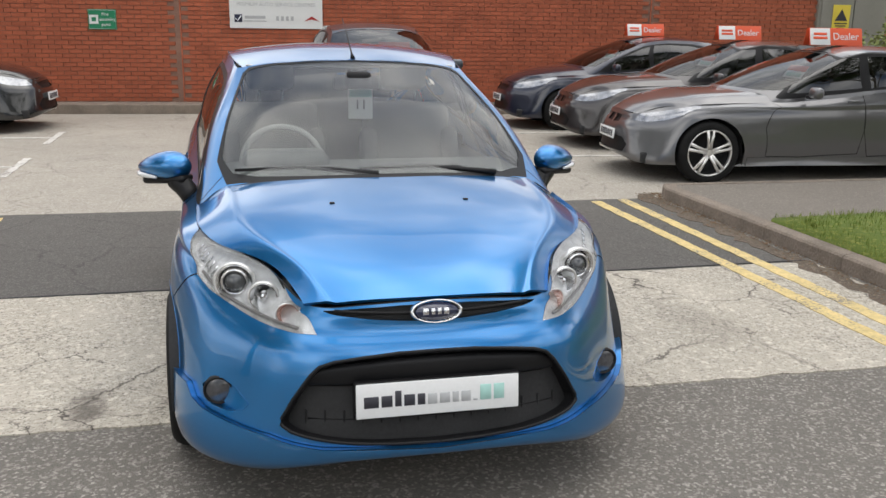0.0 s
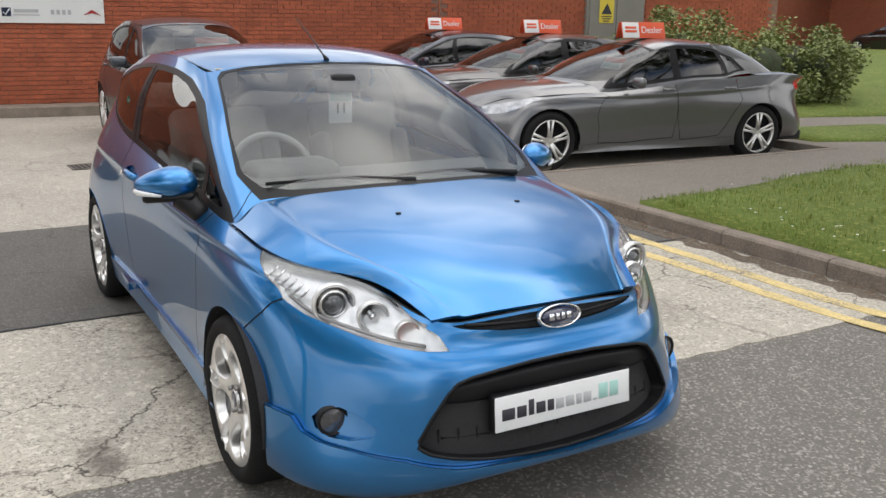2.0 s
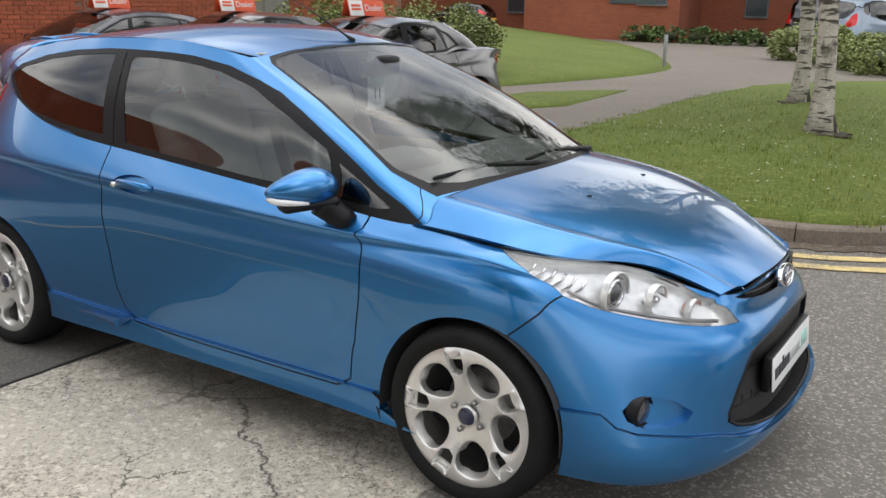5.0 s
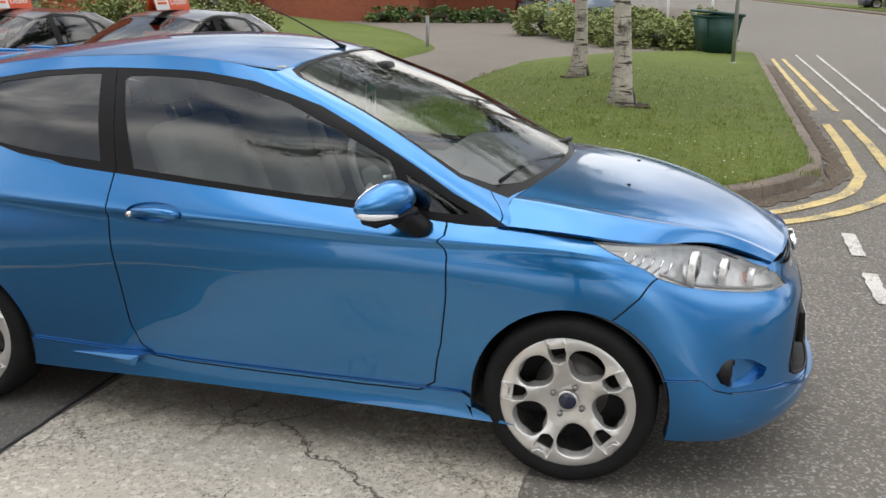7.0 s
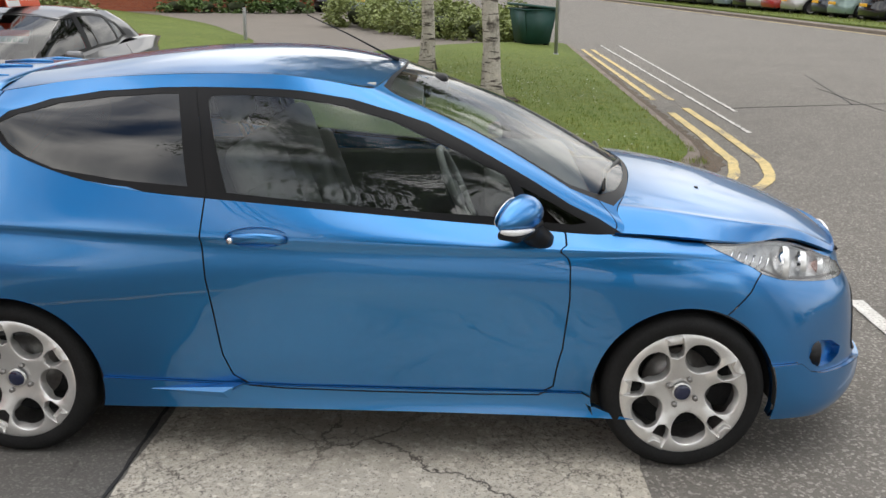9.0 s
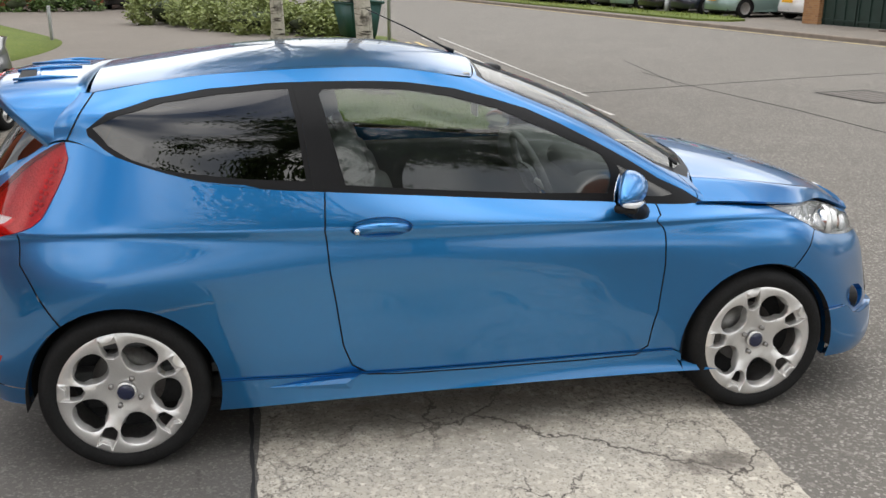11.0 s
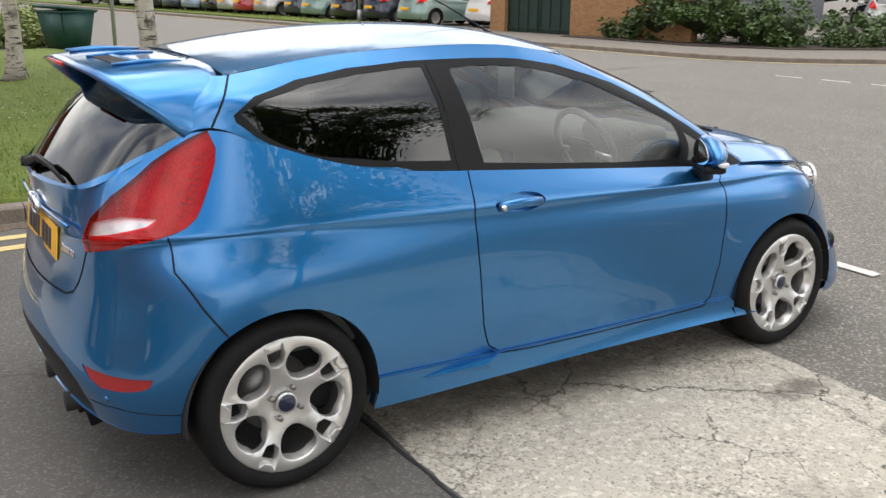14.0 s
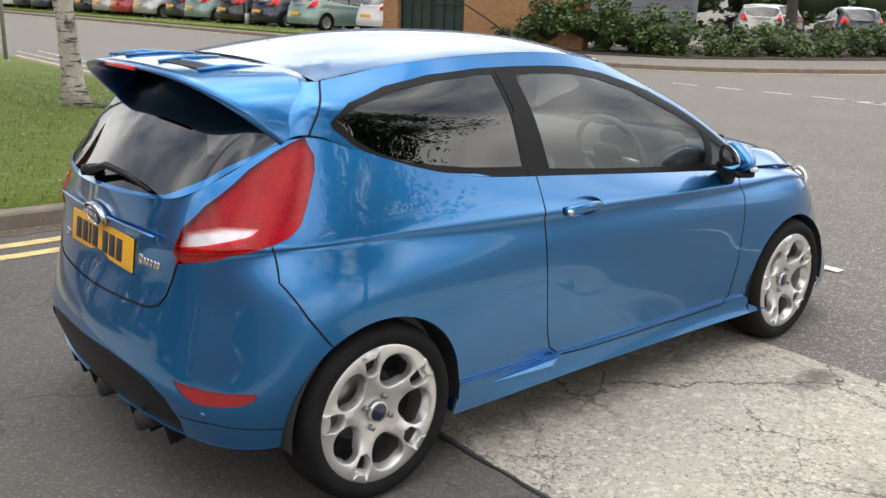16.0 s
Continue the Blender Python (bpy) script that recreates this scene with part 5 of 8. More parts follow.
shrub("roadside_hedge", [(17.0, -16.2, .5, .9, .9, .62), (16.2, -16.4, .72, 1.1, .95, .9), (15.0, -16.6, .85, 1.2, 1.0, 1.0), (13.9, -17.1, .75, 1.2, 1.0, .9), (12.9, -17.8, .6, 1.1, 1.0, .75), (12.2, -19.2, .42, 1.0, 1.1, .55), (11.5, -20.9, .42, 1.0, 1.2, .55), (10.8, -22.8, .42, 1.0, 1.2, .55), (10.1, -24.9, .46, 1.1, 1.3, .6), (9.3, -27.2, .5, 1.2, 1.5, .7)], .12, 32000, "leaf", "loose dark green hedge beside the road", 14)
bed = [(18.9, -15.0), (14.0, -15.4), (11.9, -16.7), (10.3, -19.8), (8.8, -24.1), (7.25, -30.3), (12.2, -30), (15.5, -20.7), (18.9, -17.0)]
flat("planting_bed", bed, .135, M["soil"], "dark soil bed strewn with dry leaves", thick=.1)
tree("hedge_tree", 12.8, -23.8, 9, .21, "dark-trunked tree behind the hedge", 41, "bark_dark", (3.4, 3.4, 2.8), leaves=6000, leaf=.2)
for x, y in ((29.6, -13.7), (36.9, -12.7), (42.7, -11.9), (47.8, -11.1)):
    lp = empty("lamp_post", pose(x, y, .1), "slim grey steel lamp post on the verge", "lamp post")
    part("pole", rod((0, 0, 0), (0, 0, 6), .07, .05), M["galv"], lp)
    part("base", rod((0, 0, 0), (0, 0, .5), .10, .09), M["galv"], lp)
shed = empty("warehouse", None, "long silver-clad warehouse behind the car park", "building")
part("wall", box(165, 1, 9, (112, -37, 4.5)), M["cladding"], shed, smooth=False)
for k in range(36):
    part("cladding_rib", box(165, .06, .09, (112, -36.47, .4 + .24 * k)), M["cladding"], shed, smooth=False)
part("roof", box(166, 20, .4, (112, -46, 9.1)), M["door_grey"], shed, smooth=False)
shed.matrix_basis = Matrix.Translation((41.7, -24.9, 0)) @ pose(0, 0, 0, 0, 0, 14.4) @ Matrix.Scale(.7, 4) @ Matrix.Translation((-60, 36.5, 0))
for k in range(9):
    tree("far_tree", 96 + 7 * (k % 5) + 2 * k, (6, 12, -4, 18, 1, 24, -9, 9, 30)[k], 11, .25, "far broadleaf tree at the end of the road", 50 + k, "bark_dark", (4, 4, 4), leaves=2600, leaf=.45, limbs=7, z_c=6)

far_hedge = shrub("far_hedge", [(-6 + 4.6 * k, -56 + 2 * math.sin(k * 1.7), 2.4, 4.8, 3.0, 3.4 + .5 * math.sin(k * 2.1)) for k in range(16)], .5, 14000, "leaf", "tall dark hedge behind the far cars", 15)
far_hedge.matrix_basis = Matrix.Translation((-5.8, -55.8, 0)) @ pose(0, 0, 0, 0, 0, 20.6) @ Matrix.Scale(.75, 4) @ Matrix.Translation((6, 56, 0))

shrub("far_wood", [(150 + 9 * math.sin(k * 2.3), -26 + 6.2 * k, 3.0, 7.5, 6.5, 5.0 + 1.2 * math.sin(k * 1.9)) for k in range(14)], 1.0, 9000, "leaf", "dark wood at the far end of the road", 16)

# ---- the blue hatchback: nets of its skin (half width, length from the front axle, height) ----
def rows(xs, ys, zs):
    return [(-x, y, z) for x, y, z in zip(xs, ys, zs)]


hatch_side = [
    rows((0, .30, .50, .68, .785, .82, .83, .81, .80, .80, .80, .80, .765, .66, .40, 0),
         (-.80, -.775, -.71, -.56, -.38, 0, .36, .75, 1.25, 1.75, 2.14, 2.49, 2.80, 2.95, 3.05, 3.08),
         (.266, .260, .205, .192, .195, .19, .20, .195, .195, .195, .197, .21, .235, .235, .25, .26)),
    rows((0, .30, .52, .70, .795, .825, .815, .795, .792, .795, .815, .83, .785, .67, .40, 0),
         (-.832, -.812, -.732, -.56, -.38, 0, .38, .75, 1.25, 1.75, 2.14, 2.49, 2.815, 2.98, 3.09, 3.12),
         (.284, .280, .252, .25, .27, .27, .275, .28, .28, .285, .30, .31, .32, .33, .36, .37)),
    rows((0, .30, .50, .665, .785, .84, .82, .805, .805, .812, .832, .85, .81, .69, .42, 0),
         (-.812, -.794, -.722, -.54, -.36, 0, .42, .75, 1.25, 1.75, 2.12, 2.489, 2.79, 2.97, 3.09, 3.13),
         (.40, .40, .40, .40, .41, .42, .42, .42, .42, .42, .43, .43, .43, .43, .44, .45)),
    rows((0, .30, .48, .65, .768, .84, .815, .812, .812, .818, .842, .855, .815, .69, .43, 0),
         (-.790, -.768, -.688, -.50, -.30, 0, .42, .75, 1.25, 1.75, 2.10, 2.489, 2.74, 2.93, 3.06, 3.10),
         (.56, .56, .56, .56, .57, .60, .58, .56, .56, .57, .59, .62, .58, .57, .57, .57)),
    rows((0, .30, .47, .635, .758, .82, .81, .815, .817, .822, .838, .84, .80, .665, .42, 0),
         (-.75, -.725, -.64, -.44, -.24, 0, .42, .75, 1.25, 1.75, 2.10, 2.44, 2.70, 2.91, 3.03, 3.06),
         (.63, .63, .63, .66, .70, .74, .72, .71, .71, .72, .73, .75, .74, .73, .71, .70)),
    rows((0, .29, .44, .585, .733, .778, .79, .80, .808, .813, .812, .80, .75, .61, .38, 0),
         (-.735, -.705, -.61, -.42, -.19, .03, .42, .75, 1.25, 1.75, 2.10, 2.40, 2.68, 2.92, 3.015, 3.04),
         (.69, .69, .69, .715, .78, .82, .82, .835, .85, .865, .88, .90, .90, .88, .84, .83)),
    rows((0, .25, .395, .485, .635, .713, .726, .733, .743, .752, .745, .70, .622, .53, .42, 0),
         (-.72, -.695, -.645, -.43, -.25, -.05, .27, .75, 1.25, 1.75, 2.10, 2.42, 2.637, 2.80, 2.98, 3.065),
         (.73, .722, .705, .785, .808, .834, .862, .893, .935, .98, 1.017, 1.095, 1.172, 1.08, .98, .965)),
]
# a swage line along the doors: the skin tucks in just under it
tuck = (0, 0, 0, 0, 0, .001, .003, .005, .0055, .0055, .005, .004, .001, 0, 0, 0)
hatch_side.insert(5, [tuple(a + (b - a) * .72 for a, b in zip(p, q)) for p, q in zip(hatch_side[4], hatch_side[5])])
hatch_side[5] = [(p[0] + t, p[1], p[2]) for p, t in zip(hatch_side[5], tuck)]
hatch_bonnet = [
    rows((0, .13, .25, .33, .395), (-.72, -.715, -.695, -.672, -.645), (.73, .728, .722, .714, .705)),
    rows((0, .165, .33, .415, .485), (-.60, -.58, -.53, -.485, -.43), (.80, .802, .803, .802, .787)),
    rows((0, .215, .42, .535, .635), (-.42, -.40, -.34, -.30, -.25), (.864, .866, .862, .852, .812)),
    rows((0, .24, .47, .60, .713), (-.24, -.22, -.16, -.11, -.05), (.910, .911, .904, .887, .839)),
    rows((0, .25, .48, .615, .721), (-.05, -.03, .02, .06, .10), (.946, .945, .935, .912, .852)),
    rows((0, .25, .48, .62, .726), (.13, .15, .20, .245, .27), (.975, .971, .958, .931, .862)),
]
# a soft ridge runs along each side of the bonnet
for line in hatch_bonnet:
    p, q = line[2], line[3]
    line[3] = (q[0], q[1], q[2] + .005)
    line.insert(3, tuple(a + (b - a) * .72 for a, b in zip(p, (q[0], q[1], q[2] - .006))))
base = rows((0, .40, .62, .726, .733, .743, .752, .745, .70, .622, .53, .42, 0),
            (.13, .18, .25, .27, .75, 1.25, 1.75, 2.10, 2.42, 2.637, 2.80, 2.98, 3.065),
            (.975, .963, .93, .862, .893, .935, .98, 1.017, 1.095, 1.172, 1.08, .98, .965))
brow = rows((0, .36, .52, .545, .555, .57, .575, .57, .555, .545, .47, .36, 0),
            (1.08, 1.11, 1.15, 1.20, 1.32, 1.50, 1.72, 2.0, 2.25, 2.545, 2.59, 2.62, 2.66),
            (1.385, 1.37, 1.345, 1.348, 1.37, 1.392, 1.395, 1.385, 1.365, 1.320, 1.330, 1.34, 1.36))
bulge = [(0, -.012, .03), (-.015, -.012, .028), (-.025, -.01, .02), (-.03, 0, .015)] + [(-.028, 0, .008)] * 6 + [(-.02, .02, .01), (0, .03, .01), (0, .035, .01)]
mid = [tuple((a + b) / 2 + c for a, b, c in zip(p, q, r)) for p, q, r in zip(base, brow, bulge)]
hatch_cabin = [base, mid, brow]
roof_c = [(0, 1.08, 1.385), (0, 1.32, 1.428), (0, 1.55, 1.446), (0, 1.80, 1.446), (0, 2.05, 1.43), (0, 2.30, 1.40), (0, 2.56, 1.365)]
roof_e = [(-.52, 1.15, 1.345), (-.552, 1.30, 1.366), (-.57, 1.50, 1.392), (-.575, 1.74, 1.395), (-.57, 2.0, 1.385), (-.555, 2.25, 1.365), (-.545, 2.545, 1.320)]
hatch_roof = []
for f in (0, .3, .55, .78, .92, 1):
    hatch_roof.append([(e[0] * f, c[1] + (e[1] - c[1]) * f * f, e[2] + (c[2] - e[2]) * (1 - f**2.4)) for c, e in zip(roof_c, roof_e)])


def arch(cy, cz, r, n=72):
    return [(cy + r * math.sin(2 * math.pi * k / n), cz - r * math.cos(2 * math.pi * k / n)) for k in range(n)]


def ellipse(a, b, ra, rb, n=32):
    return [(a + ra * math.cos(2 * math.pi * k / n), b + rb * math.sin(2 * math.pi * k / n)) for k in range(n)]


def neg(pts):
    return [(-p[0], *p[1:]) for p in pts]


def arch_liner(cy, r, parent):
    """The dark inner linings of the wheel arches on an axle."""
    for s in (-1, 1):
        bm = bmesh.new()
        rings = []
        for x in (.83, .50):
            rings.append([bm.verts.new((s * x, cy + r * math.cos(a), .29 + r * math.sin(a))) for a in [radians(-6 + 192 * k / 30) for k in range(31)]])
        for k in range(30):
            bm.faces.new((rings[0][k], rings[0][k + 1], rings[1][k + 1], rings[1][k]))
        bm.faces.new(rings[1])
        part("arch_liner", bm, M["dark"], parent)


def alloy_wheel(big=.52, r=.238, tyre=.301, width=.205, spin=42):
    """A five-spoke alloy with round and small openings in its low-profile tyre; faces -x."""
    w = empty("wheel")
    half = width / 2
    shoulder = [(r - .012, -half + .012), (r + .004, -half), (r + .03, -half - .006), (tyre - .016, -half + .006), (tyre - .004, -half + .028), (tyre, -half + .05),
                (tyre, half - .05), (tyre - .01, half - .02), (r, half), (r - .03, half)]
    part("tyre", lathe(shoulder, 72), M["rubber"], w)
    # the face: a disc with openings
    loops = [[(r * math.cos(2 * math.pi * k / 72), r * math.sin(2 * math.pi * k / 72)) for k in range(72)]]
    for k in range(5):
        a = radians(spin + 72 * k)
        d, t = np.array([math.cos(a), math.sin(a)]), np.array([-math.sin(a), math.cos(a)])
        loops.append([tuple(d * r * (.605 + .252 * math.cos(q)) + t * r * .262 * math.sin(q) * (1 + .16 * math.cos(q))) for q in [2 * math.pi * i / 28 for i in range(28)]])
        a += radians(36)
        d, t = np.array([math.cos(a), math.sin(a)]), np.array([-math.sin(a), math.cos(a)])
        hexa = [(.575, 0), (.62, .10), (.74, .128), (.93, .12), (.85, .06), (.85, -.06), (.93, -.12), (.74, -.128), (.62, -.10)]
        loops.append([tuple(d * r * p + t * r * q) for p, q in hexa])
    pts, edges = [], []
    for o in loops:
        k = len(pts)
        pts += [Vector(p) for p in o]
        edges += [(k + i, k + (i + 1) % len(o)) for i in range(len(o))]
    for ring, count in ((.94, 60), (.30, 30), (.22, 16), (.15, 12), (.40, 30)):
        for k in range(count):
            p = (r * ring * math.cos(2 * math.pi * (k + .5) / count), r * ring * math.sin(2 * math.pi * (k + .5) / count))
            if not any(inside(p, o) for o in loops[1:]):
                pts.append(Vector(p))
    v2, _, f2, _, _, _ = delaunay_2d_cdt(pts, edges, [], 0, 1e-6)

    def depth(p):
        q = math.hypot(*p) / r
        q = min(q, 1)
        return -half + .004 + .040 * (1 - q) ** 1.2 * min(1, 2.2 * (1 - q)) + (.006 if q > .965 else 0)

    bm = bmesh.new()
    lips = {(round(p[0], 5), round(p[1], 5)) for o in loops[2::2] for p in o}
    centres = [tuple(np.mean(np.array(o), axis=0)) for o in loops[1:]]
    front = [bm.verts.new((depth(p) - (.007 if (round(p[0], 5), round(p[1], 5)) in lips else 0), p[0], p[1])) for p in v2]
    for f in f2:
        c = sum((v2[i] for i in f), Vector((0, 0))) / 3
        if not inside(c, loops[0]) or any(inside(c, o) for o in loops[1:]):
            continue
        bm.faces.new([front[i] for i in f][::-1])
    bm.normal_update()
    loose = [v for v in bm.verts if not v.link_faces]
    bmesh.ops.delete(bm, geom=loose, context="VERTS")
    rim_edges = [e for e in bm.edges if e.is_boundary]
    ex = bmesh.ops.extrude_edge_only(bm, edges=rim_edges)
    for v in [g for g in ex["geom"] if isinstance(g, bmesh.types.BMVert)]:
        v.co.x += .034
        if math.hypot(v.co.y, v.co.z) < r * .97:
            cy, cz = min(centres, key=lambda c: math.hypot(v.co.y - c[0], v.co.z - c[1]))
            v.co.y += (cy - v.co.y) * .16
            v.co.z += (cz - v.co.z) * .16
    bmesh.ops.recalc_face_normals(bm, faces=bm.faces)
    rim = part("rim", bm, M["alloy"], w, "silver five-spoke alloy rim")
    mod = rim.modifiers.new("edge", "BEVEL")
    mod.width, mod.segments, mod.limit_method, mod.angle_limit = .004, 2, "ANGLE", radians(40)
    for k in range(5):
        a = radians(spin + 36 + 72 * k)
        floor_p = prism([(r * .80, -r * .13), (r * .965, -r * .13), (r * .965, r * .13), (r * .80, r * .13)], 0, .006)
        part("pocket", floor_p, M["alloy"], rim, at=Matrix(((0, 0, 1, -half + .020), (math.cos(a), -math.sin(a), 0, 0), (math.sin(a), math.cos(a), 0, 0), (0, 0, 0, 1))), smooth=False)
    part("barrel", lathe([(r * .985, -half + .03), (r * .93, -half + .05), (r * .88, half)], 48), M["steel"], w)
    part("brake_disc", lathe([(.0, half - .085), (.13, half - .085), (.13, half - .065), (.0, half - .065)], 36), M["steel"], w)
    part("backing", lathe([(r * .9, half - .02), (.0, half - .02)], 24), M["dark"], w)
    part("hub_cap", lathe([(.031, -half + .034), (.030, -half + .022), (.025, -half + .019), (.0, -half + .018)], 24), M["badge_blue"], w, "round dark-blue centre cap")
    part("cap_ring", lathe([(.036, -half + .03), (.036, -half + .02), (.031, -half + .02)], 24), M["alloy"], w)
    for k in range(4):
        a = radians(26 + 90 * k)
        p = Vector((-half + .031, .055 * math.cos(a), .055 * math.sin(a)))
        part("wheel_nut", rod(p, p + Vector((-.014, 0, 0)), .011, .009, 6), M["steel"], w)
    return w


def seat(material):
    """A front seat with a headrest, facing -y; base at its cushion's middle."""
    s = empty("front_seat")
    part("cushion", box(.50, .50, .16, (0, 0, .08), .05, 3), material, s)
    back = box(.48, .14, .62, (0, 0, .31), .055, 3)
    part("backrest", back, material, s, at=pose(0, .24, .13, -20))
    part("headrest", box(.25, .10, .17, (0, 0, 0), .04, 3), material, s, at=pose(0, .50, .86, -14))
    for x in (-.06, .06):
        part("headrest_post", rod((x, .44, .70), (x, .49, .82), .007), M["chrome"], s)
    for x in (-.22, .22):
        part("bolster", box(.09, .16, .42, (0, 0, .2), .04, 3), material, s, at=pose(x, .215, .19, -20))
    return s


def hatchback():
    car = empty("hatchback_car", pose(.02, 0, 0) @ Matrix.Diagonal((1.026, 1, 1.018, 1)), "bright metallic blue three-door hatchback parked on the drive", "car")
    side = Shell(hatch_side, flip=True, fair=True)
    P = M["paint"]

    def add(name, shell, cut, material, off=0.0, mirror=True, other=False, label="", parent=car):
        if cut is None:
            return None
        d = shell.lift(cut, off, mirror)
        if other:
            d = flip_x(d)
        return mesh_part(name, d[0], d[1], material, parent, label, d[2])

    def pair(name, shell, cut, material, off=0.0, label="", parents=(car, car)):
        """The same panel on both sides, each an object of its own."""
        d = shell.lift(cut, off, False)
        e = flip_x(d)
        return [mesh_part(name, q[0], q[1], material, p, label, q[2]) for q, p in ((d, parents[0]), (e, parents[1]))]

    def walls(name, shell, line, a, b, material, closed=True, parents=(car, car)):
        out = []
        for s, p in ((1, parents[0]), (-1, parents[1])):
            bm = shell.skirt(line, a, b, closed, False)
            if s < 0:
                bmesh.ops.scale(bm, vec=(-1, 1, 1), verts=bm.verts)
                bmesh.ops.reverse_faces(bm, faces=bm.faces)
            out.append(part(name, bm, material, p))
        return out

    # outlines on the lower skin
    front_arch, rear_arch = side.outline(arch(0, .29, .338), "side"), side.outline(arch(2.489, .29, .338), "side")
    lamp = side.outline(neg([(.713, -.048, .834), (.676, -.18, .822), (.63, -.25, .815), (.535, -.345, .812), (.485, -.43, .79), (.452, -.545, .745), (.408, -.64, .70), (.365, -.705, .628),
                             (.43, -.672, .627), (.53, -.575, .64), (.612, -.462, .664), (.687, -.35, .693), (.727, -.272, .727), (.745, -.155, .79)]), step=.012)
    grille = side.outline(neg([(-.005, .58), (.12, .578), (.234, .568), (.32, .556), (.365, .54), (.395, .51), (.445, .437), (.482, .372), (.484, .352), (.455, .333), (.39, .318), (.26, .302), (.12, .295), (-.005, .292)]), "front", .012)
    slit = side.outline(neg([(-.005, .664), (.09, .667), (.20, .675), (.295, .685), (.345, .697), (.29, .703), (.1, .714), (-.005, .715)]), "front", .012)
    fog_dish = side.outline(neg([(.716, -.48, .405), (.70, -.50, .432), (.655, -.545, .447), (.61, -.60, .43), (.572, -.648, .392), (.585, -.632, .366), (.63, -.59, .35), (.68, -.535, .352), (.71, -.495, .375)]), step=.01)
    lip_line = side.outline(neg([(.802, -.30, .405), (.78, -.38, .402), (.757, -.43, .398), (.745, -.475, .362), (.705, -.525, .340), (.64, -.60, .329), (.518, -.72, .318), (.36, -.795, .292), (0, -.832, .284)]), step=.015, closed=False)
    lip = lip_line + [(0, 0), (4.5, 0)]
    door_line = side.outline([(1.752, .99), (1.755, .85), (1.742, .70), (1.715, .52), (1.70, .41), (1.668, .325), (1.61, .287), (1.48, .277), (1.13, .270), (.76, .270), (.53, .278), (.475, .31),
                              (.447, .46), (.430, .65), (.432, .77), (.446, .835), (.455, .88)], "side", closed=False)
    door = door_line[:]
    u_front, u_rear = side.find((0, .455, .88), (1, 0, 0))[0], side.find((0, 1.752, .98), (1, 0, 0))[0]
    door += [(u_front, 7.0)] + [(u_front + (u_rear - u_front) * k / 12, 7.0) for k in range(1, 12)] + [(u_rear, 7.0)]
    sill_line = side.outline([(.37, .292), (.9, .283), (1.4, .285), (1.62, .290), (1.75, .295), (2.15, .318)], "side", closed=False)
    sill = sill_line + [(10.6, 0), (5.4, 0)]
    bump_gap = side.outline(neg([(.727, -.272, .727), (.785, -.225, .676), (.83, -.14, .60)]), closed=False)
    tail = side.outline(neg([(.623, 2.637, 1.169), (.656, 2.624, 1.115), (.675, 2.635, 1.075), (.70, 2.676, .99), (.719, 2.717, .92), (.715, 2.75, .89), (.688, 2.816, .862), (.61, 2.918, .828), (.485, 3.005, .795),
                             (.478, 2.975, .90), (.512, 2.908, .965), (.557, 2.79, 1.064), (.60, 2.70, 1.135)]), step=.012)
    reverse = side.outline(neg([(.49, 2.975, .888), (.58, 2.90, .91), (.66, 2.816, .91), (.651, 2.845, .888), (.565, 2.938, .855), (.492, 2.985, .845)]), step=.01)
    rear_gap = side.outline(neg([(.70, 2.80, .865), (.735, 2.80, .766), (.80, 2.744, .664), (.84, 2.68, .57)]), closed=False)
    gate_line = side.outline(neg([(.483, .80), (.466, .74), (.448, .69), (.42, .655), (.37, .638), (.15, .628), (0, .625)]), "rear", .012, False)
    gate = gate_line + [(15, 7), (14, 7), (13, 7), (12.3, 7)] + side.outline(neg([(.60, 2.70, 1.135), (.557, 2.79, 1.064), (.512, 2.908, .965), (.478, 2.975, .90)]), closed=False)
    mirror_lamp = side.outline(neg([(.527, .452), (.58, .448), (.65, .445), (.76, .45), (.755, .425), (.735, .412), (.68, .400), (.61, .397), (.565, .415)]), "rear", .012)
    diffuser = side.outline(neg([(0, .455), (.20, .455), (.32, .445), (.42, .425), (.50, .385), (.54, .32), (.53, .25)]), "rear", .015, False) + [(14.2, 0), (15, 0)]
    step_line = side.outline(neg([(.54, .337), (.66, .342), (.74, .335), (.79, .327)]), "rear", .015, False)
    handle = side.outline(ellipse(1.55, .853, .115, .036), "side")
    shut = [(u * .1, 6.965) for u in range(0, 61)]
    gap = lambda line, w=.006: ("gap", side.ribbon(line, w))
    front_bumper = [(0, 7), (2, 7)] + [q for q in lamp if q[0] < 99][-1:] + side.outline(neg([(.37, -.70, .628), (.53, -.575, .64), (.687, -.35, .693), (.727, -.272, .727), (.785, -.225, .676), (.83, -.14, .60)]), closed=False) + [(5.2, 0), (0, 0)]
    front_bumper = [(0, 7), (2.0, 7)] + front_bumper[3:]
    rear_bumper = side.outline(neg([(.84, 2.68, .57), (.80, 2.744, .664), (.735, 2.80, .766), (.70, 2.80, .865), (.61, 2.918, .828), (.485, 3.005, .795)]), closed=False) + gate_line + [(15, 0), (10.9, 0)]
    regions = [("hole", front_arch), ("hole", rear_arch), ("lamp", lamp), ("grille", grille), ("slit", slit), ("fog", fog_dish), ("reverse", reverse), ("tail", tail), ("refl", mirror_lamp), ("handle", handle),
               gap(lip_line, .004), gap(door_line), gap(bump_gap, .005), gap(rear_gap), gap(gate_line, .008), gap(step_line, .004), gap(sill_line, .004), ("gap", side.ribbon(shut, .008)),
               ("diffuser", diffuser), ("lip", lip), ("sill", sill), ("door", door), ("gate", gate), ("front_bumper", front_bumper), ("rear_bumper", rear_bumper)]
    wing_line = [(2.0, 7), (2.0, 0), (6.9, 0), (6.9, 7)]
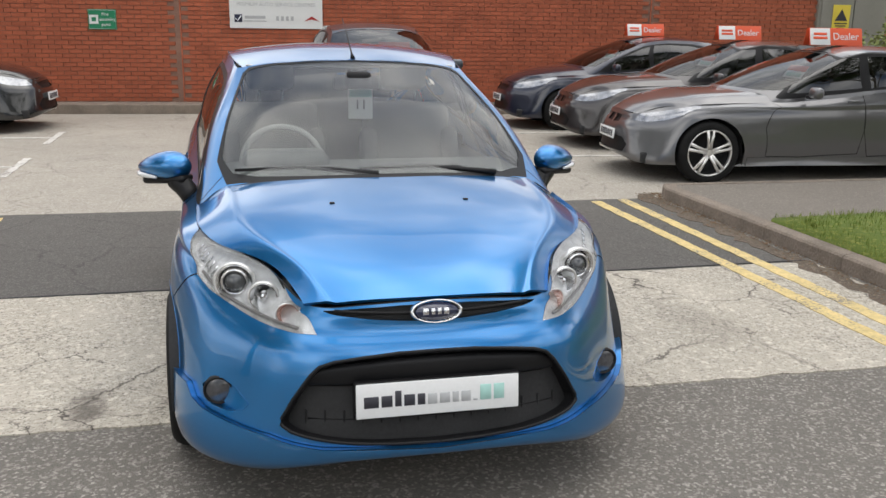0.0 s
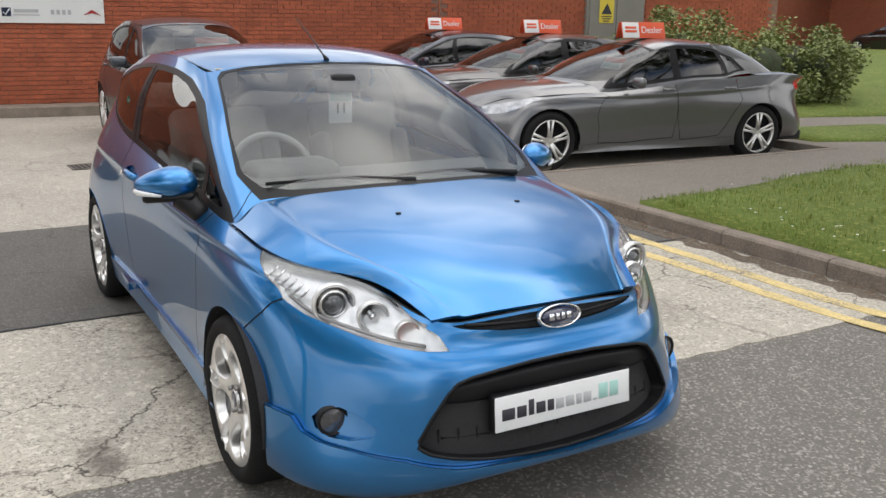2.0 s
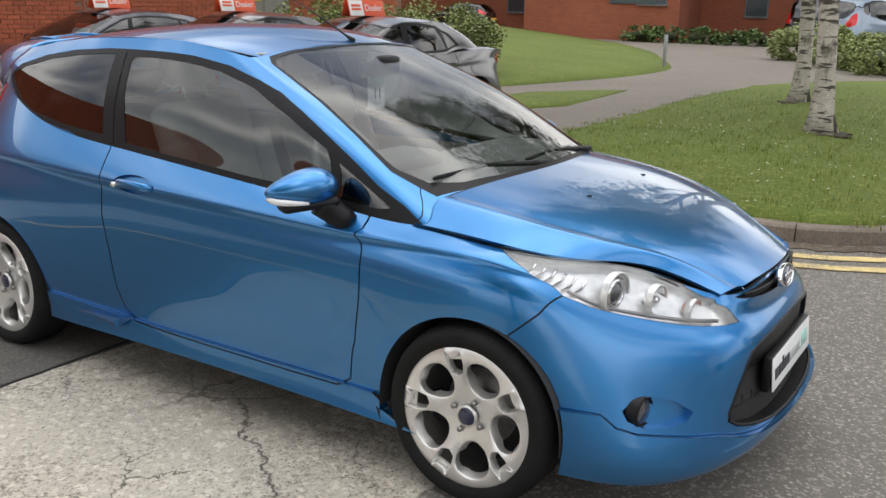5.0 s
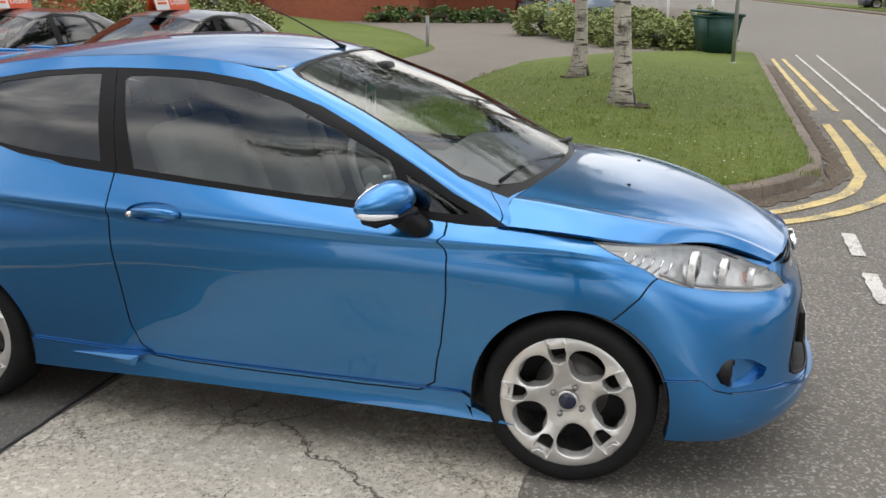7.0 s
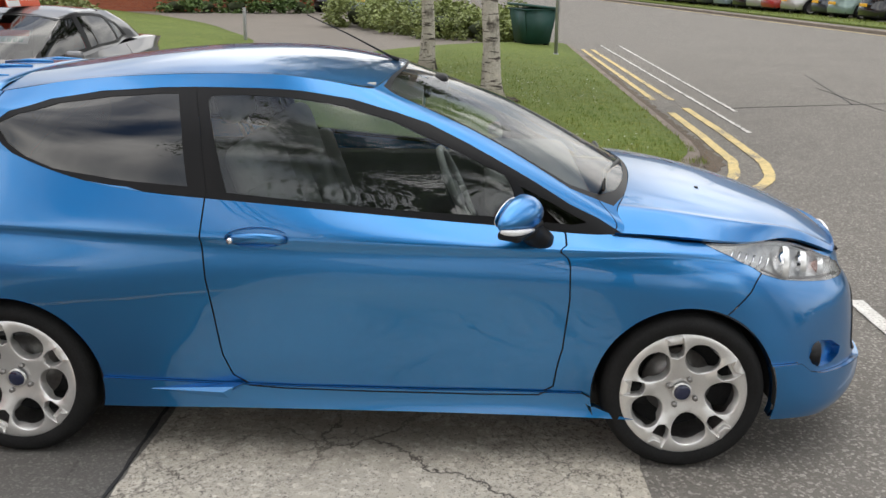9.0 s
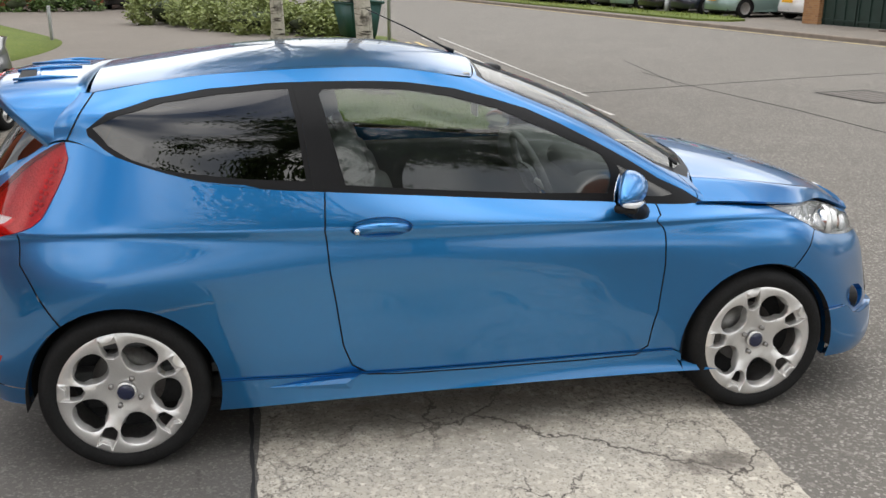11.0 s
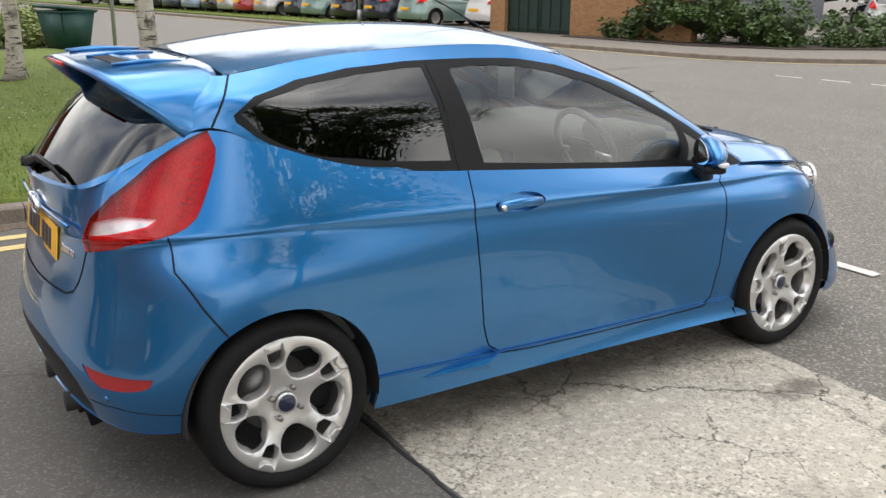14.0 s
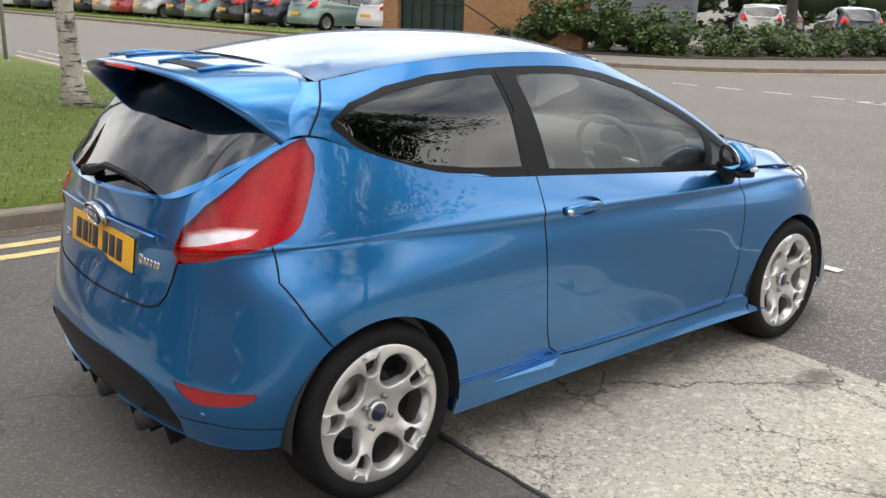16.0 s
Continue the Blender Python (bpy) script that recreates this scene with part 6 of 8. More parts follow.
    c = side.cut(regions + [("front_wing", wing_line)], step=.026)
    pair("front_wing", side, c["front_wing"], P)
    for piece, nm in zip(islands(c["rest"]), ("rear_wing", "wing_strip", "wing_strip")):
        pair(nm, side, piece, P)
    doors = pair("door", side, c["door"], P, label="long blue door")
    add("tailgate", side, c["gate"], P)
    bumper = add("front_bumper", side, c["front_bumper"], P)
    add("splitter", side, c["lip"], P, .020, parent=bumper)
    part("splitter_edge", side.skirt(lip_line, .020, -.004, False), P, bumper)
    back = add("rear_bumper", side, c["rear_bumper"], P)
    add("diffuser", side, c["diffuser"], M["black"], -.006, parent=back, label="dark grey plastic diffuser")
    skirts = pair("side_skirt", side, c["sill"], P, .012)
    for s, skirt in zip((-1, 1), skirts):
        bm = bmesh.new()
        pts_f = [(s * .812, 2.02, .268), (s * .842, 1.70, .272), (s * .836, 1.66, .292), (s * .806, 1.62, .298), (s * .806, 1.70, .245), (s * .838, 1.68, .248)]
        fv = [bm.verts.new(p) for p in pts_f]
        for f in ((0, 1, 2), (0, 2, 3), (0, 5, 1), (0, 4, 5), (1, 5, 2), (2, 5, 4), (2, 4, 3), (0, 3, 4)):
            bm.faces.new([fv[i] for i in f])
        bmesh.ops.recalc_face_normals(bm, faces=bm.faces)
        part("skirt_fin", bm, P, skirt, smooth=False)
    walls("skirt_edge", side, sill_line, .012, -.004, P, False, skirts)
    for piece in islands(c["gap"]):
        pair("panel_gap", side, piece, M["dark"], -.005)
    walls("door_edge", side, door_line, 0, -.006, M["dark"], False, doors)
    # wheel arches
    for a, cy in ((front_arch, 0), (rear_arch, 2.489)):
        keep = [q for q in a if q[1] > .03]
        walls("arch_edge", side, keep, .001, -.03, P, False)
        arch_liner(cy, .336, car)
    # headlamps
    lenses = pair("headlamp", side, c["lamp"], M["lamp_glass"], .001, "clear headlamp lens over chrome reflectors")
    pair("reflector", side, c["lamp"], M["reflector"], -.034, parents=lenses)
    walls("lamp_wall", side, lamp, 0, -.036, M["reflector"], parents=lenses)
    walls("lamp_seal", side, lamp, .0015, -.008, M["black"], parents=lenses)
    for s, lens in zip((-1, 1), lenses):
        lens.visible_shadow = False
        for (x, y, z), r0, kind in (((.603, -.400, .722), .062, "projector"), ((.515, -.500, .697), .046, "reflector_cup"), ((.445, -.595, .664), .034, "indicator_cup")):
            m = look((s * x, y + .012, z), (s * (x + .16), y - 1 + .012, z - .02)) @ pose(0, 0, 0, -90)
            bm = lathe([(r0 * 1.02, .004), (r0 * .97, .010), (r0 * .90, .004), (r0 * .74, -.020), (r0 * .45, -.034), (0, -.038)], 32, "Y")
            cup = part(kind, bm, M["chrome"] if kind != "indicator_cup" else M["amber_chrome"], lens, at=m)
            part("cup_rim", lathe([(r0 * 1.10, -.012), (r0 * 1.12, .006), (r0 * 1.05, .012), (r0 * .99, .008)], 32, "Y"), M["reflector"], cup)
            if kind == "projector":
                ball = lathe([(.036, -.012), (.034, .0), (.022, .012), (0, .017)], 28, "Y")
                part("projector_lens", ball, M["dark_lens"], lens, "dark domed projector lens", at=m)
                part("projector_ring", lathe([(.036, -.014), (.037, .006), (.044, .008), (.048, -.004), (.046, -.014)], 32, "Y"), M["chrome"], lens, at=m)
            elif kind == "reflector_cup":
                part("bulb_shield", lathe([(.012, -.03), (.013, .0), (.009, .008), (0, .010)], 16, "Y"), M["chrome"], lens, at=m)
        # stepped fins towards the wing and a dark shelf along the foot of the lamp
        for k in range(6):
            f = k / 5
            a, b = Vector((.655 + .045 * f, -.335 + .145 * f, .760 + .045 * f)), Vector((.680 + .045 * f, -.300 + .145 * f, .715 + .050 * f))
            part("lamp_fin", tube([(s * a.x, a.y + .022, a.z), (s * (a.x + b.x) / 2, (a.y + b.y) / 2 + .014, (a.z + b.z) / 2), (s * b.x, b.y + .024, b.z)], .0045, 6), M["chrome"], lens)
        part("lamp_shelf", tube(spline([(s * .705, -.275, .735), (s * .66, -.36, .695), (s * .59, -.46, .668), (s * .50, -.57, .645), (s * .42, -.655, .636)], 14), [.006] * 14, 6), M["steel"], lens)
        part("lamp_brow", tube(spline([(s * .66, -.17, .808), (s * .60, -.265, .800), (s * .53, -.345, .790), (s * .48, -.43, .768), (s * .45, -.53, .732)], 14), [.003] * 14, 6), M["black"], lens)
    # grille
    well = add("grille", side, c["grille"], M["dark"], -.05, label="black lower grille with a mesh of bars")
    turn = max(range(len(grille)), key=lambda k: grille[k][0])
    stop = next(k for k in range(turn, len(grille)) if grille[k][0] < .02)
    rim_line = grille[:stop + 1]
    part("grille_wall", side.skirt(rim_line, .004, -.05, False), M["black"], well)
    part("grille_frame", tube([side.at(*q) - side.normal(*q) * .002 for q in rim_line], .006, 8), M["black"], well)
    part("grille_frame", tube([Vector((-v.x, v.y, v.z)) for v in [side.at(*q) - side.normal(*q) * .002 for q in rim_line]], .006, 8), M["black"], well)
    bow = lambda x: .12 * x * x + 1.1 * x**4
    bm = bmesh.new()
    rings = []
    for x in np.linspace(-.40, .40, 25):
        taper = 1 - .35 * (abs(x) / .40) ** 3
        y, zc, h = -.770 + bow(x), .515 - .02 * (abs(x) / .4) ** 2, .040 * taper
        rings.append([bm.verts.new((x, y + dy, zc + dz * h)) for dy, dz in ((.03, -1), (.004, -1), (-.004, -.7), (-.006, .6), (.002, 1), (.03, 1))])
    for a, b in zip(rings, rings[1:]):
        for k in range(6):
            bm.faces.new((a[k], b[k], b[(k + 1) % 6], a[(k + 1) % 6]))
    bmesh.ops.recalc_face_normals(bm, faces=bm.faces)
    part("grille_bar", bm, M["black"], well, "smooth black crossbar")
    part("plate_holder", box(.53, .03, .118, (0, -.783, .434), .006), M["black"], well)
    for k in range(-7, 8):
        x = k * .058
        part("grille_slat", box(.007, .02, .085, (x, -.762 + bow(x), .345), .002, 1), M["black"], well)
    for z in (.325, .36):
        part("grille_slat", tube([(x, -.768 + bow(x), z) for x in np.linspace(-.40, .40, 17)], .004, 6), M["black"], well)
    plate = part("show_plate", box(.52, .006, .111, (0, 0, 0), .003), M["white_plastic"], car, "white dealer plate with dark and grey bars", at=pose(0, -.802, .434, -6))
    x = -.236
    for w, h, m in ((.046, .036, "ink"), (.034, .036, "ink"), (.020, .050, "ink"), (.034, .036, "ink"), (.024, .036, "ink"), (.030, .034, "ink_grey"), (.032, .034, "ink_grey"), (.020, .034, "ink_grey"), (.030, .034, "ink_grey"), (.014, .006, "ink_grey"), (.036, .05, "ink_green"), (.034, .05, "ink_green")):
        part("bar", box(w, .003, h, (x + w / 2, -.0036, -.006 + h / 2 - .016), .001, 1), M[m], plate)
        x += w + .0085
    # upper slit and badge
    upper = add("upper_grille", side, c["slit"], M["dark"], -.018)
    turn = max(range(len(slit)), key=lambda k: slit[k][0])
    stop = next(k for k in range(turn, len(slit)) if slit[k][0] < .02)
    part("slit_wall", side.skirt(slit[:stop + 1], .001, -.018, False), M["black"], upper)
    part("slit_bar", tube([(x, -.732 + .33 * x * x, .690 + .10 * x * x) for x in np.linspace(-.31, .31, 13)], .006, 6), M["black"], upper)
    for at in (pose(0, -.742, .696, -14), pose(0, 3.052, .862, 170, 0, 0)):
        badge = part("badge", lathe([(0, .0), (.9, 0), (.9, -.012), (.84, -.018), (.0, -.022)], 40, "Y"), M["badge_blue"], car, "oval dark-blue badge with a bright rim")
        badge.matrix_basis = at @ Matrix.Diagonal((.078, 1, .033, 1))
        ring = part("badge_rim", lathe([(.88, .0), (1.0, 0), (1.02, -.008), (.98, -.016), (.90, -.020), (.86, -.016)], 40, "Y"), M["chrome"], car)
        ring.matrix_basis = at @ Matrix.Diagonal((.084, 1, .038, 1))
        for w, x in ((.018, -.035), (.012, -.012), (.012, .008), (.016, .030)):
            part("badge_bar", box(w, .003, .020, (x, -.0215, 0), .001, 1), M["chrome"], car, at=at)
    # fog lamps
    dishes = pair("fog_recess", side, c["fog"], P, -.030)
    walls("fog_wall", side, fog_dish, .001, -.031, P, parents=dishes)
    for s, dish in zip((-1, 1), dishes):
        m = look((s * .668, -.525, .398), (s * .82, -1.45, .38)) @ pose(0, 0, 0, -90)
        fog = part("fog_lamp", lathe([(.048, -.03), (.050, .006), (.044, .012), (.040, .006)], 32, "Y"), M["black"], dish, "round dark fog lamp", at=m)
        part("fog_lens", lathe([(.042, .004), (.030, .010), (0, .013)], 28, "Y"), M["smoke"], fog, at=pose(0, 0, 0))
    # tail lamps
    tails = pair("tail_lamp", side, c["tail"], M["red_glass"], .004, "large red tail lamp with a clear reversing lens")
    for lens in tails:
        lens.visible_shadow = False
    pair("lamp_bowl", side, c["tail"], M["lamp_inner"], -.014, parents=tails)
    for s, lens in zip((-1, 1), tails):
        for k in range(5):
            for q in range(3):
                f, g = k / 4, q / 2
                p = Vector((-.640 + .008 * q - .018 * f, 2.655 + .025 * g + .055 * f, 1.105 - .042 * g - .16 * f))
                p = side.at(*side.find(p)) + side.normal(*side.find(p)) * -.011
                part("facet", rod((-s * p.x, p.y, p.z), (-s * p.x + s * .006, p.y, p.z), .009, .005, 8), M["red_lens"], lens)
    walls("tail_edge", side, tail, .004, -.012, M["red_lens"], parents=tails)
    walls("tail_seal", side, tail, .001, -.016, M["dark"], parents=tails)
    for lens in pair("reversing_lens", side, c["reverse"], M["lamp_glass"], .004, parents=tails):
        lens.visible_shadow = False
    pair("reversing_reflector", side, c["reverse"], M["reflector"], -.014, parents=tails)
    pair("rear_reflector", side, c["refl"], M["sign_red"], -.004, "slim red reflector", (back, back))
    walls("reflector_wall", side, mirror_lamp, .001, -.005, P, parents=(back, back))
    # door handles: a dished recess and a bar over it
    pair("handle_recess", side, c["handle"], P, -.016, parents=doors)
    walls("recess_wall", side, handle, .001, -.017, P, parents=doors)
    for s in (-1, 1):
        pts = [(s * (.807 + .030 * max(0, math.sin(math.pi * k / 8)) ** .6), 1.445 + .205 * k / 8, .848 + .010 * math.sin(math.pi * k / 8)) for k in range(9)]
        bm = tube(pts, [.010] + [.014] * 7 + [.012], 10)
        bmesh.ops.scale(bm, vec=(1, 1, 1.35), space=Matrix.Translation((0, 0, -.852)), verts=bm.verts)
        part("door_handle", bm, P, car)
        part("door_lock", rod((s * .812, 1.642, .848), (s * .842, 1.642, .848), .010), M["chrome"], car)
    # bonnet
    bon = Shell(hatch_bonnet, flip=False, fair=True)
    cb = bon.cut([])
    hood = add("bonnet", bon, cb["rest"], P)
    part("bonnet_edge", bon.skirt([(u * .1, 0) for u in range(51)], 0, -.012, False), P, hood)
    walls("bonnet_edge", bon, [(5, v * .1) for v in range(51)], 0, -.012, P, False, (hood, hood))
    for s in (-1, 1):
        part("washer_jet", box(.018, .015, .009, (s * .248, -.127, .928), .003), M["black"], hood)
    # cabin: glass, frames, pillars
    cab = Shell(hatch_cabin, flip=True)
    screen = cab.outline(neg([(-.01, .15, .99), (.30, .18, .985), (.50, .24, .975), (.59, .31, .98), (.632, .42, 1.03), (.605, .60, 1.115), (.562, .80, 1.21), (.512, 1.06, 1.322), (.48, 1.095, 1.345), (.36, 1.09, 1.362), (.15, 1.068, 1.376), (-.01, 1.065, 1.378)]), step=.015)
    frit = cab.outline(neg([(-.01, .13, .975), (.30, .16, .97), (.52, .21, .95), (.615, .26, .94), (.655, .42, 1.025), (.620, .60, 1.12), (.577, .80, 1.215), (.520, 1.08, 1.33), (.49, 1.12, 1.352), (.36, 1.105, 1.369), (.15, 1.08, 1.383), (-.01, 1.075, 1.385)]), step=.015)
    dlo_top = [(2.556, 1.207), (2.482, 1.26), (2.332, 1.302), (2.141, 1.332), (1.924, 1.347), (1.635, 1.349), (1.415, 1.339), (1.23, 1.311), (1.069, 1.270), (.955, 1.232), (.82, 1.175), (.693, 1.112), (.561, 1.037), (.434, .967), (.327, .915), (.245, .868)]
    frame_line = cab.outline(dlo_top, "side", closed=False) + [(3.03, 0), (4, 0), (5, 0), (6, 0), (6.6, 0)] + cab.outline(neg([(.745, 2.03, 1.014), (.735, 2.177, 1.033), (.715, 2.322, 1.054), (.698, 2.426, 1.092), (.672, 2.501, 1.143), (.646, 2.551, 1.185)]), closed=False)
    quarter = cab.outline([(2.535, 1.212), (2.446, 1.252), (2.296, 1.290), (2.105, 1.314), (1.927, 1.327), (1.855, 1.328), (1.832, 1.211), (1.808, 1.018), (1.967, 1.030), (2.157, 1.052), (2.303, 1.072), (2.407, 1.108), (2.483, 1.153)], "side", .015)
    drop = cab.outline([(1.745, 1.307), (1.735, 1.322), (1.64, 1.326), (1.421, 1.314), (1.262, 1.289), (1.081, 1.239), (.88, 1.159), (.672, 1.065), (.650, .918), (1.013, .938), (1.362, .968), (1.668, .998), (1.698, 1.12), (1.732, 1.254)], "side", .015)
    tri = cab.outline([(.612, 1.026), (.49, .965), (.372, .903), (.42, .897), (.60, .910)], "side", .012)
    rear_glass = cab.outline(neg([(.582, 2.705, 1.15), (.505, 2.845, 1.072), (.446, 2.945, 1.018), (.386, 2.99, .988), (.13, 3.045, .975), (-.01, 3.055, .973), (-.01, 2.70, 1.34), (.40, 2.64, 1.33), (.50, 2.62, 1.27)]), step=.015)
    joint = [(8.93, k * .1) for k in range(21)]
    pillar_seam = cab.outline(neg([(.612, .325, .97), (.66, .29, .925), (.72, .272, .875)]), closed=False)
    cc = cab.cut([("screen", screen), ("frit", frit), ("glass_q", quarter), ("glass_d", drop), ("glass_t", tri), ("glass_r", rear_glass), ("gap", cab.ribbon(joint, .008)), ("gap", cab.ribbon(pillar_seam, .005)),
                  ("post", cab.outline([(1.838, 1.338), (1.812, 1.215), (1.782, .985), (1.737, .985), (1.765, 1.22), (1.79, 1.338)], "side")), ("frame", frame_line)], step=.03)
    pair("pillar", cab, cc["rest"], P)
    pair("window_frame", cab, cc["frame"], M["black"], -.001)
    pair("window_post", cab, cc["post"], M["black"], .001)
    add("screen_border", cab, cc["frit"], M["black"], -.001)
    for piece in islands(cc["gap"]):
        pair("panel_gap", cab, piece, M["dark"], -.004)
    for key, nm, m in (("screen", "windscreen", "screen"), ("glass_q", "quarter_window", "tint"), ("glass_d", "door_window", "clear"), ("glass_t", "corner_window", "tint"), ("glass_r", "rear_window", "tint")):
        panes = [add(nm, cab, cc[key], M[m], -.003)] if key in ("screen", "glass_r") else pair(nm, cab, cc[key], M[m], -.003)
        for g in panes:
            g.visible_shadow = False
    for o in (quarter, drop, tri):
        walls("window_seal", cab, o, -.001, -.012, M["black"])
    # roof with its side joints
    top = Shell(hatch_roof, flip=True, fair=True)
    ct = top.cut([("gap", [(0, 4.93), (6, 4.93), (6, 5), (0, 5)])], step=.04)
    add("roof", top, ct["rest"], P)
    pair("roof_joint", top, ct["gap"], M["black"], -.005)
    # spoiler over the rear window
    lead = spline([(0, 2.565, 1.366), (-.20, 2.565, 1.363), (-.37, 2.563, 1.355), (-.48, 2.562, 1.343), (-.544, 2.567, 1.308), (-.583, 2.595, 1.248), (-.618, 2.635, 1.178)], 26)
    trail = spline([(0, 2.95, 1.352), (-.19, 2.945, 1.348), (-.35, 2.922, 1.332), (-.455, 2.885, 1.302), (-.525, 2.83, 1.258), (-.568, 2.765, 1.205), (-.592, 2.70, 1.15)], 26)
    bm = bmesh.new()
    n_row = 9
    grid_up = []
    for a, b in zip(lead, trail):
        a, b = Vector(a), Vector(b)
        grid_up.append([a.lerp(b, k / (n_row - 1)) + Vector((0, 0, -.004 * (1 - k / (n_row - 1)) ** 2 + .006 * math.sin(math.pi * k / (n_row - 1)) - .010 * (k / (n_row - 1)) ** 6)) for k in range(n_row)])
    for s in (1, -1):
        up = [[bm.verts.new((s * p.x, p.y, p.z)) for p in line] for line in grid_up]
        low = [[bm.verts.new((s * p.x * .985, p.y - .012 * k / (n_row - 1), p.z - .006 - .022 * math.sin(math.pi * min(1, k / (n_row - 1) * .9 + .1)))) for k, p in enumerate(line)] for line in grid_up]
        for i in range(25):
            for k in range(n_row - 1):
                bm.faces.new((up[i][k], up[i][k + 1], up[i + 1][k + 1], up[i + 1][k]))
                bm.faces.new((low[i][k], low[i + 1][k], low[i + 1][k + 1], low[i][k + 1]))
            bm.faces.new((up[i][-1], low[i][-1], low[i + 1][-1], up[i + 1][-1]))
            bm.faces.new((up[i][0], up[i + 1][0], low[i + 1][0], low[i][0]))
    bmesh.ops.remove_doubles(bm, verts=bm.verts, dist=.0005)
    bmesh.ops.recalc_face_normals(bm, faces=bm.faces)
    wing = part("spoiler", bm, P, car, "blue roof spoiler with two dark slots")
    for s in (-1, 1):
        hole = [(-.105, .030), (-.085, -.040), (.085, -.060), (.105, .020)]
        part("slot", prism([(s * x, y) for x, y in hole], -.002, .0035), M["dark"], wing, "dark air slot", at=pose(s * .235, 2.815, 1.3520, -3.5, s * 3, s * -5), smooth=False)
        for a, b in (((-.125, -.19), (-.108, .045)), ((.125, -.19), (.108, .035))):
            part("slot_cheek", tube([(s * a[0], a[1], -.004), (s * (a[0] + b[0]) / 2, (a[1] + b[1]) / 2, .005), (s * b[0], b[1], .004)], [.004, .008, .005], 8), P, wing, at=pose(s * .235, 2.815, 1.3515, -3.5, s * 3, s * -5))
        part("slot_lip", box(.20, .018, .012, (0, 0, 0), .005), P, wing, at=pose(s * .235, 2.772, 1.3555, -3.5, s * 3, s * -11))
    part("brake_light", box(.24, .012, .014, (0, 2.944, 1.336), .004), M["red_lens"], wing, "slim red brake light")
    # tailgate details
    rp = part("number_plate", box(.52, .008, .111, (0, 0, 0), .004), M["yellow_plate"], car, "yellow rear plate with dark bars", at=pose(0, 3.045, .772, 7))
    x = -.215
    for k, w in enumerate((.046, .046, .020, .046, 0, .046, .046, .046)):
        if w:
            part("bar", box(w, .003, .072, (-(x + w / 2), .0045, -.002), .001, 1), M["ink"], rp)
        x += w + (.012 if w else .030)
    part("gate_moulding", tube([(q, 3.052 - .12 * q * q, .862) for q in np.linspace(-.40, .40, 13)], .006, 8), P, car)
    for xs, z0, h in ((((-.300, .020), (-.322, .010), (-.338, .016), (-.360, .014), (-.380, .008), (-.396, .016)), .770, .024), (((.345, .022), (.318, .022)), .722, .022)):
        for k, (x, w) in enumerate(xs):
            q = side.find((-abs(x), 3.02, z0))
            p, n = side.at(*q), side.normal(*q)
            if x > 0:
                p, n = Vector((-p.x, p.y, p.z)), Vector((-n.x, n.y, n.z))
            m = look(p + n * .002, p + n) @ pose(0, 0, 0, 0, 180)
            part("letter_bar", box(w, h * (1.4 if k == 0 else 1), .004, (0, 0, 0), .001, 1), M["chrome"], car, at=m)
    for x in (-.42, -.30, -.18, .18, .30, .42):
        part("diffuser_fin", box(.016, .14, .075, (0, 0, 0), .006), M["black"], back, at=pose(x, 2.985 - .3 * (abs(x) - .18) ** 2, .235, -14))
    q = side.find((-.60, 2.95, .372))
    part("parking_sensor", rod(side.at(*q) - side.normal(*q) * .004, side.at(*q) + side.normal(*q) * .002, .011, .010), P, back)
    # rear wiper and its pivot
    part("rear_wiper", tube([(.02, 3.075, 1.0), (-.10, 3.05, 1.035), (-.22, 3.035, 1.025), (-.36, 3.02, .995)], [.014, .012, .009, .006], 8), M["black"], car)
    part("wiper_pivot", rod((.02, 3.04, 1.0), (.02, 3.085, 1.005), .022, .018), M["black"], car)
    for s in (-.30, .30):
        part("exhaust_tip", rod((s if s < 0 else .02, 2.93, .235), (s if s < 0 else .02, 3.08, .235), .034), M["dark"], car)
    # front wipers and cowl
    for a, b, r0 in (((.46, .20, .975), (-.10, .175, .995), .006), ((-.03, .16, .985), (-.58, .27, .985), .006)):
        a, b = Vector(a), Vector(b)
        mid_p = (a + b) / 2 + Vector((0, .035, .015))
        part("wiper_arm", tube(spline([a, a.lerp(b, .35) + Vector((0, .02, .012)), mid_p], 8), [.012, .011, .010, .009, .008, .007, .007, .006], 8), M["black"], car)
        part("wiper_blade", tube([a.lerp(b, .25) + Vector((0, .032, .014)), mid_p + Vector((0, .006, .002)), b + Vector((0, .028, .004))], .007, 6), M["black"], car)
    # aerial
    part("aerial", tube([(0, 1.105, 1.392), (0, 1.15, 1.415), (0, 1.32, 1.50), (0, 1.49, 1.575)], [.012, .0045, .003, .002], 8), M["black"], car)
    # door mirrors
    for s in (-1, 1):
        bm = bmesh.new()
        bmesh.ops.create_uvsphere(bm, u_segments=28, v_segments=16, radius=1)
        for v in bm.verts:
            x, y, z = v.co
            v.co = (x * .126 * (1 - .08 * max(0, z)), (y * .076 if y < 0 else y * .032) * (1 - .28 * x), z * .061 * (1 - .30 * x))
        m = part("door_mirror", bm, P, car, "blue door mirror on a black foot", at=pose(s * .862, .635, .962, 0, s * 4, s * 30) @ Matrix.Diagonal((s, 1, 1, 1)))
        bm = bmesh.new()
        bmesh.ops.create_uvsphere(bm, u_segments=24, v_segments=10, radius=1)
        for v in bm.verts:
            x, y, z = v.co
            v.co = (x * .096, .031 + y * .006, z * .050 * (1 - .25 * x))
        part("mirror_glass", bm, M["mirror"], m)
        part("indicator", tube(spline([(.121, -.006, -.020), (.088, -.048, -.028), (.0, -.070, -.040)], 8), [.006, .010, .011, .011, .011, .010, .008, .005], 8), M["lamp_white"], m, "clear indicator strip")
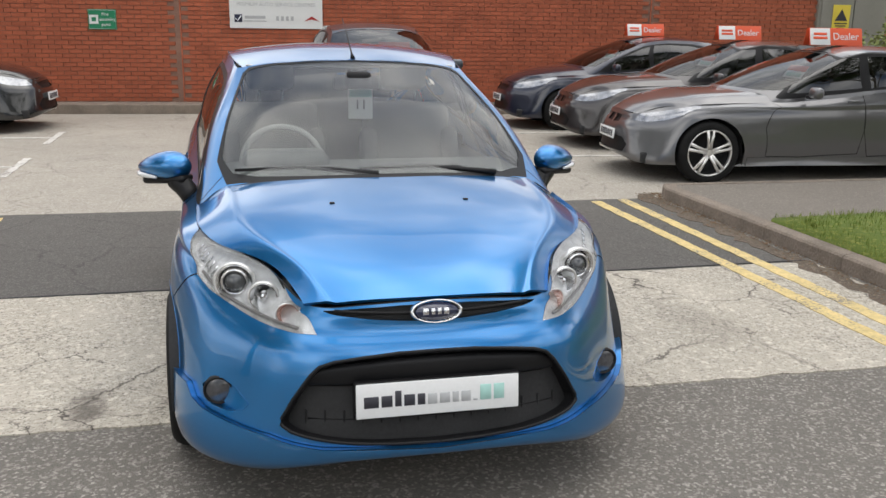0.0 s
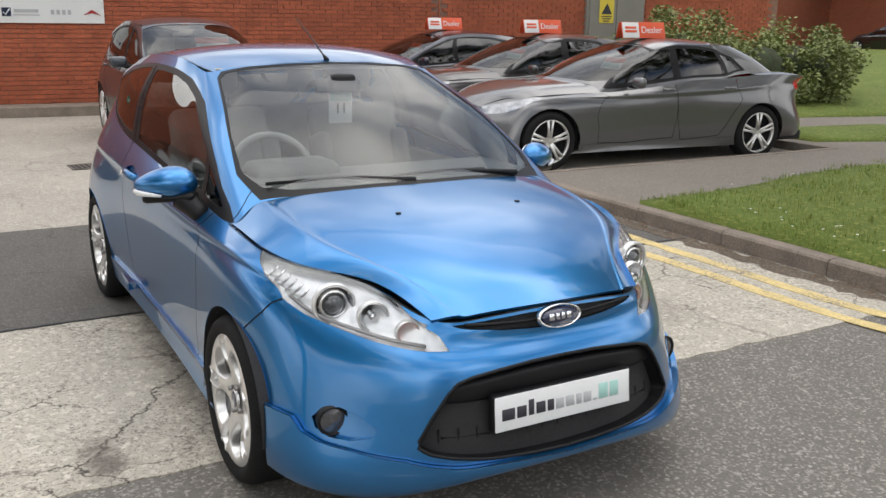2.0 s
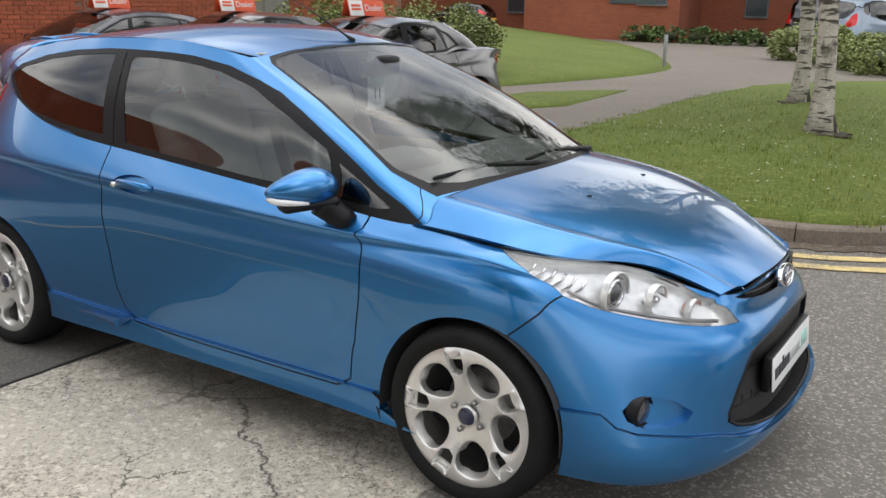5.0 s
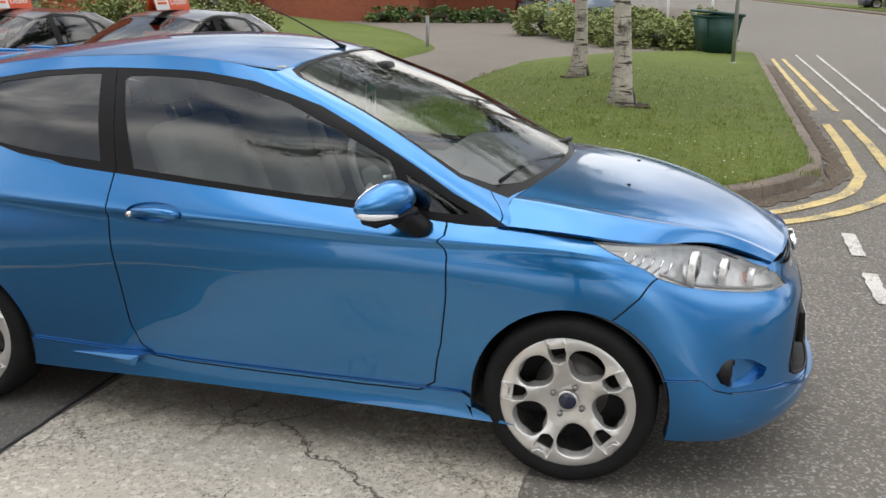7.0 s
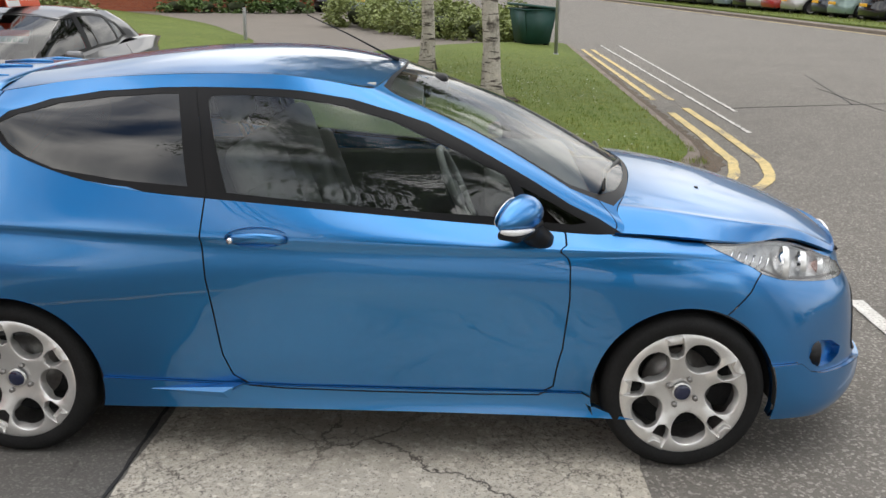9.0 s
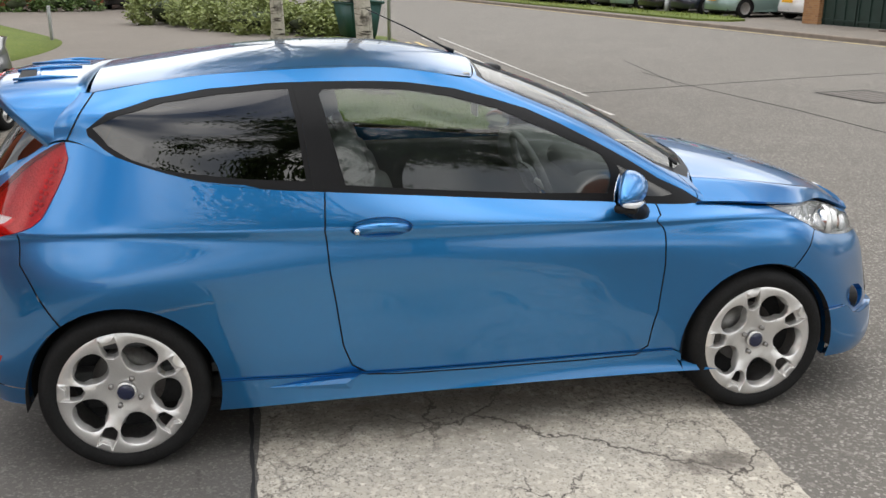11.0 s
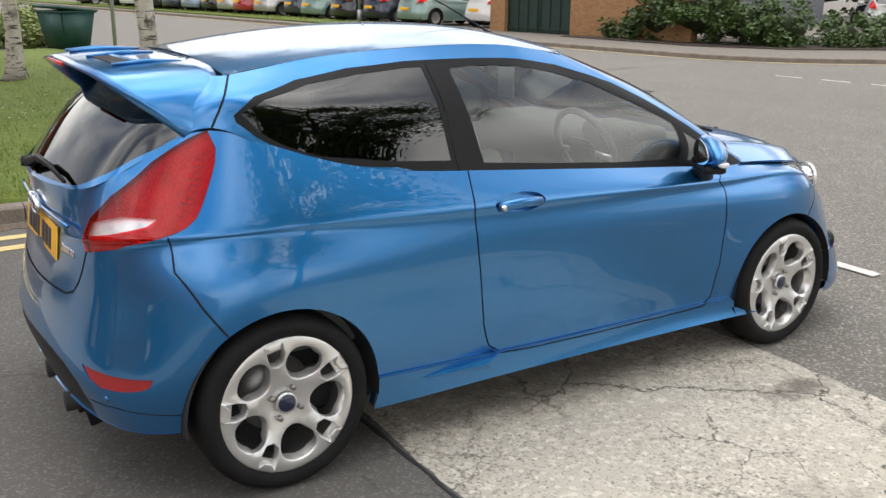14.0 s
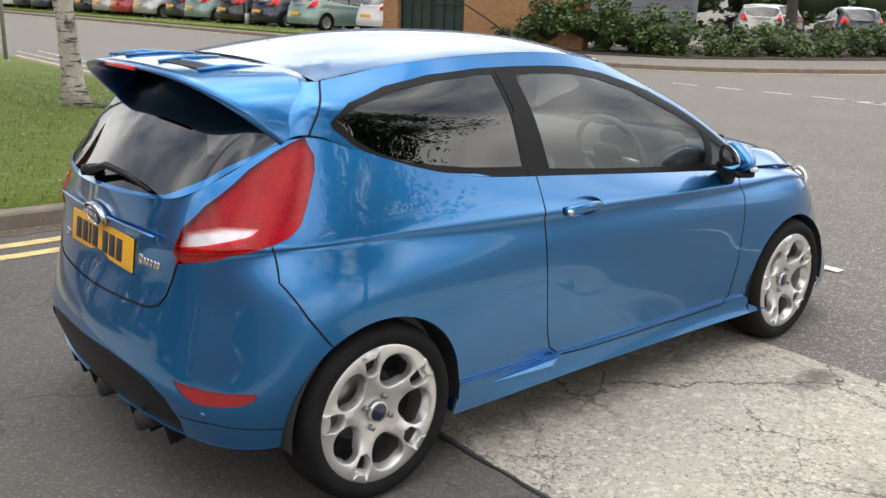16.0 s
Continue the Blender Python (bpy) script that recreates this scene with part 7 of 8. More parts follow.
        part("mirror_base", box(.20, .09, .034, (-.016, -.012, -.053), .016), M["black"], m)
        part("mirror_foot", tube(spline([(-.055, -.01, -.055), (-.10, -.02, -.095), (-.145, -.05, -.135)], 6), [.046, .045, .044, .042, .04, .036], 12), M["black"], m, "black foot")
    # wheels
    w = alloy_wheel()
    w.parent = car
    w.matrix_basis = pose(-.735, 0, .298)
    for x, y in ((-1, 2.489), (1, 0), (1, 2.489)):
        copy_thing(w, pose(x * .735, y, .298, 0, 0, 0 if x < 0 else 180)).parent = car
    # floor, cabin fittings
    part("underbody", box(1.42, 2.9, .10, (0, 1.2, .24), .02), M["dark"], car)
    part("engine_bay", box(.76, .70, .26, (0, -.12, .58), .05), M["dark"], car)
    part("cabin_floor", box(1.42, 2.3, .04, (0, 1.55, .32), .01), M["trim_dark"], car)
    part("scuttle", box(1.32, .10, .30, (0, .42, .78), .04), M["trim_dark"], car)
    dash = box(1.30, .42, .20, (0, .52, .87), .07, 3)
    part("dashboard", dash, M["trim_dark"], car)
    part("binnacle", box(.36, .22, .09, (-.36, .62, .975), .04, 3), M["trim_dark"], car)
    wheel_m = pose(-.36, .84, .925, 65)
    part("steering_wheel", tube([(.18 * math.cos(2 * math.pi * k / 36), .18 * math.sin(2 * math.pi * k / 36), 0) for k in range(36)], .015, 10, closed=True), M["seat_grey"], car, at=wheel_m)
    part("wheel_boss", box(.15, .13, .05, (0, -.01, -.02), .03, 3), M["trim_dark"], car, at=wheel_m)
    for a in (190, 350, 270):
        q = radians(a)
        part("wheel_spoke", tube([(.05 * math.cos(q), .05 * math.sin(q), -.015), (.17 * math.cos(q), .17 * math.sin(q), 0)], .013, 8), M["alloy"], car, at=wheel_m)
    for x in (-.36, .36):
        s = seat(M["seat_grey"])
        s.parent = car
        s.matrix_basis = pose(x, 1.22, .42)
    part("rear_bench", box(1.20, .48, .20, (0, 2.0, .48), .06, 3), M["trim_dark"], car)
    part("rear_backrest", box(1.16, .14, .58, (0, 0, .29), .05, 3), M["trim_dark"], car, at=pose(0, 2.26, .52, -18))
    part("parcel_shelf", box(.94, .40, .03, (0, 2.62, .93), .01), M["trim_dark"], car)
    part("headlining", box(1.0, 1.2, .012, (0, 1.75, 1.352), .005), M["lining"], car)
    for s in (-1, 1):
        part("door_card", box(.05, 1.25, .50, (s * .70, 1.08, .64), .02), M["trim_dark"], car)
        part("rear_trim", box(.06, .95, .52, (s * .69, 2.2, .68), .02), M["trim_dark"], car)
    part("inner_mirror", box(.22, .03, .065, (0, .98, 1.285), .014), M["black"], car)
    part("sensor_pod", box(.12, .07, .08, (0, .93, 1.30), .02), M["black"], car)
    tag = part("price_tag", box(.115, .004, .155, (.02, 1.0, 1.19), .002), M["white_plastic"], car, "white and green hanging tag with 11 on it")
    part("tag_band", box(.105, .003, .05, (.02, .996, 1.24), .001), M["ink_green"], car)
    return car


def letters(text, size, material, m, parent, name="lettering"):
    """Raised writing as a mesh."""
    cu = bpy.data.curves.new(name, "FONT")
    cu.body, cu.size, cu.extrude, cu.align_x, cu.align_y = text, size, .001, "CENTER", "CENTER"
    tmp = bpy.data.objects.new(name, cu)
    scene.collection.objects.link(tmp)
    me = bpy.data.meshes.new_from_object(tmp.evaluated_get(bpy.context.evaluated_depsgraph_get()))
    bpy.data.objects.remove(tmp)
    bpy.data.curves.remove(cu)
    me.materials.clear()
    me.materials.append(material)
    ob = new(name, me)
    ob.parent = parent
    ob.matrix_basis = m
    return ob


blue_car = hatchback()
letters("11", .062, M["ink"], pose(.02, .9935, 1.178, 90), blue_car, "tag_number")


# ---- other cars: one builder, warped from the same kind of net ----
def warp(y, marks):
    """Moves lengths piece by piece: marks are (from, to)."""
    return float(np.interp(y, [a for a, _ in marks], [b for _, b in marks]))


SHAPES = {
    "hatch": dict(marks=((-.83, -.88), (0, 0), (.27, .42), (1.1, 1.25), (2.489, 2.62), (3.13, 3.40)), wide=1.045, tall=1.0, base=2.62, rim=.232, tyre=.318),
    "saloon": dict(marks=((-.83, -.86), (-.3, -.32), (0, 0), (.27, .72), (1.1, 1.52), (1.75, 1.98), (2.489, 2.97), (3.13, 4.02)), wide=1.075, tall=1.0, base=2.97, rim=.245, tyre=.335),
    "van": dict(marks=((-.83, -.80), (0, 0), (.27, .30), (1.1, .95), (2.489, 2.70), (3.13, 3.45)), wide=1.05, tall=1.22, base=2.70, rim=.20, tyre=.31),
}


def star_wheel(rim, tyre, width=.22, spokes=5):
    """A wheel with paired spokes; faces -x."""
    w = empty("wheel")
    h = width / 2
    part("tyre", lathe([(rim - .01, -h + .012), (rim + .006, -h), (tyre - .02, -h), (tyre, -h + .04), (tyre, h - .04), (tyre - .02, h), (rim, h)], 40), M["rubber"], w)
    part("rim", lathe([(rim - .012, -h + .05), (rim - .012, -h + .006), (rim + .004, -h + .002), (rim + .002, -h + .02)], 40), M["alloy"], w)
    part("barrel", lathe([(rim - .012, -h + .05), (rim - .03, h - .02), (0, h - .03)], 32), M["dark"], w)
    part("hub", lathe([(.062, -h + .04), (.055, -h + .018), (.03, -h + .014), (0, -h + .014)], 24), M["alloy"], w)
    for k in range(spokes):
        for d in (-.13, .13):
            a = 2 * math.pi * k / spokes + .3
            p0 = Vector((-h + .026, .035 * math.cos(a + d * 2), .035 * math.sin(a + d * 2)))
            p1 = Vector((-h + .012, (rim - .008) * math.cos(a + d), (rim - .008) * math.sin(a + d)))
            part("spoke", tube([p0, p0.lerp(p1, .5) + Vector((-.006, 0, 0)), p1], [.022, .016, .018], 6), M["alloy"], w)
    return w


def road_car(kind, paint, name, label, fine=True, board=False, sticker=False, plate="white_plastic"):
    """A parked car; its front axle at the origin, facing -y, on the ground."""
    sh = SHAPES[kind]
    kz = lambda z: z if kind != "van" else (z if z < .8 else .8 + (z - .8) * 1.75)

    def go(p):
        return (p[0] * sh["wide"], warp(p[1], sh["marks"]), kz(p[2]))

    car = empty(name, None, label, "car")
    lines = [[go(p) for p in line] for line in hatch_side]
    cab_base, cab_brow = [go(p) for p in base], [go(p) for p in brow]
    bon_net = [[go(p) for p in line] for line in hatch_bonnet]
    rc, re_ = [go(p) for p in roof_c], [go(p) for p in roof_e]
    if kind == "saloon":
        tops = {10: (.775, 2.45, 1.0), 11: (.78, 2.97, 1.03), 12: (.765, 3.40, 1.035), 13: (.70, 3.78, 1.01), 14: (.47, 3.94, 1.0), 15: (0, 3.97, .998)}
        for k, (x, y, z) in tops.items():
            lines[-1][k] = (-x, y, z)
        for row, (z12, z13, z14) in zip((5, 6), ((.86, .86, .84), (.93, .92, .90))):
            for k, z in ((12, z12), (13, z13), (14, z14), (15, z14)):
                p = lines[row][k]
                lines[row][k] = (p[0] * 1.02 if k < 14 else p[0] * 1.10, p[1] + (.03 if k > 12 else .0), z)
        sad = [(.70, 2.78, 1.04), (.66, 3.22, 1.055), (.56, 3.36, 1.06), (.38, 3.42, 1.062), (0, 3.44, 1.062)]
        for k, (x, y, z) in zip((8, 9, 10, 11, 12), sad):
            cab_base[k] = (-x, y, z)
        cab_base[7] = (-.775, 2.42, 1.0)
        tip = [(.60, 2.35, 1.40), (.575, 2.62, 1.375), (.50, 2.72, 1.37), (.38, 2.74, 1.38), (0, 2.76, 1.39)]
        for k, (x, y, z) in zip((8, 9, 10, 11, 12), tip):
            cab_brow[k] = (-x, y, z)
        rc = [(0, 1.50, 1.39), (0, 1.72, 1.435), (0, 1.95, 1.452), (0, 2.15, 1.452), (0, 2.35, 1.44), (0, 2.55, 1.42), (0, 2.74, 1.392)]
        re_[-2:] = [(-.60, 2.35, 1.40), (-.575, 2.60, 1.378)]
    side = Shell(lines, flip=True, su=6, sv=4, fair=True)
    st = .05 if fine else .14
    r_a = sh["tyre"] + .045
    cz = sh["tyre"] - .01
    fa, ra = side.outline(arch(0, cz, r_a, 40), "side", .05), side.outline(arch(sh["base"], cz, r_a, 40), "side", .05)
    g3 = lambda pts: [go(p) for p in neg(pts)]
    lamp = side.outline(g3([(.713, -.10, .800), (.62, -.30, .765), (.50, -.48, .735), (.40, -.62, .70), (.40, -.67, .625), (.53, -.575, .63), (.64, -.44, .655), (.72, -.25, .70)]), step=.03)
    low = [(p[0] * sh["wide"], p[1]) for p in neg([(.001, .46), (.35, .45), (.44, .38), (.40, .30), (.001, .29)])]
    up = [(p[0] * sh["wide"], p[1]) for p in (neg([(.03, .68), (.16, .675), (.17, .60), (.03, .59)]) if kind == "saloon" else neg([(.001, .68), (.30, .67), (.27, .59), (.001, .58)]))]
    grille, upper = side.outline(low, "front", .03), side.outline(up, "front", .03)
    if kind == "saloon":
        tail = side.outline(neg([(.80, 3.62, .93), (.76, 3.80, .94), (.60, 3.96, .92), (.42, 4.02, .88), (.42, 4.04, .80), (.62, 3.99, .80), (.78, 3.85, .82), (.82, 3.66, .86)]), step=.03)
        doors = [[(1.72, .99), (1.73, .6), (1.68, .32), (1.0, .29), (.62, .30), (.60, .60), (.68, .88)], [(2.62, 1.0), (2.66, .75), (2.50, .55), (2.34, .32), (1.80, .29), (1.72, .60), (1.72, .99)]]
    else:
        tail = side.outline(g3([(.64, 2.66, 1.10), (.69, 2.68, 1.0), (.70, 2.78, .87), (.60, 2.93, .84), (.50, 3.0, .83), (.49, 2.96, .92), (.55, 2.82, 1.04)]), step=.03)
        doors = [[(warp(y, sh["marks"]), kz(z)) for y, z in ((1.30, .95), (1.28, .5), (1.2, .29), (.6, .28), (.47, .40), (.44, .70), (.46, .87))],
                 [(warp(y, sh["marks"]), kz(z)) for y, z in ((2.2, 1.02), (2.2, .75), (2.02, .5), (1.95, .29), (1.28, .29), (1.3, .95))]]
    regs = [("hole", fa), ("hole", ra), ("lamp", lamp), ("tail", tail), ("upper", upper), ("grille", grille)]
    if fine:
        regs += [("gap", side.ribbon(side.outline(d, "side", .04, False), .010)) for d in doors]
        regs.append(("sill", side.outline([(sh["base"] * .14, .29), (sh["base"] * .86, .30)], "side", closed=False) + [(10.5, 0), (5.5, 0)]))
    c = side.cut(regs, step=st)
    put = lambda nm, shell, key, m, off=0.0, lab="": mesh_part(nm, *shell.lift(key, off)[:2], m, car, lab, shell.lift(key, off)[2]) if key else None

    def two(nm, shell, key, m, off=0.0, lab=""):
        """The same piece on both sides, each an object of its own."""
        if not key:
            return []
        d = shell.lift(key, off, False)
        return [mesh_part(nm, q[0], q[1], m, car, lab, q[2]) for q in (d, flip_x(d))]

    put("body", side, c["rest"], paint)
    two("side_sill", side, c.get("sill"), paint, .008)
    two("door_gap", side, c.get("gap"), M["dark"], -.004)
    two("headlamp", side, c.get("lamp"), M["car_lamp"], .003, "clear headlamp")
    two("tail_lamp", side, c.get("tail"), M["red_lens"], .003, "red tail lamp")
    put("grille", side, c.get("grille"), M["black"], -.02)
    put("upper_grille", side, c.get("upper"), M["black"], -.012)
    bon = Shell(bon_net, su=6, sv=4)
    put("bonnet", bon, bon.cut([], step=st * 1.4)["rest"], paint)
    bl = [(0, -.012, .03), (-.015, -.012, .028), (-.025, -.01, .02), (-.03, 0, .015)] + [(-.028, 0, .008)] * 6 + [(-.02, .02, .01), (0, .03, .01), (0, .035, .01)]
    cab = Shell([cab_base, [tuple((a + b) / 2 + q for a, b, q in zip(p, r, s)) for p, r, s in zip(cab_base, cab_brow, bl)], cab_brow], flip=True, su=6, sv=6)
    scr = [(0, .10), (1.6, .12), (2.25, .30), (2.42, 1.0), (2.2, 1.82), (1, 1.93), (0, 1.93)]
    if kind == "saloon":
        win_f = cab.outline([(1.70, 1.02), (1.72, 1.34), (1.55, 1.335), (1.25, 1.24), (.98, 1.09), (.86, .97)], "side", .04)
        win_r = cab.outline([(1.80, 1.02), (1.80, 1.345), (2.1, 1.345), (2.35, 1.31), (2.48, 1.06)], "side", .04)
        win_q = cab.outline([(2.53, 1.06), (2.42, 1.29), (2.55, 1.24), (2.76, 1.10)], "side", .04)
        frame_o = cab.outline([(.74, .92), (1.0, 1.135), (1.25, 1.275), (1.5, 1.365), (1.8, 1.378), (2.15, 1.372), (2.4, 1.335), (2.62, 1.245), (2.84, 1.085), (2.5, 1.025), (1.75, .99)], "side", .04)
        rear = [(9.5, .15), (10.2, .1), (12, .08), (12, 1.9), (10.6, 1.85), (9.7, 1.6)]
    else:
        q = lambda pts: [(warp(y, sh["marks"]), kz(z)) for y, z in pts]
        win_f = cab.outline(q([(1.27, .97), (1.29, 1.30), (1.15, 1.265), (.9, 1.165), (.66, 1.05), (.60, .92)]), "side", .04)
        win_r = cab.outline(q([(1.34, .975), (1.36, 1.315), (1.6, 1.328), (1.95, 1.315), (2.16, 1.28), (2.16, 1.05)]), "side", .04)
        win_q = cab.outline(q([(2.22, 1.06), (2.22, 1.275), (2.36, 1.25), (2.45, 1.16), (2.36, 1.09)]), "side", .04)
        frame_o = cab.outline(q([(.40, .90), (.7, 1.10), (.95, 1.215), (1.2, 1.305), (1.6, 1.35), (2.0, 1.34), (2.35, 1.29), (2.52, 1.19), (2.38, 1.05), (1.75, .99), (1.0, .915)]), "side", .04)
        rear = [(9.5, .15), (10.2, .1), (12, .08), (12, 1.85), (10.6, 1.8), (9.7, 1.5)]
    cc = cab.cut([("screen", scr), ("win_f", win_f), ("win_r", win_r), ("win_q", win_q), ("rear", rear), ("frame", frame_o)], step=st)
    two("pillar", cab, cc["rest"], paint)
    two("window_frame", cab, cc.get("frame"), M["black"], -.001)
    for nm, key, m in (("windscreen", "screen", "screen_far"), ("rear_window", "rear", "tint")):
        g = put(nm, cab, cc.get(key), M[m], -.004)
        if g:
            g.visible_shadow = False
    for key in ("win_f", "win_r", "win_q"):
        for g in two("side_window", cab, cc.get(key), M["tint"], -.004):
            g.visible_shadow = False
    roof_net = [[(e[0] * f, p[1] + (e[1] - p[1]) * f * f, e[2] + (p[2] - e[2]) * (1 - f**2.4)) for p, e in zip(rc, re_)] for f in (0, .3, .55, .78, .92, 1)]
    top = Shell(roof_net, flip=True, su=5, sv=4)
    put("roof", top, top.cut([], step=st * 1.5)["rest"], paint)
    if kind == "saloon":
        a, b = [cab_base[k] for k in (8, 9, 10, 11, 12)], [lines[-1][k] for k in (11, 12, 13, 14, 15)]
        deck = Shell([a, [tuple((p + q) / 2 + s for p, q, s in zip(u, v, (0, 0, .012))) for u, v in zip(a, b)], b], su=5, sv=5)
        put("boot_lid", deck, deck.cut([], step=.08)["rest"], paint)
    # inside, underside, wheels
    L0, L1 = sh["marks"][0][1], sh["marks"][-1][1]
    part("underbody", box(1.40, L1 - L0 - .35, .12, (0, (L0 + L1) / 2, .26), .02), M["dark"], car)
    part("cabin_tub", box(1.34, sh["base"] * .82, .50, (0, sh["base"] * .58, .62), .05), M["trim_dark"], car)
    for x in (-.36, .36):
        part("seat_back", box(.46, .14, .60, (0, 0, .3), .05), M["trim_dark"], car, at=pose(x, sh["base"] * .56, .72, -16))
    w = star_wheel(sh["rim"], sh["tyre"]) if fine else None
    for x in (-1, 1):
        for y in (0, sh["base"]):
            m = pose(x * .70 * sh["wide"] * 1.03, y, sh["tyre"], 0, 0, 0 if x < 0 else 180)
            if fine:
                (copy_thing(w, m) if (x, y) != (-1, 0) else w).parent = car
                w.matrix_basis = pose(-.70 * sh["wide"] * 1.03, 0, sh["tyre"])
            else:
                t = part("tyre", lathe([(.21, -.10), (sh["tyre"], -.085), (sh["tyre"], .1), (.0, .1)], 20), M["rubber"], car, at=m)
                part("rim", lathe([(.205, -.095), (.19, -.08), (.05, -.085), (0, -.085)], 16), M["steel"], t)
    for y in (0, sh["base"]):
        for s in (-1, 1):
            bm = bmesh.new()
            ring = [[bm.verts.new((s * x, y + (r_a - .002) * math.cos(q), cz + (r_a - .002) * math.sin(q))) for q in [radians(-15 + 210 * k / 16) for k in range(17)]] for x in (.84, .5)]
            for k in range(16):
                bm.faces.new((ring[0][k], ring[0][k + 1], ring[1][k + 1], ring[1][k]))
            bm.faces.new(ring[1])
            part("arch_liner", bm, M["dark"], car)
    for s in (-1, 1):
        bm = box(.20, .10, .12, (0, 0, 0), .045, 3)
        mir = part("door_mirror", bm, paint, car, at=pose(s * .93 * sh["wide"], warp(.62, sh["marks"]), kz(.98)))
        part("mirror_stem", box(.12, .05, .04, (-s * .12, 0, -.05), .012), M["black"], mir)
        if fine:
            for d in doors:
                y = d[0][0] - .22
                part("door_handle", tube([(s * .865, y, .885), (s * .895, y + .08, .888), (s * .865, y + .17, .89)], .012, 6), paint, car)
    pl = part("number_plate", box(.52, .01, .11, (0, 0, 0), .003), M["white_plastic"], car, "white plate with dark bars", at=pose(0, L0 - .004, .47, -5))
    for k in range(7):
        part("bar", box(.042, .004, .07, (-.19 + k * .062, -.006, 0), .001, 1), M["ink"], pl)
    rl = part("number_plate", box(.52, .01, .11, (0, 0, 0), .003), M["yellow_plate"], car, "yellow plate with dark bars", at=pose(0, L1 + .03, .62 if kind != "saloon" else .72, 5))
    if sticker:
        y, z = warp(.80, sh["marks"]), kz(1.16)
        st_m = look((.20, y, z), (.20, y - 1, z + .75)) @ pose(0, 0, 0, 0, 0, 0)
        pc = part("price_card", box(.42, .17, .004, (0, 0, 0), .001), M["white_plastic"], car, "white and red price card behind the windscreen", at=st_m)
        part("card_band", box(.41, .075, .003, (0, .042, -.004), .001), M["board_red"], pc)
        for k in range(5):
            part("bar", box(.05, .05, .003, (-.13 + k * .066, -.042, -.004), .001, 1), M["ink_green"], pc)
    if board:
        y = warp(1.42, sh["marks"])
        bd = part("roof_board", prism([(-.09, -.33), (.09, -.33), (.09, .33), (-.09, .33)], 0, .001), M["black"], car, "wedge-shaped roof board, white and orange", at=pose(0, y, 1.448))
        for s in (-1, 1):
            face = part("board_face", box(.006, .64, .20, (0, 0, .10), .002), M["board_red"], bd, "orange board face", at=pose(s * .075, 0, .0, 0, -s * 16))
            part("board_white", box(.004, .24, .19, (s * .004, -s * .19, .10), .001), M["white_plastic"], face)
            for zz, ww in ((.13, .16), (.085, .17)):
                part("bar", box(.003, ww, .03, (s * .0075, -s * .19, zz), .001, 1), M["board_red"], face)
            letters("Dealer", .115, M["white_plastic"], pose(s * .0045, s * .12, .10, 90, 0, 90 * s), face, "lettering")
        for s in (-1, 1):
            part("board_end", prism([(-.075, -.004), (.075, -.004), (.03, .004), (-.03, .004)], 0, .002), M["black"], bd, at=pose(0, s * .33, .0))
    return car


# ---- parked cars ----
for text, size, m, parent, at in letters_later:
    turn = pose(*at, 90) if parent.name != "goods_sign" else pose(*at, 90, 0, -90)
    letters(text, size, M[m], turn, parent)

saloon = road_car("saloon", M["grey_paint"], "grey_saloon", "grey metallic saloon with an orange roof board", board=True, sticker=True)
saloon.matrix_basis = pose(4.30, 5.80, 0, 0, 0, -96.2) @ Matrix.Scale(.96, 4)
dark_saloon = road_car("saloon", M["brown_paint"], "dark_saloon", "dark brown saloon with an orange roof board", board=True, sticker=True)
dark_saloon.matrix_basis = pose(4.57, 8.19, 0, 0, 0, -95.4) @ Matrix.Scale(.96, 4)
navy = road_car("hatch", M["navy_paint"], "navy_hatchback", "navy hatchback with an orange roof board by the wall", board=True, sticker=True)
navy.matrix_basis = pose(4.43, 10.38, 0, 0, 0, -94) @ Matrix.Scale(.96, 4)
slate = road_car("hatch", M["slate_paint"], "slate_hatchback", "slate-grey hatchback with a price card, parked facing out", sticker=True)
slate.matrix_basis = pose(1.37, 7.38, 0) @ Matrix.Diagonal((.98, .97, 1.07, 1))
left_car = road_car("hatch", M["black_paint"], "black_hatchback", "black hatchback parked nose out by the wall", sticker=False)
left_car.matrix_basis = pose(-3.82, 10.79, 0, 0, 0, 86)
office_car = copy_thing(left_car, pose(32.3, 21.5, .36, 0, 0, 180 - 2) @ Matrix.Scale(.8, 4))
tagged(office_car, "black saloon parked beside the brick offices")

PAINTED = ("body", "side_sill", "bonnet", "pillar", "roof", "door_mirror", "boot_lid")


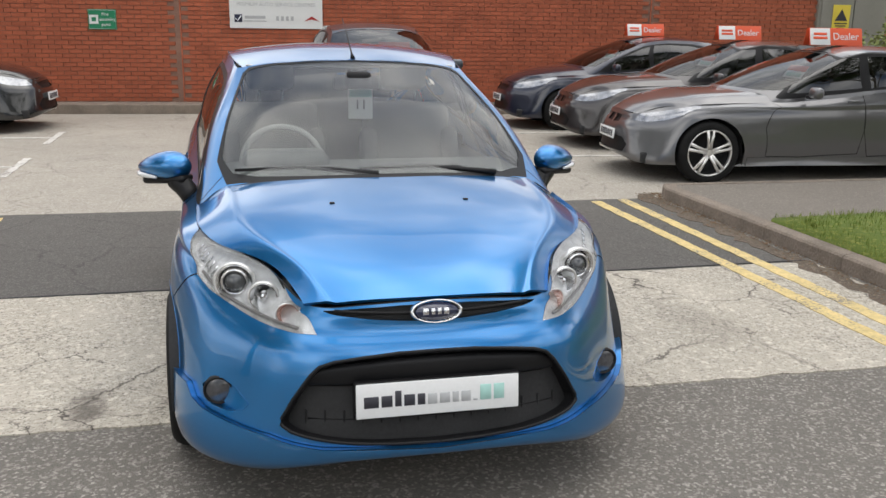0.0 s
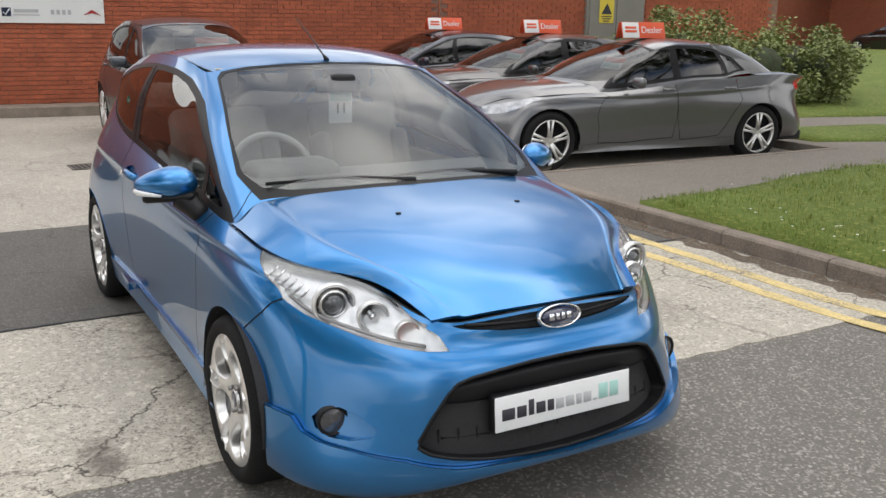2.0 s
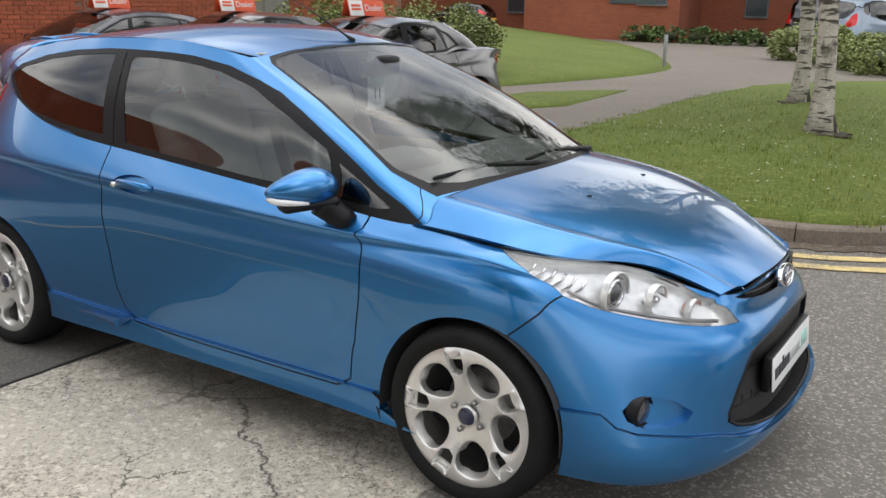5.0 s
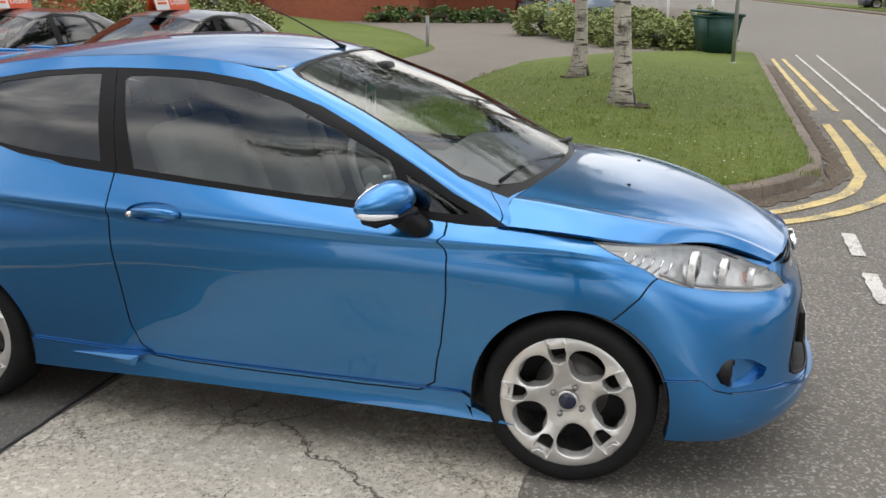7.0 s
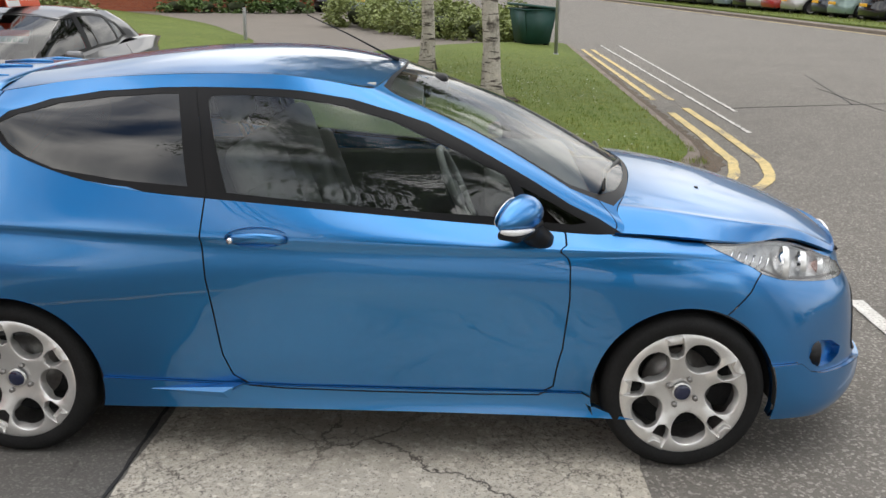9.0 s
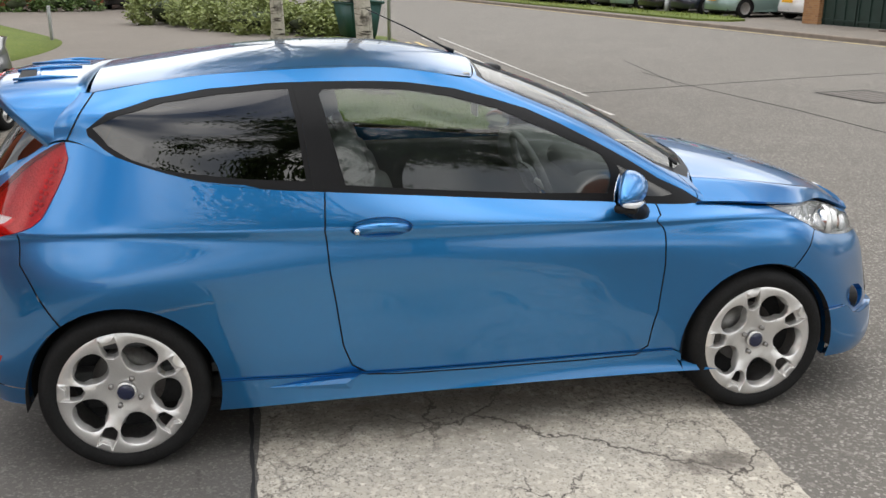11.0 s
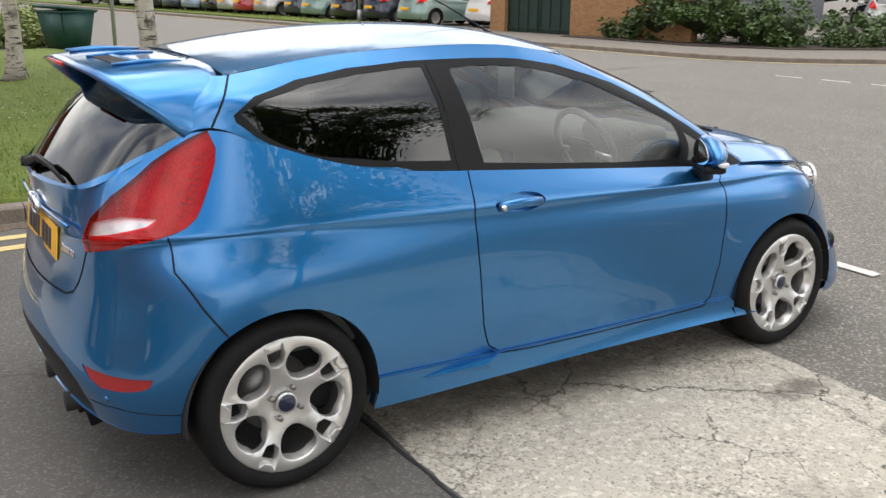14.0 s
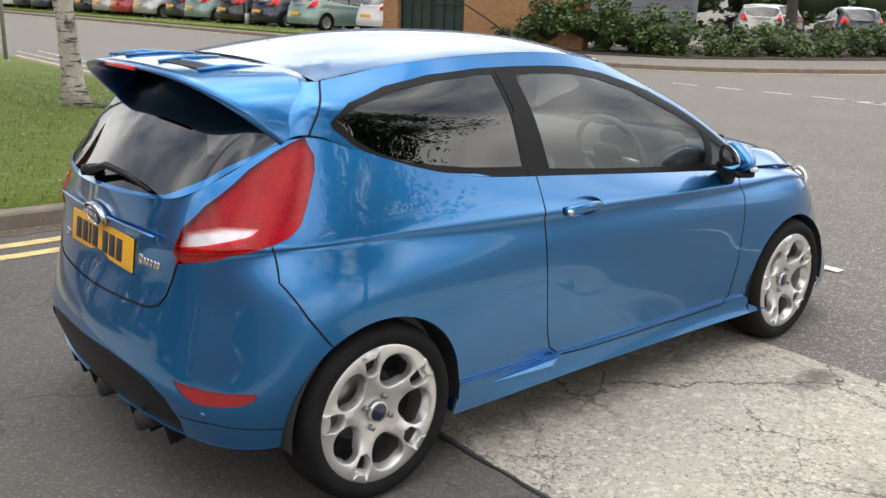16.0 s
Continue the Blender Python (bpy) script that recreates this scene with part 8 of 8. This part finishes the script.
def repaint(car, paint):
    for o in car.children_recursive:
        if o.name.split(".")[0] in PAINTED and o.type == "MESH":
            o.material_slots[0].link = "OBJECT"
            o.material_slots[0].material = paint


far = road_car("hatch", M["mint_paint"], "far_car", "pale green hatchback in the far car park", fine=False)
far.matrix_basis = pose(27.0, -17.3, .105, 0, 0, 8)
tagged(far, group="cars in the far row")
van = road_car("van", M["ice_paint"], "far_van", "pale blue van in the far car park", fine=False)
van.matrix_basis = pose(43.9, -14.5, .105, 0, 0, 9)
tagged(van, group="cars in the far row")
row = [(25.0, -19.0, "white_car", "white"), (29.2, -17.0, "navy_paint", "dark blue"), (31.0, -16.5, "black_paint", "black"), (33.2, -16.2, "mint_paint", "silver-green"), (35.0, -16.2, "slate_paint", "slate"), (37.0, -15.6, "silver_paint", "beige-silver"),
       (38.8, -15.3, "red_paint", "dark red"), (40.4, -15.1, "silver_paint", "silver"), (42.1, -14.9, "black_paint", "black"), (46.0, -14.1, "slate_paint", "slate"), (47.8, -13.8, "black_paint", "black"), (49.6, -13.6, "white_car", "white"), (51.4, -13.3, "white_car", "white"), (53.6, -12.9, "navy_paint", "dark blue"), (57.5, -12.2, "slate_paint", "slate")]
for x, y, paint, word in row:
    c = copy_thing(far, pose(x, y, .105, 0, 0, 8))
    repaint(c, M[paint])
    tagged(c, word + " hatchback in the far car park")
for k, (x, y, paint, word) in enumerate(((17.9, -30.2, "silver_paint", "silver"), (15.4, -32.0, "slate_paint", "slate"), (12.5, -35, "white_car", "white"), (9.7, -37.5, "black_paint", "black"), (20.1, -32.8, "black_paint", "black"), (7.2, -40, "silver_paint", "silver"), (14.4, -39.4, "red_paint", "red"))):
    c = copy_thing(far, pose(x, y, .11, 0, 0, 35 + 8 * k))
    repaint(c, M[paint])
    tagged(c, word + " hatchback behind the roadside hedge", group="cars behind the hedge")
for x, y, a, paint, word in ((34.5, 3.6, 65, "ice_paint", "blue"), (38, 6.3, 85, "black_paint", "black")):
    c = copy_thing(van, pose(x, y, .1, 0, 0, a))
    repaint(c, M[paint])
    tagged(c, word + " van parked beyond the low hedge", group="vans beyond the hedge")
